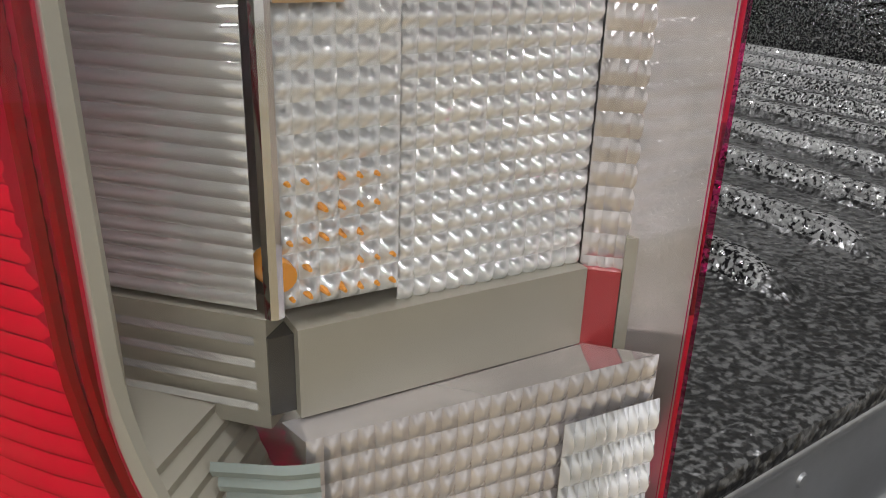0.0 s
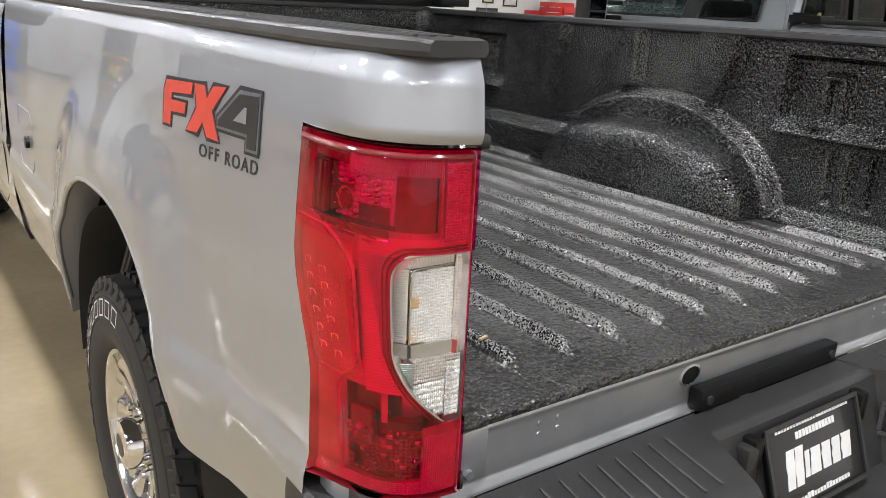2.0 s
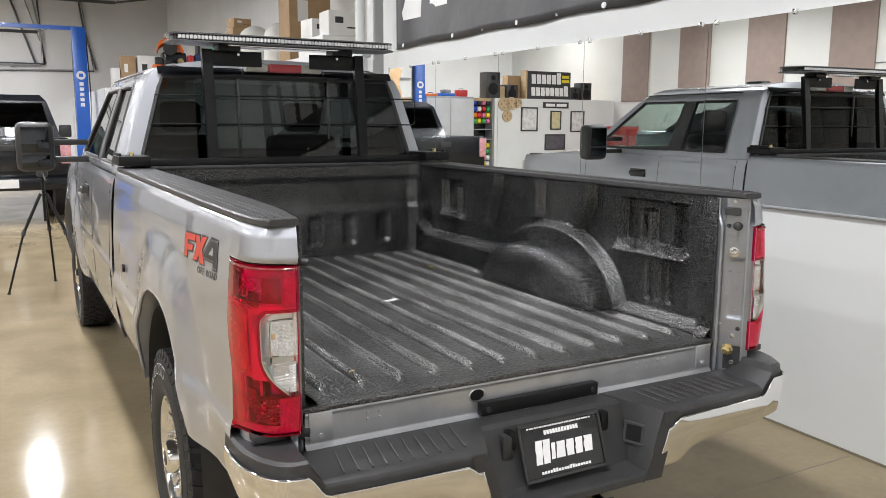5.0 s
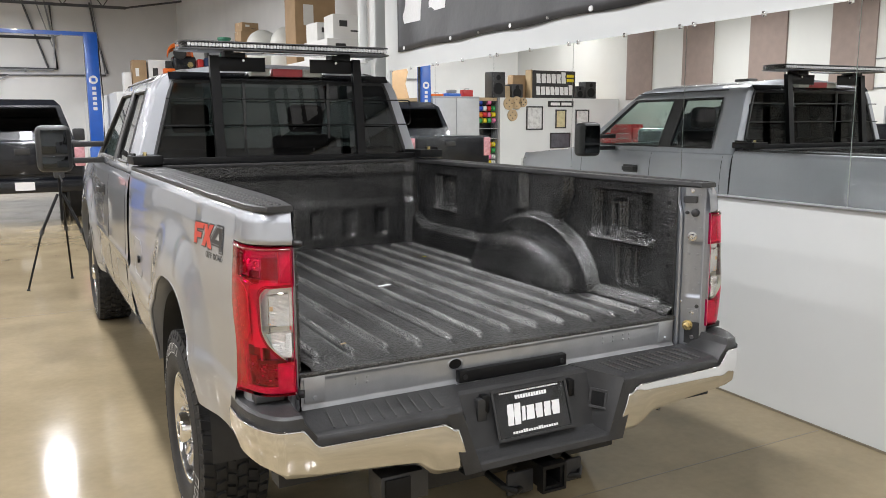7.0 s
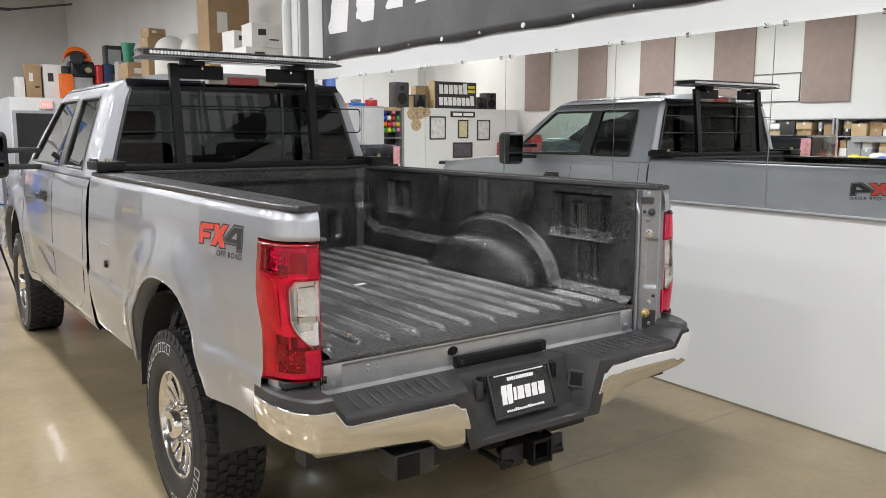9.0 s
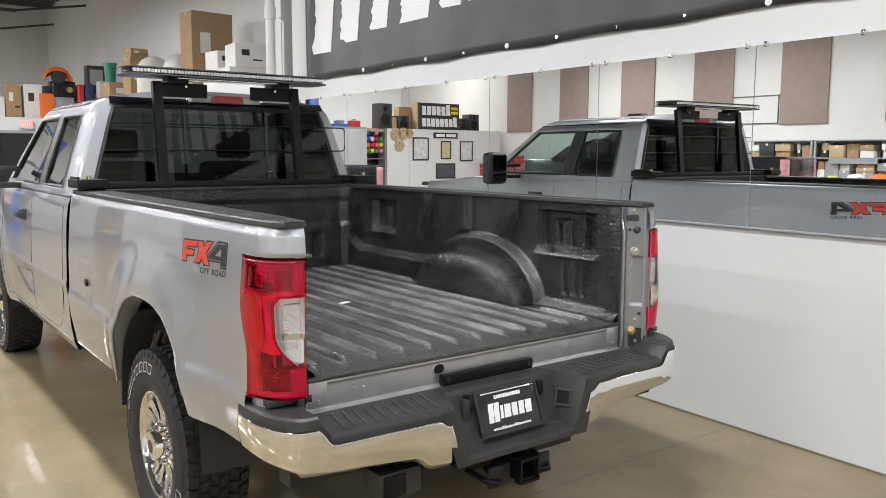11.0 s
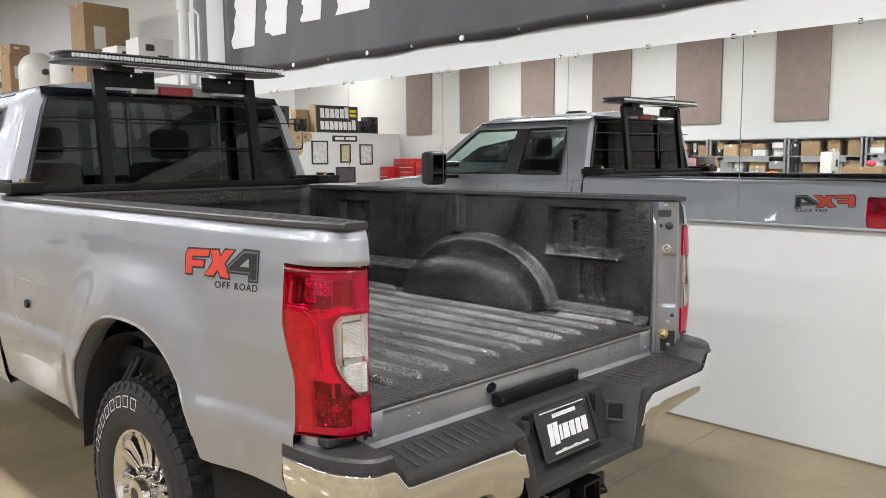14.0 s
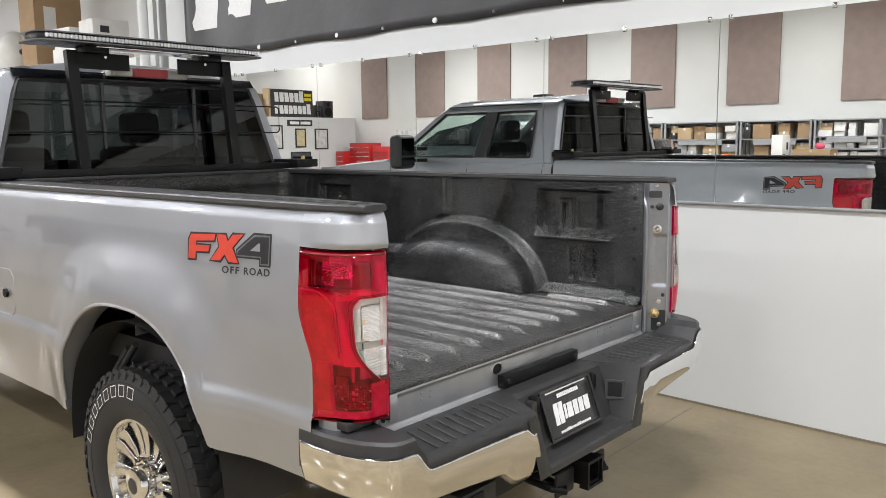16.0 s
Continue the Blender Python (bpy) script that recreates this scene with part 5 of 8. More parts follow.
def on_plate(a, b2, d):
    return plate_m @ Vector((a, -0.004 - d, b2))


bm = bmesh.new()
box(bm, -0.155, 0.155, -0.004, 0.004, -0.165, 0.0, bevel=0.003, m=plate_m)
plate = part("dealer_plate", bm, PLATE, bumper, "black plate with white lettering in a black frame")
bm = bmesh.new()
for a0, a1, b0, b1 in ((-0.158, 0.158, -0.004, 0.004), (-0.158, 0.158, -0.169, -0.161), (-0.158, -0.15, -0.165, 0.0), (0.15, 0.158, -0.165, 0.0)):
    prism(bm, [(a0, b0), (a1, b0), (a1, b1), (a0, b1)], on_plate, 0.004)
part("plate_frame", bm, BLACK, plate, smooth=False)


def rough_bar(bm, place, a0, a1, b0, b1, lean, depth, rng, n=5):
    """A brush-edged upright stroke."""
    left, right = [], []
    for i in range(n + 1):
        b2 = b0 + (b1 - b0) * i / n
        k = lean * (b2 - b0)
        left.append((a0 + k - rng.random() * 0.18 * (a1 - a0), b2))
        right.append((a1 + k + rng.random() * 0.06 * (a1 - a0), b2))
    prism(bm, left + right[::-1], place, depth)


rng = random.Random(4)
for a0, a1, b0, b1 in ((-0.108, -0.086, -0.122, -0.050), (-0.080, -0.058, -0.122, -0.050), (-0.048, -0.036, -0.113, -0.064), (-0.027, 0.001, -0.113, -0.064), (0.011, 0.036, -0.113, -0.064), (0.046, 0.070, -0.113, -0.064), (0.080, 0.108, -0.113, -0.064)):
    bm = bmesh.new()
    rough_bar(bm, on_plate, a0, a1, b0, b1, 0.14, 0.0012, rng)
    part("emblem_block", bm, WHITE, plate, "ragged white emblem block", smooth=False)
bm = bmesh.new()
for k in range(26):
    a = -0.125 + k * 0.0096
    prism(bm, [(a, -0.0125), (a + 0.0072, -0.0125), (a + 0.0072, -0.0075), (a, -0.0075)], on_plate, 0.001)
for k in range(12):
    a = -0.064 + k * 0.0112
    prism(bm, [(a, -0.036), (a + 0.0088, -0.036), (a + 0.0088, -0.0225), (a, -0.0225)], on_plate, 0.001)
part("plate_print", bm, WHITE, plate, "rows of small white print", smooth=False)
bm = bmesh.new()
for k in range(18):
    a = -0.095 + k * 0.0106
    h = 0.011 if k in (4, 5, 10, 11) else 0.008
    prism(bm, [(a, -0.152), (a + 0.008, -0.152), (a + 0.008, -0.152 + h), (a, -0.152 + h)], on_plate, 0.001)
part("plate_footer", bm, WHITE, plate, smooth=False)
part("plate_socket", boxm(-0.215, -0.175, -0.135, -0.105, 0.695, 0.775, bevel=0.008), BLACK, bumper)

# tow hitch
hitch = part("tow_hitch", boxm(-0.45, 0.45, -0.05, 0.02, 0.45, 0.52, bevel=0.008), UNDER, truck, "black square tow receiver with chain loops")
bm = bmesh.new()
ro, ri, zc, xc = 0.041, 0.031, 0.475, 0.045
for a0, a1, c0, c1 in ((-ro, ro, ri, ro), (-ro, ro, -ro, -ri), (-ro, -ri, -ri, ri), (ri, ro, -ri, ri)):
    box(bm, xc + a0, xc + a1, -0.215, 0.02, zc + c0, zc + c1)
for a0, a1, c0, c1 in ((-0.05, 0.05, 0.041, 0.05), (-0.05, 0.05, -0.05, -0.041), (-0.05, -0.041, -0.041, 0.041), (0.041, 0.05, -0.041, 0.041)):
    box(bm, xc + a0, xc + a1, -0.225, -0.19, zc + c0, zc + c1)
part("receiver_tube", bm, BLACKMETAL, hitch, smooth=False)
for s in (-1, 1):
    bm = bmesh.new()
    path = [(xc + s * 0.06, -0.03, 0.43), (xc + s * 0.1, -0.16, 0.435), (xc + s * 0.135, -0.185, 0.44), (xc + s * 0.165, -0.15, 0.45), (xc + s * 0.17, -0.03, 0.46)]
    tube(bm, path, 0.013, 10)
    part("chain_loop", bm, BLACKMETAL, hitch)
    bm = bmesh.new()
    box(bm, xc + s * 0.105 - 0.055, xc + s * 0.105 + 0.055, -0.17, -0.155, 0.415, 0.50, bevel=0.01)
    part("hitch_plate", bm, UNDER, hitch)
part("tow_socket", boxm(-0.575, -0.40, -0.13, -0.02, 0.472, 0.572, bevel=0.01), BLACK, hitch, "black boxed wiring socket")
part("socket_flap", boxm(-0.562, -0.47, -0.138, -0.13, 0.48, 0.562, bevel=0.004), BLACKMETAL, hitch)


# wheels
def wheel(name_label, y, s, lettered=True):
    """A wheel at its hub; x points outwards."""
    m = Matrix.Translation((s * 0.86, y, HUB_Z)) @ (Matrix.Rotation(0, 4, "Z") if s > 0 else Matrix.Rotation(math.pi, 4, "Z"))
    bm = bmesh.new()
    revolve(bm, [(0.02, -0.10), (0.15, -0.10), (0.15, 0.0), (0.02, 0.0)], 32, m)
    w = part("wheel", bm, UNDER, truck, name_label)
    # tyre
    bm = bmesh.new()
    prof = [(0.235, 0.105), (0.238, 0.122), (0.25, 0.132), (0.275, 0.139), (0.30, 0.1425), (0.335, 0.142), (0.365, 0.137), (0.388, 0.13), (0.402, 0.121), (0.409, 0.108), (0.4105, 0.06), (0.411, 0.0),
            (0.4105, -0.06), (0.409, -0.108), (0.402, -0.121), (0.365, -0.137), (0.30, -0.1425), (0.25, -0.132), (0.235, -0.105)]
    revolve(bm, prof, 80, m)
    part("tyre", fix(bm), RUBBER, w, "all-terrain tyre with white sidewall lettering")
    # tread blocks
    bm = bmesh.new()
    n = 46
    rt = random.Random(3)
    for i in range(n):
        for row, (c, wd) in enumerate(((-0.108, 0.042), (-0.062, 0.04), (-0.02, 0.036), (0.02, 0.036), (0.062, 0.04), (0.108, 0.042))):
            a = 2 * math.pi * (i + (0.5 if row % 2 else 0) + 0.12 * (row == 2)) / n
            ln = 0.039 if row in (0, 5) else 0.036
            r0, r1 = 0.404, TYRE_R - (0.003 if row in (0, 5) else 0)
            tw = 0.25 * (1 if row % 2 else -1)
            pts = []
            for rr, k in ((r0, 1.0), (r1, 0.86)):
                for dx, dt in ((-1, -1), (1, -1), (1, 1), (-1, 1)):
                    x = c + dx * wd / 2 * k
                    t = a + (dt * ln / 2 * k + tw * dx * wd / 2) / 0.41
                    pts.append(bm.verts.new(m @ Vector((x, rr * math.cos(t), rr * math.sin(t)))))
            for f in ((4, 5, 6, 7), (0, 1, 5, 4), (1, 2, 6, 5), (2, 3, 7, 6), (3, 0, 4, 7)):
                bm.faces.new([pts[q] for q in f])
        for sd in (-1, 1):
            a = 2 * math.pi * (i + 0.25) / n
            pts = []
            for rr, x, k in ((0.415, 0.122, 1), (0.385, 0.132, 1), (0.385, 0.136, 0.8), (0.413, 0.1275, 0.8)):
                for dt in (-1, 1):
                    t = a + dt * k * 0.013 / 0.4
                    pts.append(bm.verts.new(m @ Vector((sd * x, rr * math.cos(t), rr * math.sin(t)))))
            for f in ((4, 5, 7, 6), (2, 3, 5, 4), (6, 7, 1, 0), (0, 2, 4, 6), (1, 7, 5, 3)):
                bm.faces.new([pts[q] for q in f])
    part("tread", fix(bm), RUBBER, w, smooth=False)
    # raised white sidewall marks: plain blocks of the lettering's size
    if lettered:
        for base in (math.radians(84), math.radians(264)):
            for i in range(8):
                bm = bmesh.new()
                t0 = base + i * 0.185
                for ta, tb, ra, rb in ((0, 0.125, 0.362, 0.3655), (0, 0.125, 0.3235, 0.327), (0, 0.011, 0.327, 0.362), (0.114, 0.125, 0.327, 0.362)):
                    q = []
                    for t, r in ((t0 + ta, ra), (t0 + tb, ra), (t0 + tb, rb), (t0 + ta, rb)):
                        q.append(bm.verts.new(m @ Vector((lerp_table([(0.3, 0.1425), (0.335, 0.142), (0.365, 0.137), (0.388, 0.13)], r) + 0.0016, r * math.cos(t), r * math.sin(t)))))
                    bm.faces.new(q)
                part("sidewall_mark", bm, WHITE, w, smooth=False)
    bm = bmesh.new()
    for r in (0.318, 0.372):
        revolve(bm, [(r - 0.0012, lerp_table([(0.3, 0.1425), (0.335, 0.142), (0.365, 0.137), (0.388, 0.13)], r) - 0.001), (r, lerp_table([(0.3, 0.1425), (0.335, 0.142), (0.365, 0.137), (0.388, 0.13)], r) + 0.002), (r + 0.0012, lerp_table([(0.3, 0.1425), (0.335, 0.142), (0.365, 0.137), (0.388, 0.13)], r) - 0.001)], 64, m)
    part("sidewall_ring", bm, RUBBER, w)
    # rim
    bm = bmesh.new()
    revolve(bm, [(0.236, 0.112), (0.240, 0.118), (0.236, 0.122), (0.226, 0.119), (0.218, 0.105), (0.205, 0.05), (0.20, -0.09), (0.235, -0.11)], 64, m)
    rim = part("rim", fix(bm), ALLOY, w, "polished eight-spoke alloy rim")
    for i in range(8):
        a = 2 * math.pi * i / 8 + 0.2
        bm = bmesh.new()
        for off in (-1, 1):
            vs = []
            for r, half, x, th in ((0.07, 0.0125, 0.088, 0.03), (0.13, 0.0165, 0.083, 0.03), (0.19, 0.0235, 0.090, 0.028), (0.222, 0.031, 0.104, 0.02)):
                cen = off * (0.0135 + 0.0205 * (r - 0.07) / 0.15)
                ring = []
                for k, xx in ((-1, x - th), (-1, x - 0.004), (-0.7, x), (0.7, x), (1, x - 0.004), (1, x - th)):
                    tq = cen + k * half
                    ring.append(bm.verts.new(m @ Vector((xx, r * math.cos(a) - tq * math.sin(a), r * math.sin(a) + tq * math.cos(a)))))
                vs.append(ring)
            for p in range(3):
                for q in range(5):
                    bm.faces.new((vs[p][q], vs[p][q + 1], vs[p + 1][q + 1], vs[p + 1][q]))
        part("spoke", fix(bm), ALLOY, rim)
    bm = bmesh.new()
    revolve(bm, [(0.0, 0.146), (0.044, 0.146), (0.058, 0.142), (0.065, 0.130), (0.069, 0.09), (0.10, 0.086), (0.102, 0.05)], 40, m)
    part("hub_cap", fix(bm), CHROME, rim, "chrome hub cap")
    bm = bmesh.new()
    revolve(bm, [(0.0, 0.1475), (0.03, 0.1472), (0.03, 0.146)], 24, m)
    part("hub_badge", bm, BLACK, rim)
    for i in range(8):
        a = 2 * math.pi * i / 8 + 0.2 + math.pi / 8
        c0, c1 = m @ Vector((0.075, 0.085 * math.cos(a), 0.085 * math.sin(a))), m @ Vector((0.112, 0.085 * math.cos(a), 0.085 * math.sin(a)))
        part("lug_nut", cyl(bmesh.new(), c0, c1, 0.0115, 0.009, seg=6), CHROME, rim)


for s in (-1, 1):
    for y in (REAR_HUB, FRONT_HUB):
        wheel("all-terrain tyre on a polished alloy rim", y, s)

# running gear
axle = part("rear_axle", cyl(bmesh.new(), (-0.75, REAR_HUB, HUB_Z), (0.75, REAR_HUB, HUB_Z), 0.05, seg=16), UNDER, truck, "black steel rear axle")
bm = bmesh.new()
bmesh.ops.create_uvsphere(bm, u_segments=18, v_segments=12, radius=0.17, matrix=Matrix.Translation((0.0, REAR_HUB, HUB_Z)) @ Matrix.Diagonal((1, 0.9, 1, 1)))
part("differential", bm, UNDER, axle)
part("front_axle", cyl(bmesh.new(), (-0.75, FRONT_HUB, HUB_Z), (0.75, FRONT_HUB, HUB_Z), 0.045, seg=16), UNDER, truck)
for s in (-1, 1):
    rail = part("frame_rail", boxm(s * 0.47 - 0.04, s * 0.47 + 0.04, -0.05, 6.0, 0.55, 0.72, bevel=0.01), UNDER, truck)
    bm = bmesh.new()
    for k in range(4):
        L = 0.75 - k * 0.13
        sweep(bm, [(s * 0.56, REAR_HUB + L * t, 0.50 + 0.014 * k - 0.09 * (1 - t * t) * 0.8 + 0.0) for t in np.linspace(-1, 1, 13)], [(-0.032, -0.006), (0.032, -0.006), (0.032, 0.006), (-0.032, 0.006)])
    part("leaf_spring", bm, UNDER, truck)
    part("shock", tube(bmesh.new(), [(s * 0.52, REAR_HUB + 0.1, 0.40), (s * 0.50, REAR_HUB + 0.36, 0.86)], 0.028, 12), UNDER, truck)
    # wheel liners, front and rear
    for hub, half in ((REAR_HUB, 0.52), (FRONT_HUB, 0.52)):
        bm = bmesh.new()
        grid(bm, lambda u, v: (s * (0.67 + 0.305 * v), hub + (half + 0.015) * math.cos(math.pi * u) * (1 if abs(math.cos(math.pi * u)) < 0.999 else 1), 0.46 + (0.55 if hub < 3 else 0.61) * math.sin(math.pi * u) ** 0.8), 28, 4)
        grid(bm, lambda u, v: (s * 0.67, hub + (half + 0.015) * (1 - 2 * u), 0.46 + (0.55 if hub < 3 else 0.61) * v * max(0, math.sin(math.pi * u)) ** 0.8), 20, 6)
        part("wheel_liner", bm, BLACK, truck, "black plastic wheel arch liner")
    for k in (0.0, 0.055):
        part("liner_strut", tube(bmesh.new(), [(s * 0.90, REAR_HUB + 0.12 + k, 0.90 - 0.4 * k), (s * 0.89, REAR_HUB + 0.30 + k, 0.74 - 0.4 * k), (s * 0.87, REAR_HUB + 0.46 + k, 0.56 - 0.4 * k)], 0.013, 10), UNDER, truck)
    part("inner_bracket", sweep(bmesh.new(), [(s * 0.80, REAR_HUB + 0.24, 0.99), (s * 0.80, REAR_HUB + 0.26, 0.86), (s * 0.81, REAR_HUB + 0.30, 0.74)], [(-0.035, -0.006), (0.035, -0.006), (0.03, 0.006), (-0.03, 0.006)]), GREY, truck, "bare grey bracket behind the wheel")
part("exhaust", tube(bmesh.new(), [(0.62, 3.0, 0.52), (0.62, 1.6, 0.52), (0.66, 0.7, 0.66), (0.72, 0.35, 0.56), (0.86, 0.12, 0.5)], 0.038, 14), UNDER, truck)
part("spare_tyre", fix(revolve(bmesh.new(), [(0.2, -0.1), (0.36, -0.12), (0.4, -0.08), (0.4, 0.08), (0.36, 0.12), (0.2, 0.1), (0.2, -0.1)], 36, Matrix.Translation((0, 0.5, 0.62)) @ Matrix.Rotation(math.pi / 2, 4, "Y"))), RUBBER, truck)
part("under_tray", boxm(-0.85, 0.85, 0.1, 2.4, 0.80, 0.90), UNDER, truck, smooth=False)
part("cab_floor", boxm(-0.92, 0.92, 2.6, 4.6, 0.56, 0.66), UNDER, truck, smooth=False)
part("engine_bay", boxm(-0.58, 0.58, 4.6, 5.95, 0.50, 1.2), UNDER, truck, smooth=False)


# cab and front: lower body
CABSIDE = [(0.48, 0.93), (0.58, 0.968), (0.7, 0.985), (0.86, 0.992), (0.92, 0.999), (0.95, 0.994), (1.2, 0.985), (1.3, 0.978), (1.38, 0.966), (1.42, 0.952)]


def front_x(y, z):
    x = lerp_table(CABSIDE, z)
    k = arch_value(y, z, FRONT_HUB)
    x += 0.032 * (1 - smooth01(1.0, 1.4, k)) * smooth01(1.4, 1.2, z) if k >= 0.98 else 0.032
    x -= 0.10 * smooth01(5.65, 6.2, y) ** 1.6
    x -= 0.045 * smooth01(1.2, 1.42, z) * smooth01(4.7, 5.4, y)
    return x


def belt(y):
    return 1.42 - 0.085 * smooth01(4.75, 6.15, y)


for s in (-1, 1):
    bm = bmesh.new()
    side_sheet(bm, s, columns(2.555, 6.16, FRONT_HUB), lambda y: arch_low(y, FRONT_HUB, 0.53), belt, front_x)
    lower = part("cab_side", fix(bm), PAINT, truck)

    def on_side(y, z, out=0.0):
        return Vector((s * (front_x(y, z) + out), y, z))

    # door gaps, handles, running board
    for path in ([(2.66, z) for z in np.linspace(1.41, 0.9, 12)] + [(2.70, 0.75), (2.80, 0.66)] + [(y, 0.60) for y in np.linspace(2.95, 3.55, 6)],
                 [(3.60, z) for z in np.linspace(1.41, 0.62, 16)] + [(y, 0.60) for y in np.linspace(3.66, 4.6, 8)],
                 [(4.74, z) for z in np.linspace(1.40, 1.0, 10)] + [(4.70, 0.9), (4.64, 0.75), (4.60, 0.62)]):
        part("door_gap", tube(bmesh.new(), [on_side(y, z, -0.0015) for y, z in path], 0.0032, 6), BLACKMETAL, lower)
    for y in (3.78,):
        bm = bmesh.new()
        sweep(bm, [on_side(y, 1.245, 0.004), on_side(y + 0.015, 1.247, 0.034), on_side(y + 0.1, 1.248, 0.04), on_side(y + 0.185, 1.247, 0.034), on_side(y + 0.2, 1.245, 0.004)], [(-0.008, -0.017), (0.008, -0.017), (0.008, 0.017), (-0.008, 0.017)])
        part("door_handle", fix(bm), BLACK, lower, "black door handle")
        part("handle_cup", boxm(min(s * 0.98, s * 0.99), max(s * 0.98, s * 0.99), y - 0.005, y + 0.21, 1.21, 1.285, bevel=0.004), BLACK, lower)

# hood, cowl, front end
bm = bmesh.new()
grid(bm, lambda u, v: ((-1 + 2 * u) * (lerp_table([(0, 0.90), (0.5, 0.90), (1, 0.84)], v)), 4.72 + 1.42 * v, belt(4.72 + 1.42 * v) - 0.002 + 0.055 * (1 - abs(-1 + 2 * u) ** 3) - 0.05 * smooth01(0.8, 1, v)), 30, 20)
part("hood", bm, PAINT, truck, "silver hood")
bm = bmesh.new()
box(bm, -0.86, 0.86, 6.08, 6.18, 0.72, 1.31, bevel=0.03)
part("grille", bm, CHROME, truck, "chrome grille")
for s in (-1, 1):
    part("headlamp", boxm(s * 0.78 - 0.13, s * 0.78 + 0.13, 5.98, 6.165, 0.98, 1.27, bevel=0.02), CLEARLENS, truck)
    part("headlamp_bowl", boxm(s * 0.78 - 0.11, s * 0.78 + 0.11, 5.96, 6.1, 1.0, 1.25, bevel=0.02), REFLECTOR, truck)
part("front_bumper", boxm(-0.97, 0.97, 6.12, 6.3, 0.5, 0.72, bevel=0.05, seg=3), CHROME, truck)

# greenhouse
ROOF_W = [(1.40, 0.952), (1.50, 0.925), (1.70, 0.862), (1.90, 0.795), (1.96, 0.765), (2.0, 0.72)]
COLB = [2.575, 2.83, 3.38, 3.54, 4.10, 4.72, 4.86]
COLT = [2.635, 2.865, 3.33, 3.47, 3.72, 3.93, 4.02]


def green(s, c, z, out=0.0):
    """The cab's upper side: c counts pillar lines from the rear."""
    i = min(int(c), len(COLB) - 2)
    f = c - i
    t = (z - 1.415) / (2.0 - 1.415)
    yb = COLB[i] + (COLB[i + 1] - COLB[i]) * f
    yt = COLT[i] + (COLT[i + 1] - COLT[i]) * f
    y = yb + (yt - yb) * t
    x = lerp_table(ROOF_W, z) - 0.03 * (1 - smooth01(2.6, 2.72, y)) * 1.0 - 0.02 * smooth01(3.6, 4.6, y) * 0.6
    return Vector((s * (x + out), y, z))


for s in (-1, 1):
    bm = bmesh.new()
    zs = [1.415, 1.435, 1.455, 1.475] + list(np.linspace(1.5, 1.88, 9)) + [1.905, 1.935, 1.965, 1.985, 2.0]
    cs = []
    for i in range(len(COLB) - 1):
        cs += [i + k / 5 for k in range(5)]
    cs.append(len(COLB) - 1)
    vs = [[bm.verts.new(green(s, c, z)) for z in zs] for c in cs]
    for i in range(len(cs) - 1):
        for j in range(len(zs) - 1):
            cm, zm = (cs[i] + cs[i + 1]) / 2, (zs[j] + zs[j + 1]) / 2
            if 1.475 < zm < 1.905 and (1 < cm < 2 or 3 < cm < 5):
                continue
            bm.faces.new((vs[i][j], vs[i + 1][j], vs[i + 1][j + 1], vs[i][j + 1]))
    gr = part("cab_frame", bm, PAINT, truck, angle=50)
    md = gr.modifiers.new("thick", "SOLIDIFY")
    md.thickness, md.offset = 0.03, 1 if s < 0 else -1
    for ca, cb in ((1, 2), (3, 5)):
        bm = bmesh.new()
        grid(bm, lambda u, v: green(s, ca + (cb - ca) * u, 1.475 + 0.43 * v, -0.012), 8, 8)
        # left panes get darker glass in place of the dark interior behind
        part("side_window", outward(bm, (s, 0, 0)), (DUSKGLASS if ca == 1 else DOORGLASS) if s < 0 else SMOKEGLASS if ca == 1 else GREENGLASS, truck, "tinted side window")
        bm = bmesh.new()
        loop = [green(s, ca + (cb - ca) * t, 1.475, -0.004) for t in np.linspace(0, 1, 8)] + [green(s, cb, z, -0.004) for z in np.linspace(1.475, 1.905, 6)[1:]] + [green(s, cb + (ca - cb) * t, 1.905, -0.004) for t in np.linspace(0, 1, 8)[1:]] + [green(s, ca, z, -0.004) for z in np.linspace(1.905, 1.475, 6)[1:]]
        tube(bm, loop, 0.011, 6)
        part("window_seal", bm, BLACK, truck)
    # black pillar between the side windows
    bm = bmesh.new()
    grid(bm, lambda u, v: green(s, 2.05 + 0.9 * u, 1.47 + 0.44 * v, 0.003), 4, 8)
    part("pillar_cover", bm, BLACK, truck)
    # drip moulding above the doors
    part("roof_seam", tube(bmesh.new(), [green(s, c, 1.975, 0.002) for c in np.linspace(0.9, 6, 24)], 0.006, 6), BLACK, truck)
    # towing mirrors
    mm = part("door_mirror", boxm(min(s * 1.15, s * 1.39), max(s * 1.15, s * 1.39), 4.13, 4.30, 1.36, 1.70, bevel=0.06, seg=5), BLACK, truck, "large black towing mirror")
    part("mirror_glass", boxm(min(s * 1.185, s * 1.355), max(s * 1.185, s * 1.355), 4.122, 4.1295, 1.495, 1.665, bevel=0.002), DARKMIRROR, mm)
    part("mirror_glass_low", boxm(min(s * 1.185, s * 1.355), max(s * 1.185, s * 1.355), 4.122, 4.1295, 1.395, 1.475, bevel=0.002), DARKMIRROR, mm)
    for z in (1.44, 1.56):
        part("mirror_arm", boxm(min(s * 0.93, s * 1.2), max(s * 0.93, s * 1.2), 4.20, 4.25, z - 0.02, z + 0.02, bevel=0.008), BLACK, mm)

# roof
bm = bmesh.new()


def roof(u, v):
    t = -1 + 2 * u
    e = green(1, 6 * v, 2.0)
    y = e.y + 0.0
    x = t * e.x
    return (x, y + (0.0 if v > 0.02 else 0.0), 2.0 + 0.075 * (1 - abs(t) ** 2.6) * smooth01(-0.02, 0.09, v))


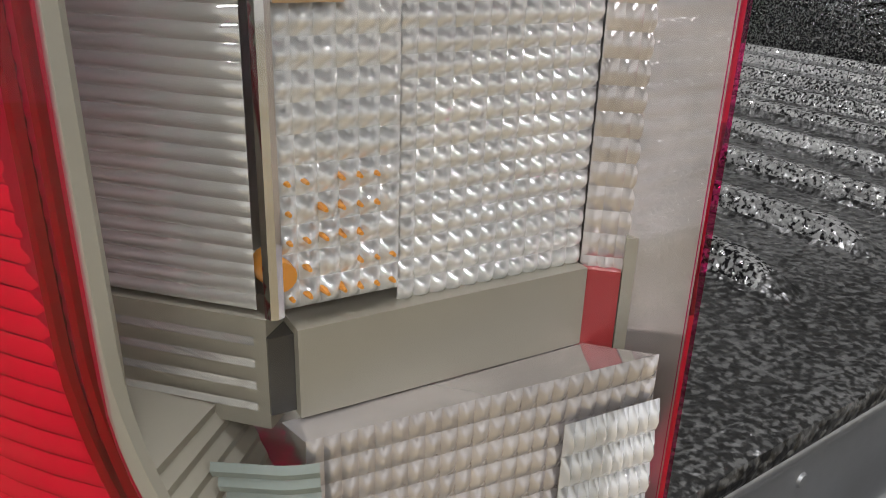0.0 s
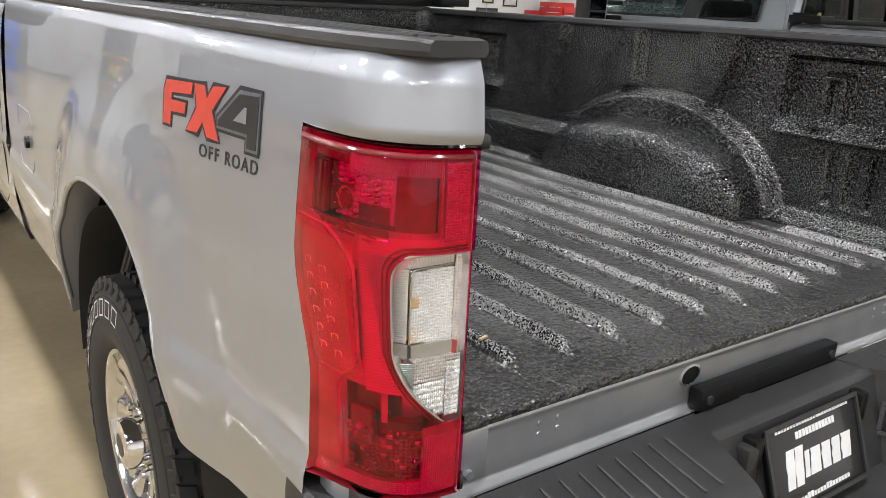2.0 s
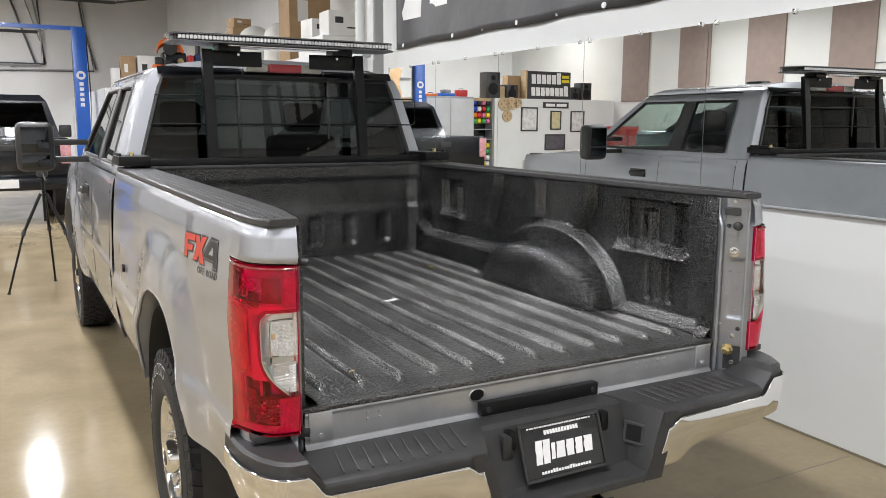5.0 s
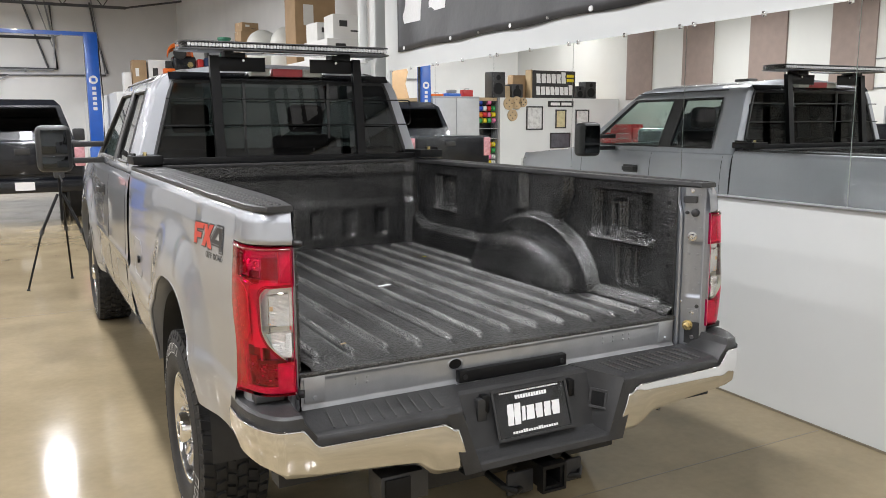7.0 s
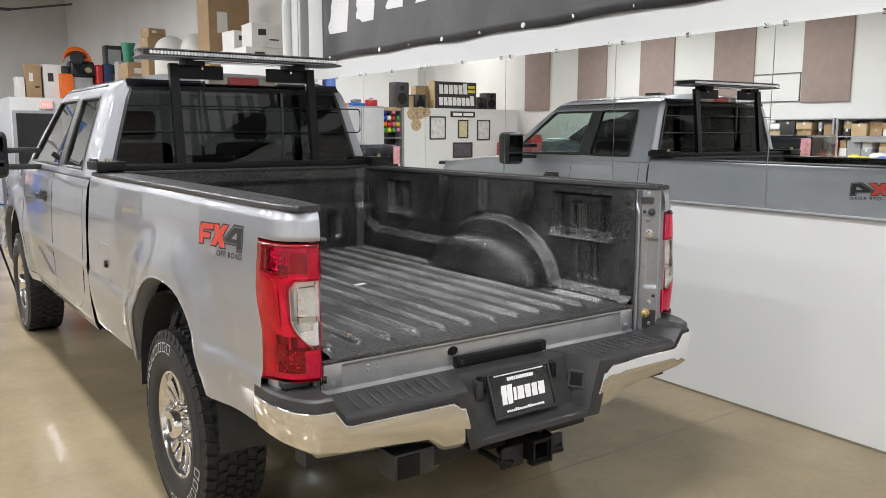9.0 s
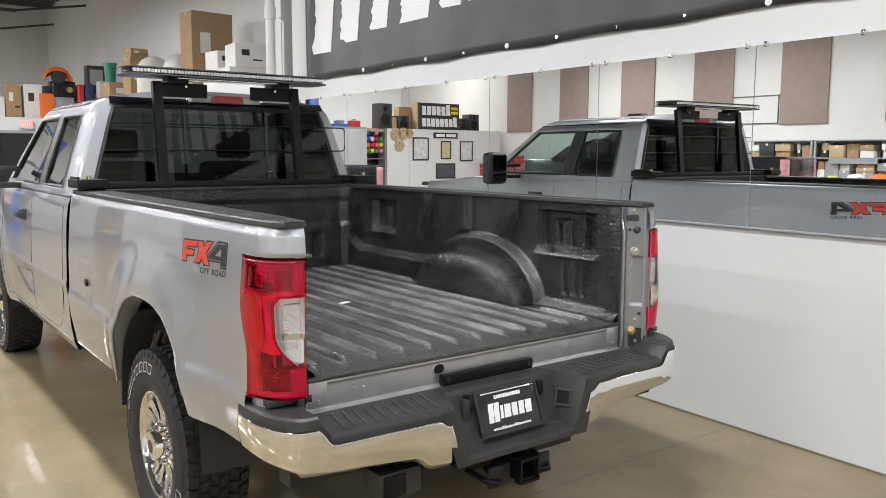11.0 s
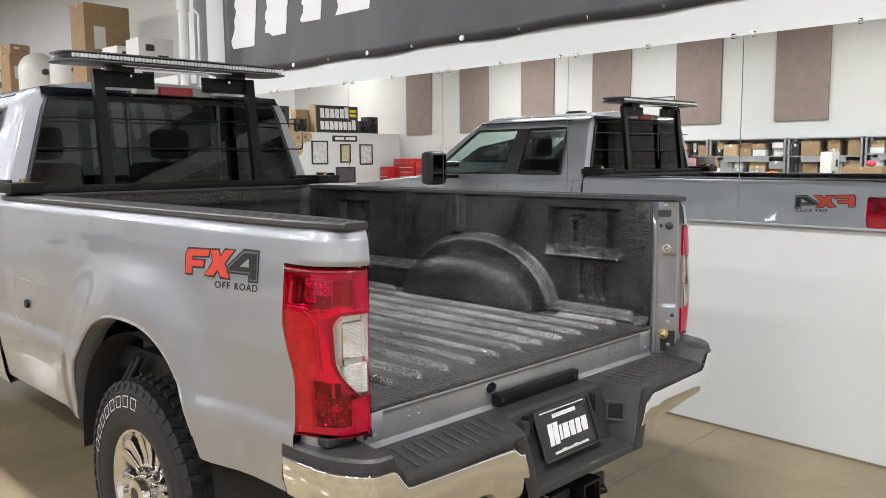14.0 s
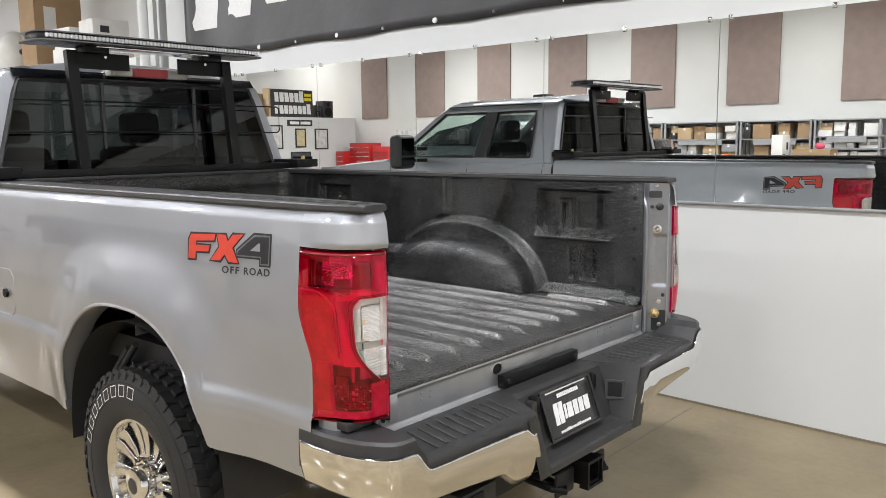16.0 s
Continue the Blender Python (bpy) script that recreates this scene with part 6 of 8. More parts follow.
grid(bm, roof, 30, 30)
part("roof", bm, PAINT, truck, "silver cab roof")
for s in (-1, 1):
    # dark ditch moulding along the roof's side, turning down over its rear edge
    bm = bmesh.new()
    c0, c1 = (0.055, 0.095) if s < 0 else (0.905, 0.945)
    grid(bm, lambda u, v: Vector(roof(c0 + (c1 - c0) * u, 0.004 + 0.97 * v)) + Vector((0, 0, 0.003 + 0.002 * math.sin(math.pi * u))), 4, 40)
    part("roof_moulding", outward(bm, (0, 0, 1)), BLACK, truck, "dark grey roof ditch moulding")
part("roof_antenna", boxm(-0.06, 0.06, 3.3, 3.5, 2.068, 2.11, bevel=0.02, seg=3), BLACK, truck)
# back of the cab
bm = bmesh.new()


def back(u, v):
    """The cab's rear wall between its corner posts."""
    z = 1.20 + 0.80 * v
    w = green(1, 0, max(z, 1.415)).x
    y = green(1, 0, max(z, 1.415)).y
    t = -1 + 2 * u
    return (t * w, y - 0.018 * (1 - abs(t) ** 4), z)


def back_skip(u, v):
    z, t = 1.20 + 0.80 * v, abs(-1 + 2 * u)
    return 1.475 < z < 1.97 and t < 0.905


grid(bm, back, 60, 48, back_skip)
part("cab_back", bm, PAINT, truck)
bm = bmesh.new()
grid(bm, lambda u, v: Vector(back(0.045 + 0.91 * u, 0.335 + 0.633 * v)) + Vector((0, -0.005, 0)), 24, 12)
rw = part("rear_window", outward(bm, (0, -1, 0)), TINT, truck, "dark tinted rear window with defroster bars")
bm = bmesh.new()
loop = [Vector(back(0.047 + 0.906 * t, 0.342)) for t in np.linspace(0, 1, 12)] + [Vector(back(0.953, 0.342 + 0.602 * t)) for t in np.linspace(0, 1, 8)[1:]] + [Vector(back(0.953 - 0.906 * t, 0.944)) for t in np.linspace(0, 1, 12)[1:]] + [Vector(back(0.047, 0.944 - 0.602 * t)) for t in np.linspace(0, 1, 8)[1:]]
tube(bm, [p + Vector((0, -0.004, 0)) for p in loop], 0.012, 6)
part("rear_window_seal", bm, BLACK, truck)
for x in (-0.27, 0.27):
    part("slider_bar", boxm(x - 0.008, x + 0.008, 2.572, 2.59, 1.52, 1.95, bevel=0.003), BLACK, rw)
# slim guard hoop across the window, its ends standing clear of the cab
hoop = []
for cx, cz, a0 in ((0.80, 1.832, 90), (0.80, 1.715, 0)):
    hoop += [(cx + 0.024 * math.cos(radians(a0 - 15 * k)), 2.52, cz + 0.02 * math.sin(radians(a0 - 15 * k))) for k in range(7)]
part("guard_hoop", tube(bmesh.new(), [(-0.735, 2.535, 1.852)] + hoop + [(-0.765, 2.535, 1.695)], 0.0042, 8), BLACKMETAL, rw, "slim black guard hoop")


def windscreen_at(u, v):
    p, k = green(1, 6, 1.43 + 0.56 * v), 1 - 2 * u
    return Vector((p.x * k, p.y + 0.06 * (1 - k * k), 1.43 + 0.56 * v))


part("windscreen", outward(grid(bmesh.new(), windscreen_at, 16, 8), (0, 1, 0)), GREENGLASS, truck)
# high brake lamp
ch = part("high_brake_lamp", boxm(-0.245, 0.245, 2.545, 2.64, 1.985, 2.04, bevel=0.012), CLEARLENS, truck, "high brake lamp with red centre and clear ends")
part("red_centre", boxm(-0.095, 0.095, 2.543, 2.63, 1.989, 2.036, bevel=0.006), TABRED, ch, "red brake lens")
for s in (-1, 1):
    part("cargo_lamp", boxm(s * 0.165 - 0.06, s * 0.165 + 0.06, 2.556, 2.63, 1.992, 2.034, bevel=0.006), POLY, ch)
bm = bmesh.new()
grid(bm, lambda u, v: (-0.70 + 1.40 * u, 2.598 + 0.036 * v - 0.012 * math.sin(math.pi * v) * (1 - abs(2 * u - 1) ** 4), 1.966 + 0.044 * v), 40, 6)
part("roof_header", outward(bm, (0, -1, 0)), DARKPAINT, truck, "glossy dark header over the rear window")
# seats
for x in (-0.42, 0.42):
    st = part("front_seat", boxm(x - 0.25, x + 0.25, 3.45, 3.62, 1.0, 1.62, bevel=0.07, seg=3), SEATCLOTH, truck, "dark cloth front seat")
    part("headrest", boxm(x - 0.13, x + 0.13, 3.45, 3.56, 1.64, 1.84, bevel=0.05, seg=3), SEATCLOTH, st)
part("rear_seat", boxm(-0.8, 0.8, 2.68, 2.85, 1.0, 1.55, bevel=0.05, seg=3), SEATCLOTH, truck)
part("dashboard", boxm(-0.85, 0.85, 4.25, 4.75, 1.15, 1.42, bevel=0.06, seg=3), SEATCLOTH, truck)
part("steering_wheel", fix(revolve(bmesh.new(), [(0.17 + 0.014 * math.cos(a), 0.014 * math.sin(a)) for a in np.linspace(0, 2 * math.pi, 9)], 28, Matrix.Translation((-0.42, 4.15, 1.42)) @ Matrix.Rotation(radians(90), 4, "Z") @ Matrix.Rotation(radians(-25), 4, "Y"))), BLACK, truck)

# fuel flap and small hole on the driver's side
part("fuel_flap", tube(bmesh.new(), [Vector((-(bed_x(y, z) - 0.001), y, z)) for y, z in ((2.05, 1.10), (2.25, 1.10), (2.28, 1.07), (2.28, 0.93), (2.25, 0.90), (2.05, 0.90), (2.02, 0.93), (2.02, 1.07), (2.05, 1.10))], 0.0022, 6), GREY, truck)
part("fuel_cap_slot", cyl(bmesh.new(), (-0.985, 2.1, 0.995), (-0.9985, 2.1, 0.995), 0.02, seg=16), BLACKMETAL, truck)


# side decals: angular red and black shapes with a small line of print below
def decal(s):
    def pl(lift):
        def place(a, b2, d):
            # a runs from front (0) to rear (0.405), b2 up from the decal's base
            y = 0.642 - a if s < 0 else 0.195 + a
            z = (1.272 if s < 0 else 1.264) + b2 + 0.045 * (a if s < 0 else 0.405 - a)
            return Vector((s * (bed_x(y, z) + lift + d) + (RIGHT if s > 0 else 0), y, z))
        return place

    def slab(pts, lift, mi_mat, name, par):
        bm = bmesh.new()
        prism(bm, pts, pl(lift), 0.0006)
        return part(name, bm, mi_mat, par, smooth=False)

    # three bold blocks
    first = [(0.0, 0.0), (0.0, 0.062), (0.012, 0.082), (0.145, 0.082), (0.14, 0.058), (0.045, 0.056), (0.045, 0.048), (0.118, 0.047), (0.112, 0.024), (0.045, 0.023), (0.043, 0.0)]
    cross = [(0.118, 0.0), (0.162, 0.043), (0.148, 0.082), (0.196, 0.082), (0.206, 0.062), (0.228, 0.083), (0.284, 0.083), (0.232, 0.041), (0.262, -0.004), (0.212, -0.004), (0.192, 0.018), (0.172, -0.001)]
    last = [(0.25, 0.016), (0.25, 0.036), (0.33, 0.084), (0.405, 0.082), (0.405, -0.006), (0.36, -0.006), (0.36, 0.014)]
    hole = [(0.318, 0.036), (0.355, 0.056), (0.36, 0.056), (0.36, 0.036)]

    def grow(pts, k):
        cx, cy = sum(p[0] for p in pts) / len(pts), sum(p[1] for p in pts) / len(pts)
        out = []
        n = len(pts)
        for i in range(n):
            p0, p1, p2 = Vector(pts[i - 1]), Vector(pts[i]), Vector(pts[(i + 1) % n])
            e1, e2 = (p1 - p0).normalized(), (p2 - p1).normalized()
            nrm = (Vector((e1.y, -e1.x)) + Vector((e2.y, -e2.x)))
            nrm = nrm.normalized() if nrm.length > 1e-6 else Vector((e1.y, -e1.x))
            area = sum(pts[j][0] * pts[(j + 1) % n][1] - pts[(j + 1) % n][0] * pts[j][1] for j in range(n))
            out.append(tuple(p1 + nrm * (k if area > 0 else -k)))
        return out

    base = slab(grow(first, 0.004), 0.0006, DECALBLACK, "side_decal", truck)
    base["label"] = "red and black side decal"
    slab(grow(cross, 0.004), 0.0009, DECALBLACK, "decal_outline", base)
    slab(grow(last, 0.004), 0.0012, DECALBLACK, "decal_outline", base)
    slab(grow(first, -0.0035), 0.0013, DECALRED, "decal_red", base)
    slab(grow(cross, -0.0035), 0.0016, DECALRED, "decal_red", base)
    slab(grow(last, -0.003), 0.0019, DECALGREY, "decal_grey", base)
    slab(grow(last, -0.009), 0.0026, DECALBLACK, "decal_inlay", base)
    slab(grow(hole, 0.002), 0.0033, PAINT, "decal_window", base)
    # the line of print, word by word
    for word, a0, a1 in (("OFF", 0.18, 0.264), ("ROAD", 0.287, 0.405)):
        cu = bpy.data.curves.new("print", "FONT")
        cu.body, cu.size, cu.extrude = word, 0.029, 0.0002
        cu.space_character, cu.offset = 1.22, 0.0005
        tmp = bpy.data.objects.new("tmp", cu)
        scene.collection.objects.link(tmp)
        bpy.context.view_layer.update()
        bm = bmesh.new()
        bm.from_mesh(tmp.evaluated_get(bpy.context.evaluated_depsgraph_get()).to_mesh())
        bpy.data.objects.remove(tmp)
        xs = [v.co.x for v in bm.verts]
        w0, w1 = min(xs), max(xs)
        for v in bm.verts:
            v.co = pl(0.0008)(a0 + (a1 - a0) * (v.co.x - w0) / (w1 - w0), -0.034 + v.co.y, v.co.z)
        part("decal_print", bm, DECALBLACK, base, "black print reading " + word, smooth=False)


for s in (-1, 1):
    decal(s)

# ---- rack and light bar on the truck ----
rack = thing("headache_rack", "black steel window rack bolted to the bed rails", "rack")
part("cross_beam", boxm(-0.93, 0.93, 2.40, 2.45, 1.476, 1.512, bevel=0.004), BLACKMETAL, rack)
for s in (-1, 1):
    x = s * 0.445 - 0.015
    bm = bmesh.new()
    sweep(bm, [(x, 2.43, 1.51), (x, 2.50, 2.098)], [(-0.027, -0.02), (0.027, -0.02), (0.027, 0.02), (-0.027, 0.02)], up=(0, 1, 0))
    part("post", fix(bm), BLACKMETAL, rack, smooth=False)
    part("side_foot", boxm(min(s * 0.80, s * 0.96), max(s * 0.80, s * 0.96), 2.32, 2.56, 1.4815, 1.53, bevel=0.004), BLACKMETAL, rack)
    part("foot_gusset", boxm(min(s * 0.94, s * 0.952), max(s * 0.94, s * 0.952), 2.36, 2.54, 1.482, 1.545, bevel=0.002), BLACKMETAL, rack)
    part("foot_bolt", cyl(bmesh.new(), (s * 0.89, 2.38, 1.53), (s * 0.89, 2.38, 1.55), 0.012, seg=6), BRASS, rack)
    part("wing_plate", boxm(min(s * 0.14, s * 0.46) - 0.015, max(s * 0.14, s * 0.46) - 0.015, 2.49, 2.498, 2.012, 2.095, bevel=0.002), BLACKMETAL, rack)
    part("wing_bolt", cyl(bmesh.new(), (s * 0.29, 2.49, 2.075), (s * 0.29, 2.475, 2.075), 0.008, seg=6), ALLOY, rack)
    part("bar_mount", boxm(s * 0.33 - 0.075, s * 0.33 + 0.045, 2.44, 2.56, 2.09, 2.125, bevel=0.004), BLACKMETAL, rack)

bar = thing("light_bar", "long clear warning light bar with silver base, unlit", "light bar")
# rounded slab outline
HALF, DEPTH = 0.655, 0.14
outline = []
for i in range(40):
    a = 2 * math.pi * i / 40
    cx, cy = math.cos(a), math.sin(a)
    outline.append((-0.02 + (HALF - 0.10) * (1 if cx > 0 else -1) + 0.10 * math.copysign(abs(cx) ** 0.8, cx), 2.50 + DEPTH * math.copysign(abs(cy) ** 0.55, cy)))
bm = bmesh.new()
prism(bm, outline, lambda a, b2, d: (a, b2, 2.1255 + d), 0.006)
part("base_plate", fix(bm), TRUSS, bar)
bm = bmesh.new()
prism(bm, [(-0.02 + (a + 0.02) * 0.985, 2.5 + (b2 - 2.5) * 0.95) for a, b2 in outline], lambda a, b2, d: (a, b2, 2.1318 + d), 0.034)
part("dome", fix(bm), CLEARLENS, bar, "clear lens of the light bar")
bm = bmesh.new()
prism(bm, [(-0.02 + (a + 0.02) * 0.99, 2.5 + (b2 - 2.5) * 0.97) for a, b2 in outline], lambda a, b2, d: (a, b2, 2.1662 + d), 0.006)
part("top_cover", fix(bm), TRUSS, bar)
bm = bmesh.new()
prism(bm, [(-0.02 + (a + 0.02) * 0.955, 2.5 + (b2 - 2.5) * 0.86) for a, b2 in outline], lambda a, b2, d: (a, b2, 2.1322 + d), 0.032)
part("led_tray", fix(bm), DARKPAINT, bar)
for i in range(62):
    x = -0.02 - 0.60 + i * 1.2 / 61
    for yy in (2.5 - DEPTH * 0.90, 2.5 + DEPTH * 0.90):
        part("led_cell", boxm(x - 0.0085, x + 0.0085, yy - 0.007, yy + 0.007, 2.1375, 2.1605, bevel=0.004, seg=1), REFLECTOR, bar)
part("work_light", boxm(-0.36, 0.28, 2.42, 2.58, 2.115, 2.125, bevel=0.003), ALLOY, bar)


# ---- things along the mirrored wall ----
bm = bmesh.new()


def cloth(u, v):
    y, z = 6.03 - 10.9 * u, 2.515 + 1.75 * v
    sag = 0.012 * math.sin(y * 5.1) * (1 - v) * math.exp(-v * 4) + 0.006 * math.sin(y * 1.7 + z * 2)
    return Vector((2.288 - 0.006 - abs(sag), y, z + 0.008 * math.sin(y * 5.1) * (1 - smooth01(0, 0.1, v))))


grid(bm, cloth, 210, 24)
banner = tagged(link("wall_banner", bm, BANNER), "long charcoal vinyl banner with ragged white emblem strokes", "banner")
banner.modifiers.new("thick", "SOLIDIFY").thickness = 0.002
banner.matrix_basis = ALONG @ Matrix.Diagonal((1, 1.04, 1, 1))
rb = random.Random(8)
y = 5.82
for i, (w, low, top, gap) in enumerate([(0.40, 2.80, 4.1, 0.22), (0.36, 2.86, 4.1, 0.30), (0.27, 2.92, 3.7, 0.26), (0.44, 2.92, 3.7, 0.22), (0.26, 2.96, 3.72, 0.16), (0.24, 2.97, 3.72, 0.24), (0.4, 2.97, 3.72, 0.22), (0.42, 2.98, 3.72, 0.9), (0.36, 2.88, 4.05, 0.2), (0.33, 2.9, 4.05, 0.25), (0.42, 2.96, 3.72, 0.2), (0.40, 2.96, 3.72, 0.2), (0.42, 2.97, 3.72, 0.2), (0.16, 2.97, 3.72, 0.22), (0.42, 2.97, 3.72, 0.2), (0.40, 2.98, 3.72, 0.2), (0.36, 2.98, 3.72, 0.2)]):
    left, right = [], []
    n = 26
    for k in range(n + 1):
        z = low + (top - low) * k / n
        lean = -0.16 * (z - low)
        left.append((y + lean + rb.random() * 0.07, z + rb.random() * 0.01))
        right.append((y + lean - w + rb.random() * 0.012, z))
    bm = bmesh.new()
    prism(bm, left + right[::-1], lambda a, b2, d: Vector((2.2745 - d, a, b2)), 0.0015)
    part("emblem_stroke", fix(bm), WHITE, banner, smooth=False)
    y -= w + gap
for i in range(19):
    yy = 5.85 - i * 0.56
    part("grommet", cyl(bmesh.new(), (2.284, yy, 2.545), (2.270, yy, 2.545), 0.016 if i % 2 else 0.024, 0.012 if i % 2 else 0.02, seg=16), CHROME if i % 2 else WHITE, banner)

pipe = thing("drain_pipe", "white painted drain pipe with collars on the wall", "pipe", at=(0, 0, 0))
part("pipe_run", tube(bmesh.new(), [(2.20, 6.62, 2.4), (2.20, 6.62, CEIL)], 0.055, 18), WALLPAINT, pipe)
for z in (3.25, 4.6):
    part("pipe_collar", cyl(bmesh.new(), (2.20, 6.62, z), (2.20, 6.62, z + 0.14), 0.07, seg=20), WALLPAINT, pipe)
part("small_conduit", tube(bmesh.new(), [(2.27, 6.42, 2.4), (2.27, 6.42, 3.2), (2.24, 6.47, 3.25)], 0.016, 10), WALLPAINT, pipe)
part("pipe_bracket", boxm(2.2, 2.299, 6.55, 6.69, 2.44, 2.47), GREY, pipe)


def carton(name, x, y, z, w, d, h, material=CARD, turn=0.0, label="closed brown cardboard carton", group="", marks=2):
    t = thing(name, label, "box", group, (x, y, z))
    t.rotation_euler[2] = radians(turn)
    part("carton_body", boxm(-w / 2, w / 2, -d / 2, d / 2, 0, h, bevel=0.006), material, t)
    part("tape", boxm(-w / 2 - 0.001, w / 2 + 0.001, -0.025, 0.025, h - 0.06, h + 0.0015), WOOD if material == CARD else WHITECARD, t, smooth=False)
    if marks:
        part("print_block", boxm(-w * 0.3, -w * 0.05, -d / 2 - 0.0015, -d / 2 + 0.001, h * 0.5, h * 0.75), BLACK if material != CARD else WHITECARD, t, smooth=False)
    if marks > 1:
        part("print_line", boxm(w * 0.05, w * 0.35, -d / 2 - 0.0015, -d / 2 + 0.001, h * 0.3, h * 0.36), BLACK, t, smooth=False)
    return t


DECK = 2.6
carton("carton_tall", 2.86, 10.4, DECK, 0.70, 0.4, 1.28, CARD, 6, "tall brown cardboard carton standing on the storage deck")
carton("white_carton", 2.62, 9.15, DECK + 0.26, 0.36, 0.4, 0.28, WHITECARD, 4, "white carton with black print on the storage deck")
carton("white_carton", 2.72, 8.55, DECK + 0.26, 0.46, 0.42, 0.33, WHITECARD, -3, "larger white carton with black print on the storage deck")
carton("white_carton", 2.66, 8.75, DECK, 0.62, 0.9, 0.255, WHITECARD, 2, "flat white carton under the other cartons")
carton("small_carton", 2.56, 13.2, DECK + 0.82, 0.34, 0.3, 0.16, CARD, 12, "small brown carton on top of the stack")
carton("stacked_carton", 2.56, 13.2, DECK, 0.36, 0.4, 0.815, CARD, 3, "brown cardboard carton on the storage deck")
carton("brown_carton", 1.15, 17.5, 2.42, 0.3, 0.4, 0.72, CARD, 0, "upright brown carton on the office roof")
carton("white_carton", 1.58, 17.55, 2.42, 0.46, 0.4, 0.74, WHITECARD, 0, "upright white carton on the office roof", marks=1)
carton("white_carton", 0.9, 17.6, 2.42, 0.16, 0.4, 0.45, WHITECARD, 0, "narrow white carton on the office roof", marks=0)
carton("brown_carton", 2.3, 18.2, 2.42, 0.6, 0.4, 0.6, CARD, 5, "brown carton on the office roof")

for x, y, r in ((2.62, 12.35, 0.30), (2.85, 11.7, 0.27)):
    t = thing("plastic_tank", "milky round plastic tank on the storage deck", "tank", "plastic tanks", (x, y, DECK))
    bm = bmesh.new()
    prof = [(0.0, 0.0), (r * 0.92, 0.0), (r, 0.06), (r * 0.985, 0.3), (r, 0.48)] + [(r * math.cos(a), 0.48 + 0.3 * math.sin(a)) for a in np.linspace(0.12, math.pi / 2 - 0.02, 14)] + [(0.0, 0.78)]
    revolve(bm, prof, 32, Matrix.Rotation(-math.pi / 2, 4, "Y"))
    part("tank_body", fix(bm), POLY, t)
    part("tank_cap", cyl(bmesh.new(), (0, -r * 0.9, 0.45), (0, -r * 1.12, 0.45), 0.05, seg=16), BLACK, t)


def pot(x, y, z, r, h, material, label):
    t = thing("plastic_pot", label, "pot", "pots on the deck", (x, y, z))
    part("pot_body", fix(revolve(bmesh.new(), [(0.0, 0.0), (r * 0.75, 0.0), (r, h), (r * 1.12, h), (r * 1.12, h + 0.04), (r * 0.9, h + 0.04), (r * 0.7, 0.03), (0, 0.03)], 24, Matrix.Rotation(-math.pi / 2, 4, "Y"))), material, t)


pot(2.36, 14.2, DECK + 0.42, 0.12, 0.34, GREENP, "green plastic pot on the storage deck")
pot(2.72, 14.1, DECK + 0.42, 0.13, 0.2, GREENP, "wide green plastic pot on the storage deck")
carton("stacked_carton", 2.56, 14.25, DECK, 0.62, 0.7, 0.418, CARD, 0, "brown carton under the green pots")

tb = thing("grey_tool_case", "grey plastic tool case on the deck", "case", at=(2.5, 14.95, DECK))
part("case_body", boxm(-0.2, 0.2, -0.15, 0.15, 0, 0.5, bevel=0.03), GREY, tb)
part("case_handle", tube(bmesh.new(), [(-0.08, -0.16, 0.4), (-0.08, -0.2, 0.4), (0.08, -0.2, 0.4), (0.08, -0.16, 0.4)], 0.012, 8), BLACK, tb)
bb = thing("black_device", "black boxed device on the office roof", "device", at=(2.9, 17.6, 2.42))
part("device_body", boxm(-0.2, 0.2, -0.15, 0.15, 0.6, 1.24, bevel=0.02), BLACK, bb)
part("device_stand", boxm(-0.18, 0.18, -0.13, 0.13, 0, 0.6, bevel=0.01), CARD, bb)
part("device_window", boxm(-0.14, 0.14, -0.154, -0.148, 0.8, 1.15), GREY, bb, smooth=False)
# engine with orange cover
en = thing("small_engine", "black small engine with a rounded orange cover", "engine", at=(2.1, 17.45, 2.42))
bm = bmesh.new()
grid(bm, lambda u, v: (-0.06 + (0.30 - 0.07 * v) * math.cos(math.pi * u), -0.26 + 0.4 * v, 0.82 + (0.30 - 0.05 * math.cos(4 * math.pi * v)) * math.sin(math.pi * u) ** 0.8 * (1 - 0.25 * v)), 24, 14)
cover = part("orange_cover", fix(bm), ORANGE, en, "curved orange blower shroud")
cover.modifiers.new("thick", "SOLIDIFY").thickness = 0.03
part("recoil_grille", cyl(bmesh.new(), (-0.06, -0.24, 0.9), (-0.06, -0.275, 0.9), 0.15, 0.13, seg=24), BLACK, en)
part("engine_block", boxm(-0.22, 0.3, -0.25, 0.15, 0.48, 0.84, bevel=0.07, seg=3), DARKPAINT, en)
part("engine_disc", cyl(bmesh.new(), (0.16, -0.25, 0.64), (0.16, -0.29, 0.64), 0.07, 0.06, seg=20), BRASS, en)
part("engine_stand", boxm(-0.2, 0.25, -0.2, 0.15, 0.0, 0.48, bevel=0.01), GREY, en)
ob = thing("orange_bin", "orange plastic bin with tools on the office roof", "bin", at=(1.8, 17.35, 2.42))
part("bin_body", boxm(-0.14, 0.14, -0.14, 0.14, 0, 0.55, bevel=0.02), ORANGE, ob)
part("bin_tools", boxm(-0.08, 0.06, -0.08, 0.08, 0.55, 0.72, bevel=0.02), BLACK, ob)
rd = thing("red_toolbox", "red and blue bags on the office roof", "bag", at=(2.55, 17.3, 2.42))
part("bag_red", boxm(-0.13, 0.02, -0.12, 0.12, 0.0, 0.78, bevel=0.05, seg=3), REDENAMEL, rd)
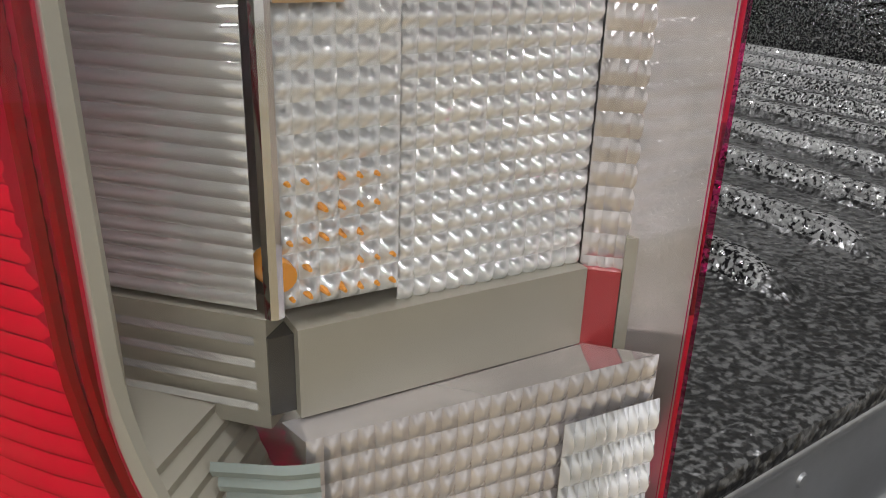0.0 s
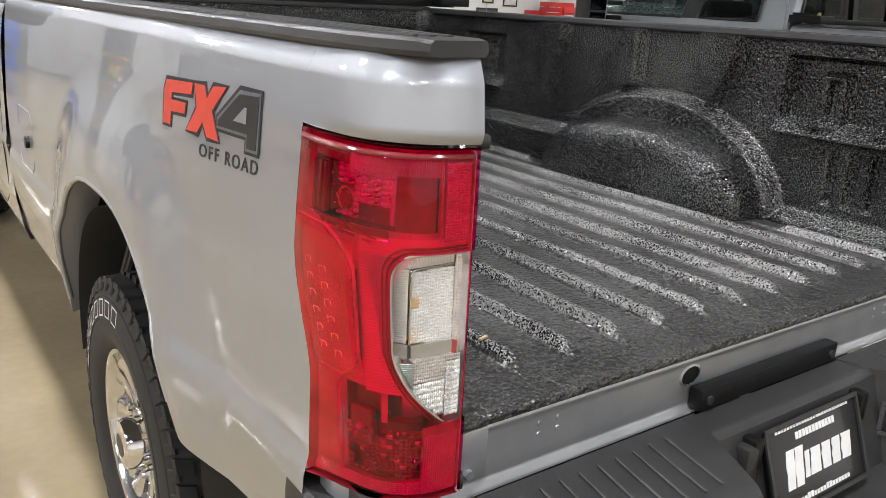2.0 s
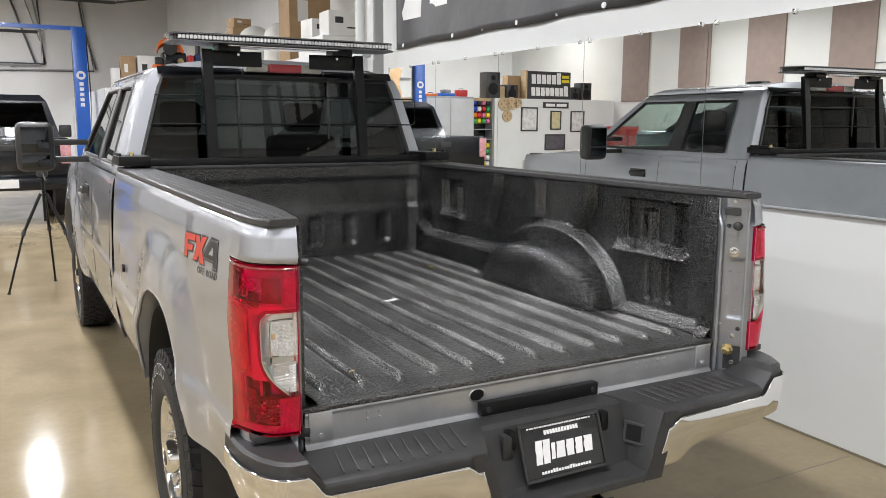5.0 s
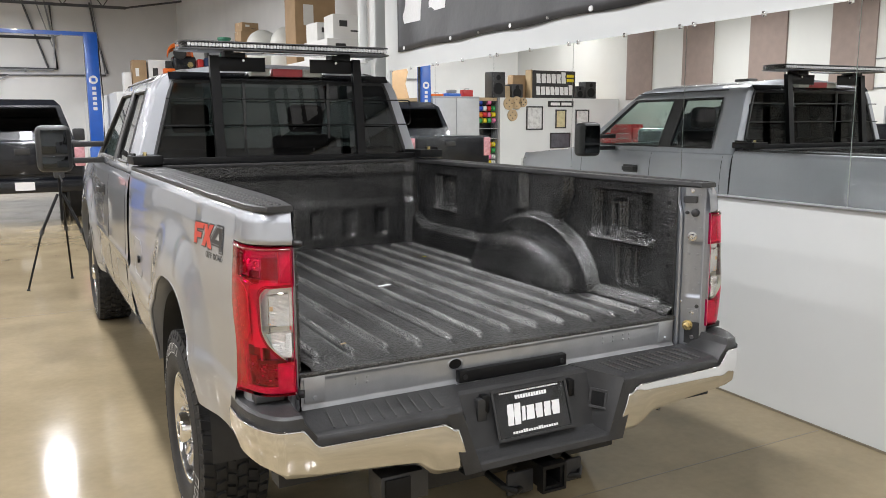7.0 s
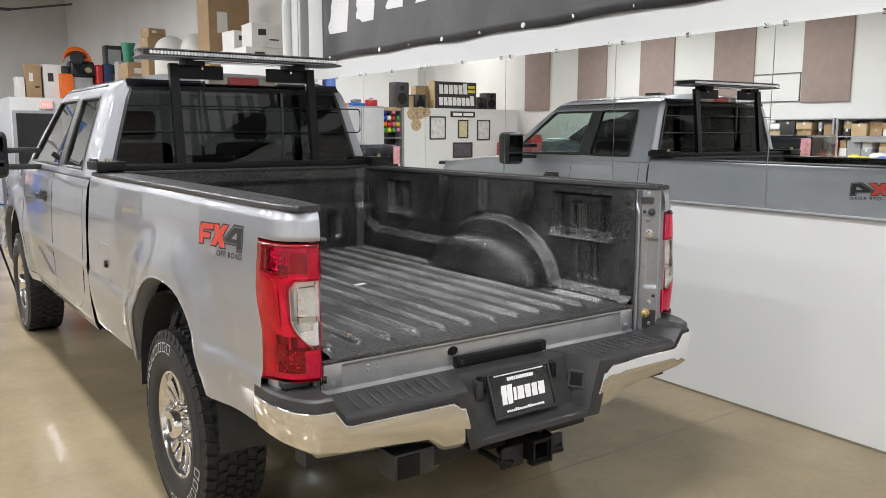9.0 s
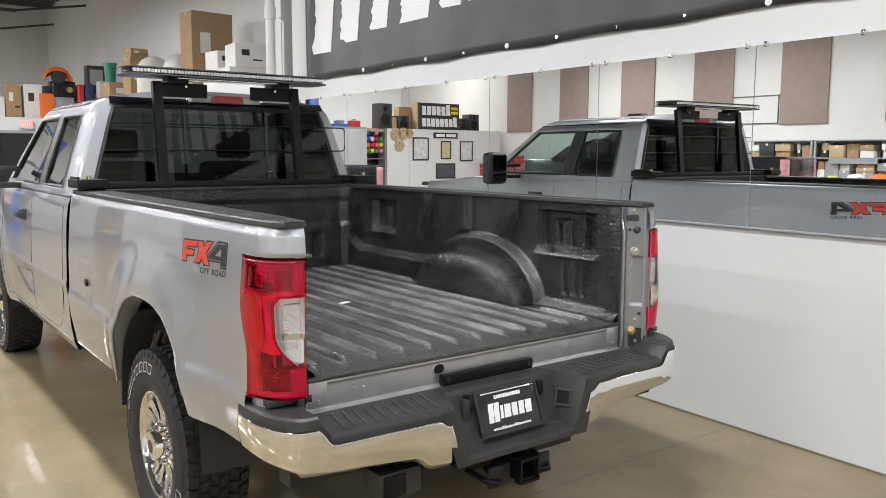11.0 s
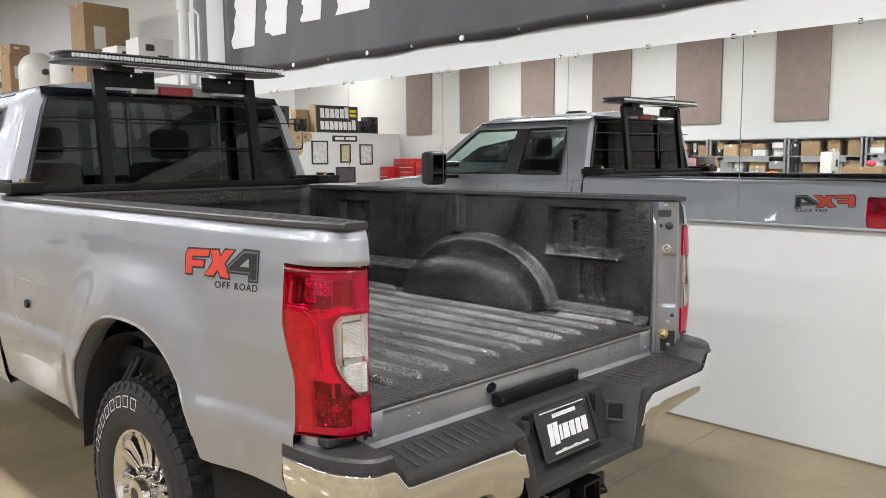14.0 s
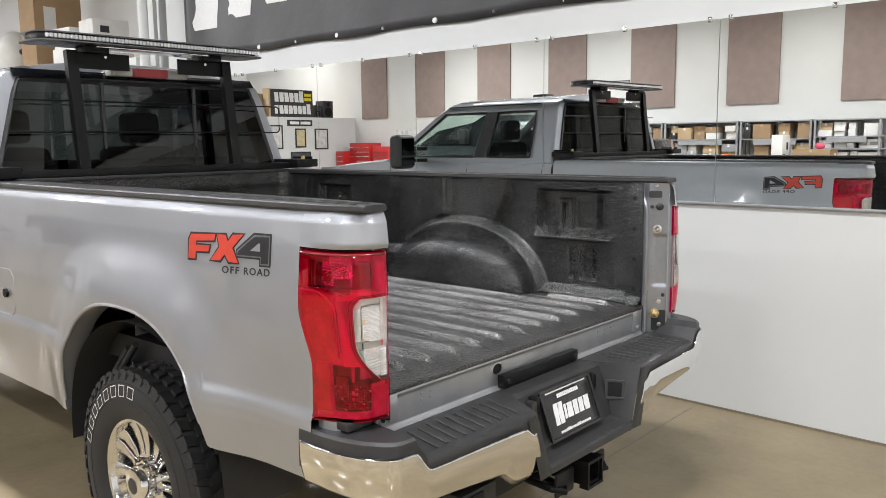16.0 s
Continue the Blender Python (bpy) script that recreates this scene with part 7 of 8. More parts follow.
part("bag_blue", boxm(0.03, 0.24, -0.12, 0.12, 0.0, 0.82, bevel=0.08, seg=3), mat("navy_cloth", (0.03, 0.05, 0.12), 0.8, 0, 0.2, 12.0, 0.4, 90.0), rd)

# office front: door, lit sign, dark window
ex = thing("exit_sign", "lit red and white exit sign over the door", "sign", at=(1.3, 16.94, 2.2))
part("sign_box", boxm(-0.13, 0.13, -0.02, 0.055, -0.02, 0.16, bevel=0.01), WHITECARD, ex)
part("sign_face", boxm(-0.115, 0.115, -0.024, -0.0205, 0.0, 0.14), glow_mat("lit_red_sign", (0.9, 0.2, 0.18), 1.2), ex, smooth=False)
for i in range(4):
    part("sign_print", boxm(-0.085 + i * 0.045, -0.06 + i * 0.045, -0.0265, -0.0245, 0.03, 0.11), WHITE, ex, smooth=False)
dr = thing("door_1", "dark glazed office door with a round white and black sticker", "door", at=(1.15, 16.97, 0), kind="structure")
part("door_frame", boxm(-0.52, 0.52, -0.02, 0.025, 0, 2.14), GREY, dr, smooth=False)
part("door_pane", boxm(-0.45, 0.45, -0.03, -0.0205, 0.1, 2.08), DARKPAINT, dr, smooth=False)
part("door_sticker", cyl(bmesh.new(), (0.12, -0.03, 1.55), (0.12, -0.034, 1.55), 0.13, seg=28), BLACK, dr)
part("sticker_mark", boxm(0.04, 0.2, -0.037, -0.0345, 1.5, 1.6), WHITE, dr, smooth=False)

# ---- lift, dark vehicle, tripod ahead of the truck ----
lift = thing("car_lift", "blue two-post car lift with top beam", "car lift")
for x, s in ((0.30, -1), (-3.30, 1)):
    p = part("lift_post", boxm(x - 0.15, x + 0.15, 18.86, 19.16, 0.02, 3.84, bevel=0.02), BLUE, lift)
    part("post_base", boxm(x - 0.26, x + 0.26, 18.74, 19.28, 0.0, 0.02), BLUE, p, smooth=False)
    part("post_channel", boxm(x + s * 0.152 - 0.003, x + s * 0.152 + 0.003, 18.94, 19.08, 0.3, 3.6), DARKPAINT, p, smooth=False)
    part("carriage", boxm(x - 0.19, x + 0.19, 18.78, 18.858, 0.5, 1.15, bevel=0.02), BLUE, p)
    part("lift_arm", boxm(min(x, x + s * 0.45), max(x, x + s * 0.45), 18.68, 18.777, 0.52, 0.62, bevel=0.01), DARKPAINT, p)
    for i in range(5):
        part("post_print", boxm(x - 0.045, x + 0.045, 18.852, 18.8595, 2.52 - i * 0.12, 2.6 - i * 0.12), WHITE, p, smooth=False)
    part("print_disc", cyl(bmesh.new(), (x, 18.86, 2.76), (x, 18.852, 2.76), 0.10, seg=24), WHITE, p)
    part("disc_mark", boxm(x - 0.045, x + 0.045, 18.846, 18.8515, 2.72, 2.80), BLUE, p, smooth=False)
    part("post_hose", tube(bmesh.new(), [(x - s * 0.16, 18.98, 3.7), (x - s * 0.2, 18.98, 2.4), (x - s * 0.165, 18.98, 1.2)], 0.014, 8), BLACK, p)
part("top_beam", boxm(-3.45, 0.45, 18.95, 19.10, 3.79, 3.88), BLUE, lift)
part("shutoff_bar", tube(bmesh.new(), [(-2.7, 18.9, 3.70), (-0.55, 18.9, 3.70)], 0.035, 10), BLACK, lift)
part("bar_hanger", tube(bmesh.new(), [(-0.56, 18.9, 3.70), (-0.30, 18.96, 3.80)], 0.012, 6), GREY, lift)

# air lines on the far end wall
air = thing("air_line", "grey air pipe with drop legs on the far wall", "pipe")
part("pipe_run", tube(bmesh.new(), [(-6.0, 25.9, 3.33), (-0.21, 25.9, 3.385), (-0.14, 25.9, 4.15), (-0.35, 25.9, 5.5)], 0.026, 8), GREY, air)
part("pipe_drop", tube(bmesh.new(), [(-1.9, 25.92, 1.6), (-1.77, 25.92, 3.05), (-1.45, 25.92, 3.215), (1.28, 25.92, 3.28), (0.99, 25.92, 5.6)], 0.024, 8), GREY, air)
part("pipe_riser", tube(bmesh.new(), [(-0.19, 25.88, 4.1), (-0.62, 25.88, 5.6)], 0.018, 8), GREY, air)
for x in (-4.5, -2.6, -1.0):
    part("pipe_clip", boxm(x - 0.03, x + 0.03, 25.87, 26.0, 3.31, 3.42), GREY, air, smooth=False)


def dark_pickup(x, y, turn, label, roof=0.0):
    """A plainer pickup seen from afar: rear end towards -y, wheels on the floor."""
    t = thing("dark_pickup", label, "truck", at=(x, y, 0))
    t.rotation_euler[2] = radians(turn)
    part("bed_box", boxm(-0.97, 0.97, 0, 2.0, 0.72, 1.42, bevel=0.06, seg=3), DARKPAINT, t)
    b = part("tailgate", boxm(-0.78, 0.78, -0.03, 0.03, 0.85, 1.4, bevel=0.03), DARKPAINT, t)
    part("gate_handle", boxm(-0.12, 0.12, -0.045, -0.028, 1.2, 1.3, bevel=0.008), BLACK, b)
    bm = bmesh.new()
    secs = [(1.36, 0.96, 1.98, 4.9), (1.6, 0.9, 2.05, 4.5), (2.08 - roof, 0.76, 2.25, 3.75), (2.2 - roof, 0.66, 2.5, 3.55)]
    rings = []
    for z, w, ya, yb in secs:
        rings.append([bm.verts.new(p) for p in ((-w, ya, z), (w, ya, z), (w, yb, z), (-w, yb, z))])
    for a, c in zip(rings, rings[1:]):
        for i in range(4):
            bm.faces.new((a[i], a[(i + 1) % 4], c[(i + 1) % 4], c[i]))
    bm.faces.new(rings[-1])
    part("cab", fix(bm), DARKPAINT, t, smooth=False)
    part("rear_glass", grid(bmesh.new(), lambda u, v: (-0.78 + 1.56 * u + (0.5 - u) * 0.2 * v, 2.035 + 0.17 * v, 1.58 + 0.46 * v), 2, 2), TINT, t)
    part("front_body", boxm(-0.98, 0.98, 2.0, 5.6, 0.62, 1.36, bevel=0.12, seg=3), DARKPAINT, t)
    for s in (-1, 1):
        part("tail_light", boxm(s * 0.9 - 0.085, s * 0.9 + 0.085, -0.02, 0.12, 0.98, 1.38, bevel=0.02), REDIN, t)
        part("side_mirror", boxm(s * 1.16 - 0.12, s * 1.16 + 0.12, 3.7, 3.85, 1.36, 1.62, bevel=0.04), BLACK, t)
        part("mirror_stalk", boxm(min(s * 0.85, s * 1.1), max(s * 0.85, s * 1.1), 3.74, 3.8, 1.42, 1.47), BLACK, t)
        for yy in (0.95, 4.55):
            w = part("wheel", cyl(bmesh.new(), (s * 0.72, yy, 0.41), (s * 0.98, yy, 0.41), 0.41, seg=36), RUBBER, t)
            part("rim", cyl(bmesh.new(), (s * 0.975, yy, 0.41), (s * 0.99, yy, 0.41), 0.23, 0.2, seg=24), ALLOY, w)
    bp = part("step_bumper", boxm(-0.98, 0.98, -0.24, -0.04, 0.55, 0.76, bevel=0.04), DARKPAINT, t)
    part("number_plate", boxm(-0.15, 0.15, -0.246, -0.2405, 0.6, 0.74), WHITE, bp, smooth=False)
    return t


dark_pickup(-1.40, 13.2, 0, "black pickup truck standing between blue lift posts")
across = dark_pickup(-7.55, 6.3, -18, "tall dark pickup truck parked across the hall", 0.34)
across.scale.z = 1.16

tri = thing("camera_tripod", "black camera tripod standing on the floor", "tripod", at=(-1.13, 6.98, 0))
for k, a in enumerate((200, 320, 80)):
    c, s2 = math.cos(radians(a)), math.sin(radians(a))
    L = part("tripod_leg", tube(bmesh.new(), [(0.03 * c, 0.03 * s2, 0.98), (0.22 * c, 0.22 * s2, 0.6)], 0.016, 8), BLACKMETAL, tri)
    part("leg_tip", tube(bmesh.new(), [(0.22 * c, 0.22 * s2, 0.6), (0.40 * c, 0.40 * s2, 0.012)], 0.011, 8), BLACKMETAL, L)
    part("leg_foot", cyl(bmesh.new(), (0.40 * c, 0.40 * s2, 0.0), (0.40 * c, 0.40 * s2, 0.02), 0.018, seg=10), BLACK, L)
    part("leg_clamp", cyl(bmesh.new(), (0.212 * c, 0.212 * s2, 0.62), (0.228 * c, 0.228 * s2, 0.57), 0.022, seg=10), BLACK, L)
part("centre_column", tube(bmesh.new(), [(0, 0, 0.7), (0, 0, 1.18)], 0.015, 10), BLACKMETAL, tri)
part("tripod_head", boxm(-0.05, 0.05, -0.05, 0.05, 1.15, 1.25, bevel=0.015), BLACK, tri)
part("tripod_handle", tube(bmesh.new(), [(0.0, -0.03, 1.2), (0.02, -0.2, 1.12)], 0.01, 8), BLACK, tri)

# conduit loops and hoses on the far wall
for k, pts in enumerate(([(-3.0, 25.95, 3.18), (1.3, 25.95, 3.26)], [(-0.95, 25.95, 5.4), (-0.35, 25.95, 3.42), (-0.1, 25.95, 3.42), (-0.2, 25.95, 5.4)], [(-3, 25.95, 3.42), (-0.1, 25.95, 3.42)], [(0.95, 25.95, 5.5), (1.05, 25.95, 4.6), (1.35, 25.95, 3.3)])):
    tagged(link("wall_conduit", tube(bmesh.new(), pts, 0.03, 8), TRUSS), "thin grey conduit run on the far wall", "conduit", "conduits")

# ---- across the hall: seen in the mirrors ----
near_side = set(scene.objects)
for i in range(9):
    y1 = 18.6 - i * 2.51
    tagged(link("acoustic_panel", boxm(WALL_L + 0.002, WALL_L + 0.052, y1 - 1.2, y1, 2.42, 4.95, bevel=0.008), BROWNPANEL), "tall taupe fabric wall panel", "panel", "wall panels")
fr = thing("wall_frame", "thin black empty frame on the white wall", "frame", at=(WALL_L, 9.3, 2.45))
for a0, a1, b0, b1 in ((-0.7, 0.7, 0.68, 0.7), (-0.7, 0.7, 0, 0.02), (-0.7, -0.68, 0.02, 0.68), (0.68, 0.7, 0.02, 0.68)):
    part("frame_bar", boxm(0.001, 0.03, a0, a1, b0, b1), TRUSS, fr, smooth=False)


def shelf_unit(y0, y1, seed):
    r = random.Random(seed)
    t = thing("storage_shelf", "metal shelving unit filled with cartons", "shelf", "shelving", (WALL_L + 0.02, y0, 0))
    L = y1 - y0
    for yy in (0.0, L - 0.04):
        for xx in (0.0, 0.5):
            part("upright", boxm(xx, xx + 0.04, yy, yy + 0.04, 0, 2.03), GREY, t, smooth=False)
    levels = (0.1, 0.62, 1.12, 1.38, 1.64, 2.0) if seed % 2 else (0.1, 0.7, 1.15, 1.6, 2.0)
    for z in levels:
        part("shelf_board", boxm(0.0, 0.54, 0.0, L, z, z + 0.025), GREY, t, smooth=False)
    kinds = ((CARD, "brown carton on a metal shelf"), (CARD, "brown carton on a metal shelf"), (WHITECARD, "white carton on a metal shelf"), (GREY, "grey parts bin on a metal shelf"), (WOOD, "tan carton on a metal shelf"), (BLACK, "black parts case on a metal shelf"))
    for z, z2 in zip(levels, levels[1:]):
        yy = 0.05
        while yy < L - 0.16:
            w = min(r.uniform(0.13, 0.44), L - 0.05 - yy)
            base, full = z + 0.0255, z2 - z - 0.04
            layers = r.choice((1, 1, 2, 2, 3))
            for q in range(layers):
                h = full * r.uniform(0.72, 0.98) / layers
                m1, lab = (WHITECARD, "white file carton on a metal shelf") if seed % 2 and r.random() < 0.8 else r.choice(kinds)
                carton("shelf_carton", WALL_L + 0.3 + r.uniform(-0.05, 0.03), y0 + yy + w / 2, base, r.uniform(0.3, 0.42), w - r.uniform(0.01, 0.05), h, m1, r.uniform(-3, 3), lab, "shelf cartons", 2 if seed % 2 else 0)
                base += h + 0.001
            yy += w + r.choice((0.0, 0.01, 0.05, 0.14))
    part("shelf_banner", boxm(0.53, 0.545, L * 0.2, L * 0.8, levels[-2] - 0.11, levels[-2] - 0.005), BLACK if seed == 2 else GREY, t, smooth=False)


for k, (a, b2) in enumerate(((7.4, 9.2), (5.55, 7.35), (3.95, 5.5), (2.6, 3.9))):
    shelf_unit(a, b2, [2, 4, 6, 3][k])

bench = thing("work_bench", "long wooden work bench before the shelves", "bench", at=(-10.6, 5.4, 0))
part("bench_top", boxm(-0.4, 0.4, -2.9, 2.6, 1.02, 1.08, bevel=0.008), WOOD, bench)
for xx in (-0.36, 0.3):
    for yy in (-2.85, -0.1, 2.5):
        part("bench_leg", boxm(xx, xx + 0.07, yy, yy + 0.07, 0, 1.02), GREY, bench, smooth=False)


def bag(x, y, z, material, label, r=0.2):
    t = thing("soft_bag", label, "bag", at=(x, y, z))
    bm = bmesh.new()
    bmesh.ops.create_icosphere(bm, subdivisions=3, radius=r)
    for v in bm.verts:
        v.co = Vector((v.co.x * 0.9, v.co.y * 1.2, max(-0.14, v.co.z * 0.75))) * (1 + 0.18 * noise.noise(v.co * 9 + Vector((x, y, z))))
    lo = min(v.co.z for v in bm.verts)
    for v in bm.verts:
        v.co.z -= lo
    part("bag_body", bm, material, t)
    return t


bag(-10.6, 6.45, 1.08, YELLOW, "crumpled yellow bag on the bench", 0.11)
bag(-10.5, 6.2, 1.08, YELLOW, "small yellow bag on the bench", 0.09)
bag(-10.6, 5.95, 1.08, POLY, "crumpled pale bag on the bench", 0.15)
bag(-10.45, 5.8, 1.08, BLUE, "small blue bag on the bench", 0.1)
bag(-10.6, 5.5, 1.08, ORANGE, "crumpled orange bag on the bench", 0.15)
bag(-10.5, 5.25, 1.08, ORANGE, "small orange bag on the bench", 0.11)
carton("bench_carton", -10.6, 4.3, 1.08, 0.3, 0.24, 0.62, WHITECARD, 10, "tall white carton on the bench")
carton("bench_carton", -10.55, 3.6, 1.08, 0.5, 0.75, 0.32, CARD, 0, "wide brown carton on the bench")
bag(-10.55, 3.5, 1.402, mat("pink_cloth", (0.6, 0.08, 0.14), 0.7, 0, 0.2, 12.0, 0.4, 60.0), "crumpled pink cloth on a carton", 0.08)

# partition with pictures, facing down the hall
PY = 19.0
wall("wall_partition", WALL_L, -7.3, PY, PY + 0.15, 0, 2.46, WALLPAINT, "white partition wall hung with pictures")
tagged(link("partition_roof", boxm(WALL_L, -4.9, PY + 0.15, PY + 2.6, 2.36, 2.46), WOOD, smooth=False), "plywood roof behind the partition", "deck", kind="structure")
wall("wall_partition_back", WALL_L, -4.9, PY + 2.6, PY + 2.75, 0, 2.46, WALLPAINT, "white rear partition wall")
sg = thing("shop_sign", "tilted black sign with white and yellow lettering marks", "sign", at=(-9.4, PY + 0.1, 2.462))
part("sign_board", boxm(-0.84, 0.84, 0.0, 0.06, 0, 0.86), BLACK, sg, smooth=False)
part("sign_edge", boxm(0.84, 0.9, -0.002, 0.3, 0, 0.88), WOOD, sg, smooth=False)
rs = random.Random(5)


def sign_place(a, b2, d):
    return Vector((a, -0.001 - d, b2))


for x0, x1, z0, z1, n in ((-0.45, 0.72, 0.47, 0.76, 6), (-0.74, 0.72, 0.1, 0.36, 8)):
    w = (x1 - x0) / n
    for i in range(n):
        bm = bmesh.new()
        rough_bar(bm, sign_place, x0 + i * w, x0 + i * w + w * 0.72, z0, z1 + (0.06 if i == 0 else 0), 0.06, 0.004, rs)
        part("sign_stroke", fix(bm), WHITE, sg, smooth=False)
for i in range(2):
    part("yellow_print", boxm(-0.78, -0.5, -0.005, -0.001, 0.52 + i * 0.14, 0.61 + i * 0.14), YELLOW, sg, smooth=False)
sub_sign = thing("small_sign", "narrow black sign with white print", "sign", at=(-9.6, PY - 0.022, 2.18))
part("sign_plate", boxm(-0.5, 0.5, 0, 0.02, 0, 0.19), BLACK, sub_sign, smooth=False)
for i in range(2):
    part("sign_print", boxm(-0.42 + i * 0.46, -0.02 + i * 0.42, -0.003, 0.0, 0.05, 0.14), WHITE, sub_sign, smooth=False)


def speaker(x, w, h, y=PY + 0.3):
    t = thing("loudspeaker", "black loudspeaker box on the partition", "speaker", "loudspeakers", (x, y, 2.461))
    part("cabinet", boxm(-w / 2, w / 2, -0.2, 0.2, 0, h, bevel=0.015), BLACK, t)
    part("cone", cyl(bmesh.new(), (0, -0.2, h * 0.35), (0, -0.206, h * 0.35), w * 0.36, seg=24), BLACKMETAL, t)
    part("tweeter", cyl(bmesh.new(), (0, -0.2, h * 0.78), (0, -0.206, h * 0.78), w * 0.16, seg=20), BLACKMETAL, t)


speaker(-7.3, 0.5, 0.78)
speaker(-8.0, 0.42, 0.42)
speaker(-10.9, 0.42, 0.55)
speaker(-10.45, 0.3, 0.4)
carton("deck_carton", -7.72, PY + 0.35, 2.461, 0.3, 0.3, 0.36, WOOD, 0, "pale wooden box on the partition", "", 0)
carton("deck_carton", -8.3, PY + 0.6, 2.461, 0.5, 0.3, 0.72, CARD, 0, "brown carton behind the sign", "", 0)

PICDARK = mat("dark_photo_print", (0.05, 0.05, 0.06), 0.3, 0, 0.9, 6.0, fine=0.8)
PICLIGHT = mat("pale_photo_print", (0.36, 0.36, 0.355), 0.3, 0, 0.9, 7.0, fine=0.8)
PICGREEN = mat("coloured_print", (0.38, 0.34, 0.2), 0.3, 0, 0.6, 8.0, fine=0.8)
for x0, x1, z0, z1, pm, lab in ((-8.9, -8.27, 1.46, 2.2, PICLIGHT, "framed grey photograph"), (-9.82, -9.4, 1.5, 2.1, PICGREEN, "colourful poster print"), (-10.75, -10.2, 1.43, 2.1, PICLIGHT, "framed pale photograph"), (-10.0, -9.2, 0.86, 1.36, PICDARK, "framed dark photograph of a machine")):
    t = thing("wall_picture", lab + " on the white partition", "picture", "pictures", ((x0 + x1) / 2, PY - 0.002, z0))
    w, h = (x1 - x0) / 2, z1 - z0
    for a0, a1, b0, b1 in ((-w, w, h - 0.04, h), (-w, w, 0, 0.04), (-w, -w + 0.04, 0.04, h - 0.04), (w - 0.04, w, 0.04, h - 0.04)):
        part("frame_bar", boxm(a0, a1, -0.03, 0, b0, b1), BLACK, t, smooth=False)
    part("print_sheet", boxm(-w + 0.04, w - 0.04, -0.012, -0.004, 0.04, h - 0.04), pm, t, smooth=False)
for x, z, r in ((-7.62, 2.28, 0.2), (-7.9, 2.3, 0.2), (-8.14, 2.32, 0.15), (-7.75, 1.92, 0.18)):
    t = thing("wooden_disc", "round plywood reel flange hung on the wall", "disc", "reel flanges", (x, PY - 0.004, z))
    part("disc_face", cyl(bmesh.new(), (0, 0, 0), (0, -0.03, 0), r, seg=32), WOOD, t)
    for k in range(4):
        part("disc_hole", cyl(bmesh.new(), (r * 0.5 * math.cos(k * 1.57), -0.0305, r * 0.5 * math.sin(k * 1.57)), (r * 0.5 * math.cos(k * 1.57), -0.032, r * 0.5 * math.sin(k * 1.57)), 0.02, seg=10), BLACK, t)

# wire spool rack in the gap
rk = thing("spool_rack", "open rack of coloured wire spools", "rack", at=(-6.95, PY + 0.3, 0))
for x in (-0.35, 0.35):
    part("rack_side", boxm(x - 0.02, x + 0.02, -0.2, 0.2, 0, 2.45), GREY, rk, smooth=False)
part("rack_back", boxm(-0.35, 0.35, 0.2, 0.22, 0, 2.45), DARKPAINT, rk, smooth=False)
SP = [mat("spool_" + n, c, 0.45, 0, 0.15, 20.0, 0.3, 120.0) for n, c in (("red", (0.6, 0.03, 0.04)), ("yellow", (0.75, 0.6, 0.03)), ("blue", (0.03, 0.08, 0.5)), ("pink", (0.75, 0.2, 0.4)), ("green", (0.05, 0.35, 0.1)), ("orange", (0.8, 0.25, 0.03)), ("white", (0.75, 0.75, 0.72)), ("black", (0.03, 0.03, 0.03)))]
rq = random.Random(11)
for z in (2.32, 2.13, 1.94, 1.76, 1.02, 0.83, 0.64, 0.45):
    part("rack_rod", tube(bmesh.new(), [(-0.35, -0.05, z), (0.35, -0.05, z)], 0.01, 8), GREY, rk)
    for k in range(4):
        x, w = -0.24 + k * 0.16, rq.uniform(0.045, 0.07)
        part("wire_spool", fix(revolve(bmesh.new(), [(0.0, -w), (0.085, -w), (0.085, 0.008 - w), (0.07, 0.008 - w), (0.07, w - 0.008), (0.085, w - 0.008), (0.085, w), (0.0, w)], 24, Matrix.Translation((x, -0.05, z)))), rq.choice(SP), rk)
for z in (0.1, 1.2, 1.5):
    part("rack_tray", boxm(-0.35, 0.35, -0.2, 0.2, z, z + 0.02), GREY, rk, smooth=False)
cb = thing("steel_cabinet", "tall pale grey steel cabinet", "cabinet", at=(-5.75, PY + 0.35, 0))
part("cabinet_body", boxm(-0.8, 0.8, -0.35, 0.35, 0, 2.48, bevel=0.01), GREY, cb)
for x in (-0.4, 0.4):
    d = part("cabinet_door", boxm(x - 0.39, x + 0.39, -0.37, -0.352, 0.08, 2.42, bevel=0.004), mat("pale_grey_enamel", (0.5, 0.51, 0.52), 0.45, 0.1, 0.08, 4.0, fine=0.1), cb)
    part("cabinet_handle", boxm(x - 0.02, x + 0.02, -0.39, -0.37, 1.1, 1.3, bevel=0.005), CHROME, d)
for x, w, d, h, c, lab in ((-6.25, 0.34, 0.22, 0.20, REDENAMEL, "small red metal toolbox on the cabinet"), (-5.72, 0.5, 0.3, 0.09, BLUE, "flat blue plastic case on the cabinet"), (-5.2, 0.36, 0.3, 0.07, ORANGE, "flat orange tray on the cabinet")):
    t = thing("tool_case", lab, "case", "cases on the cabinet", (x, PY + 0.25, 2.482))
    part("case_body", boxm(-w / 2, w / 2, -d / 2, d / 2, 0, h, bevel=0.02), c, t)
    part("case_handle", tube(bmesh.new(), [(-w * 0.2, 0, h), (-w * 0.2, 0, h + 0.035), (w * 0.2, 0, h + 0.035), (w * 0.2, 0, h)], 0.009, 8), BLACK, t)
coil = thing("cable_coil", "grey cable coil with clamps on the cabinet", "cable", at=(-5.72, PY + 0.25, 2.5725))
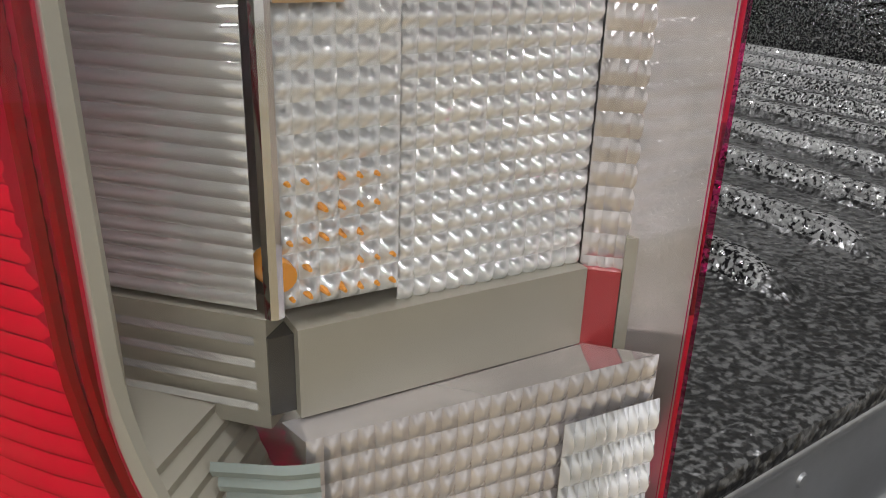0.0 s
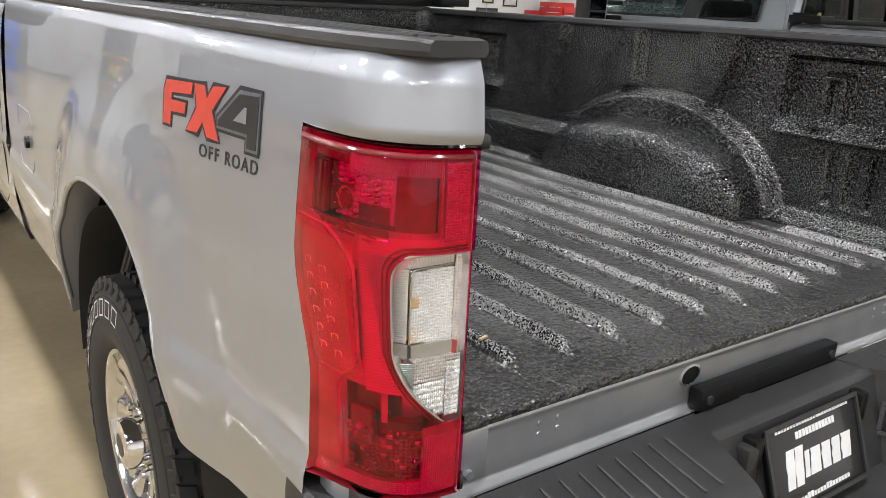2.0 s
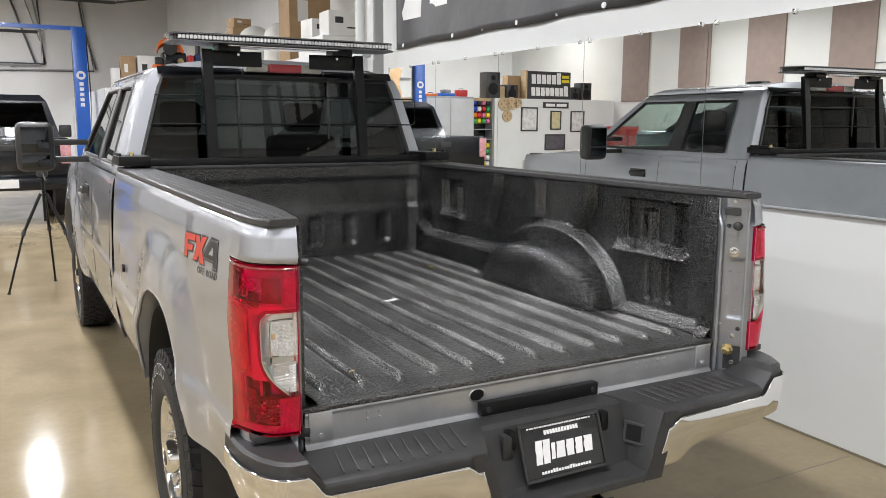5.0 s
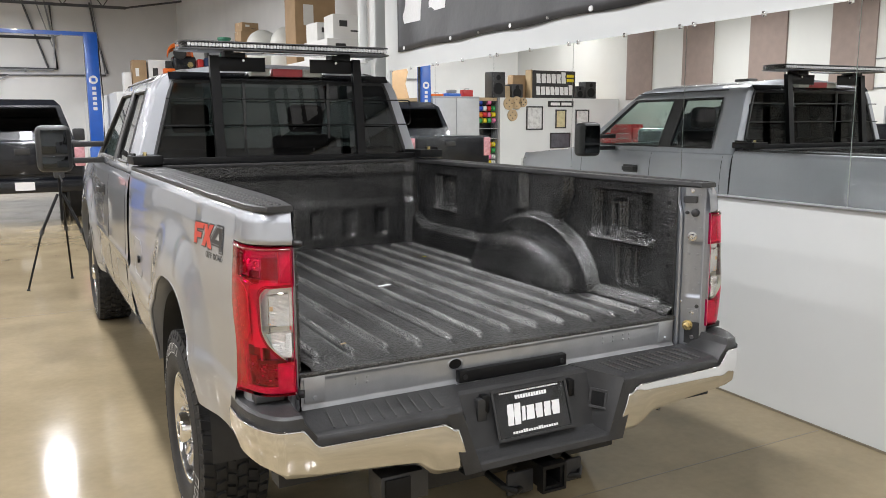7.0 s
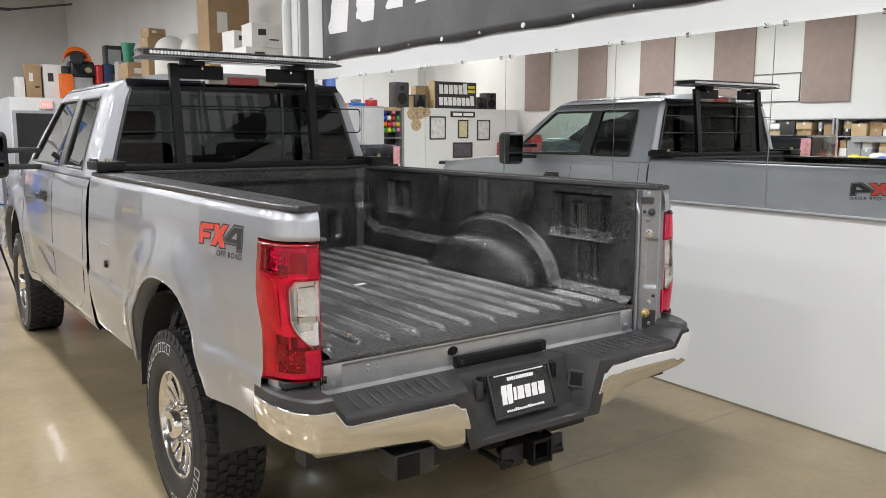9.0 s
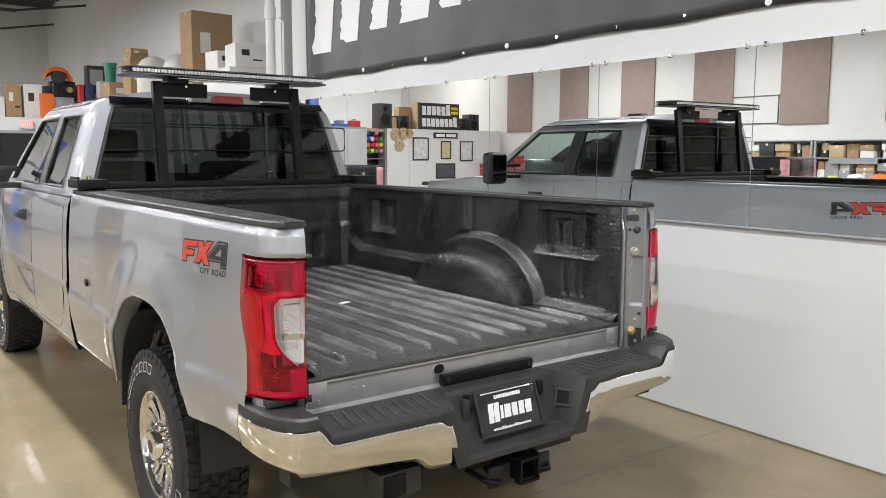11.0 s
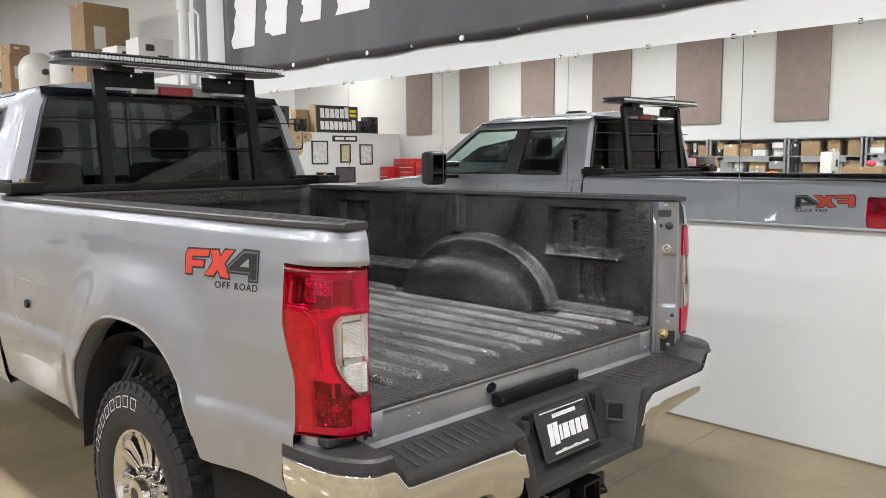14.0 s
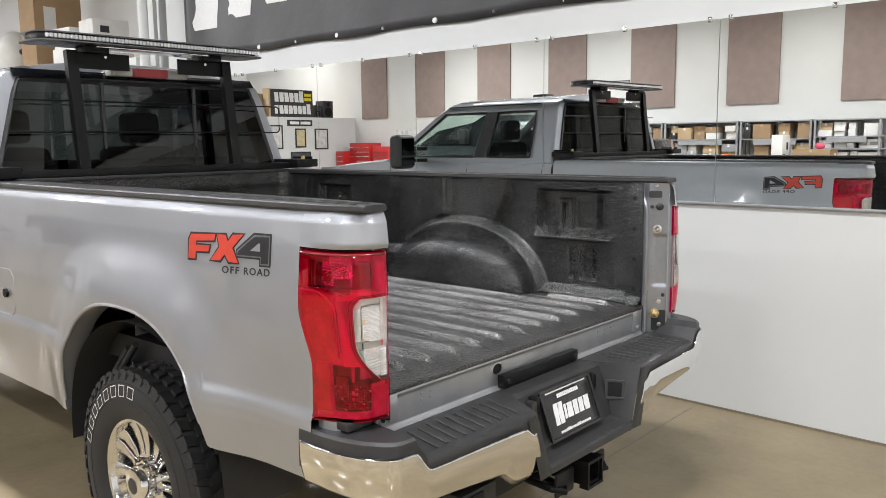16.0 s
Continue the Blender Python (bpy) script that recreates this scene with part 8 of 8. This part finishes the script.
part("coil_turns", tube(bmesh.new(), [((0.16 + 0.012 * math.sin(k * 0.7)) * math.cos(k * 0.5), (0.1 + 0.01 * math.cos(k)) * math.sin(k * 0.5), 0.018 + 0.0016 * k) for k in range(50)], 0.016, 6), GREY, coil)
cd = thing("cardboard_cutout", "tall cut cardboard sheet leaning on the wall", "cardboard", at=(-5.3, 22.0, 2.465))
bm = bmesh.new()
prism(bm, [(-0.35, 0.0), (0.35, 0.0), (0.35, 1.3), (-0.1, 1.3), (-0.3, 0.9), (-0.2, 0.5)], lambda a, b2, d: Vector((a, d, b2)), 0.02)
part("cardboard_sheet", fix(bm), CARD, cd, smooth=False)
tagged(link("cutout_ledge", boxm(-6.2, -4.9, PY + 2.75, 22.4, 2.36, 2.46), WOOD, smooth=False), "plywood ledge behind the cabinet", "deck", kind="structure")
wall("wall_ledge", -6.2, -4.9, 22.4, 22.5, 0, 2.46, WALLPAINT, "white stub wall under the ledge")


def tool_chest(x, y, w, h, label):
    t = thing("tool_chest", label, "tool chest", "tool chests", (x, y, 0))
    part("chest_body", boxm(-0.25, 0.25, -w / 2, w / 2, 0.12, h, bevel=0.01), REDENAMEL, t)
    n = int((h - 0.2) / 0.15)
    for i in range(n):
        d = part("drawer", boxm(0.25, 0.262, -w / 2 + 0.03, w / 2 - 0.03, 0.16 + i * 0.15, 0.29 + i * 0.15, bevel=0.003), REDENAMEL, t)
        part("drawer_pull", boxm(0.262, 0.275, -w / 2 + 0.05, w / 2 - 0.05, 0.265 + i * 0.15, 0.28 + i * 0.15), CHROME, d, smooth=False)
    for xx in (-0.2, 0.2):
        for yy in (-w / 2 + 0.06, w / 2 - 0.06):
            part("castor", cyl(bmesh.new(), (xx - 0.02, yy, 0.06), (xx + 0.02, yy, 0.06), 0.06, seg=16), RUBBER, t)


tool_chest(-11.6, 18.1, 1.0, 1.62, "tall red steel tool chest against the wall")
tool_chest(-11.6, 17.15, 0.7, 1.5, "red steel tool chest against the wall")
tool_chest(-11.3, 18.75, 0.4, 1.35, "low red steel tool chest against the wall")
ps = thing("wall_poster", "wide pinned sheet with printed pictures", "poster", at=(WALL_L + 0.002, 16.2, 1.45))
part("poster_sheet", boxm(0, 0.01, -0.9, 0.9, 0, 0.58), PICLIGHT, ps, smooth=False)
st = thing("shop_stool", "round black padded shop stool", "stool", at=(-8.35, PY - 0.8, 0))
part("stool_seat", cyl(bmesh.new(), (0, 0, 0.7), (0, 0, 0.8), 0.24, 0.22, seg=28), BLACK, st)
part("stool_stem", cyl(bmesh.new(), (0, 0, 0.05), (0, 0, 0.7), 0.03, seg=12), CHROME, st)
part("stool_base", cyl(bmesh.new(), (0, 0, 0.0), (0, 0, 0.05), 0.24, 0.1, seg=24), CHROME, st)

# the far side of the hall is built square and stands turned a little, like the mirrored wall
SQUARE = Matrix.Translation((4.572, 0, 0)) @ Matrix.Scale(-1, 4, (1, 0, 0))
GLASS = Matrix.Translation((2.304, 0, 0)) @ Matrix.Rotation(radians(-1.75), 4, "Z")
FAR_SIDE = GLASS @ Matrix.Scale(-1, 4, (1, 0, 0)) @ GLASS.inverted() @ SQUARE
for o in [far_wall] + [o for o in scene.objects if o not in near_side and o.parent is None]:
    o.matrix_basis = FAR_SIDE @ o.matrix_basis

# litter in the bed
for x, y, m1, nm in ((-0.03, 1.05, WHITE, "white scrap of paper on the bed floor"), (0.52, 1.72, YELLOW, "thin yellow scrap on the bed floor"), (-0.57, 0.19, WOOD, "short straw on the bed floor")):
    bm = bmesh.new()
    L = 0.034 if m1 is WHITE else 0.011
    box(bm, -L, L, -0.012 if m1 is WHITE else -0.003, 0.012 if m1 is WHITE else 0.003, 0.0, 0.004, bevel=0.001)
    o = tagged(link("scrap", bm, m1), nm, "scrap")
    o.location = (x, y, max(floor_z(x + dx, y) for dx in (-0.05, -0.02, 0, 0.02, 0.05)) + 0.0006)
    o.rotation_euler[2] = 0.3
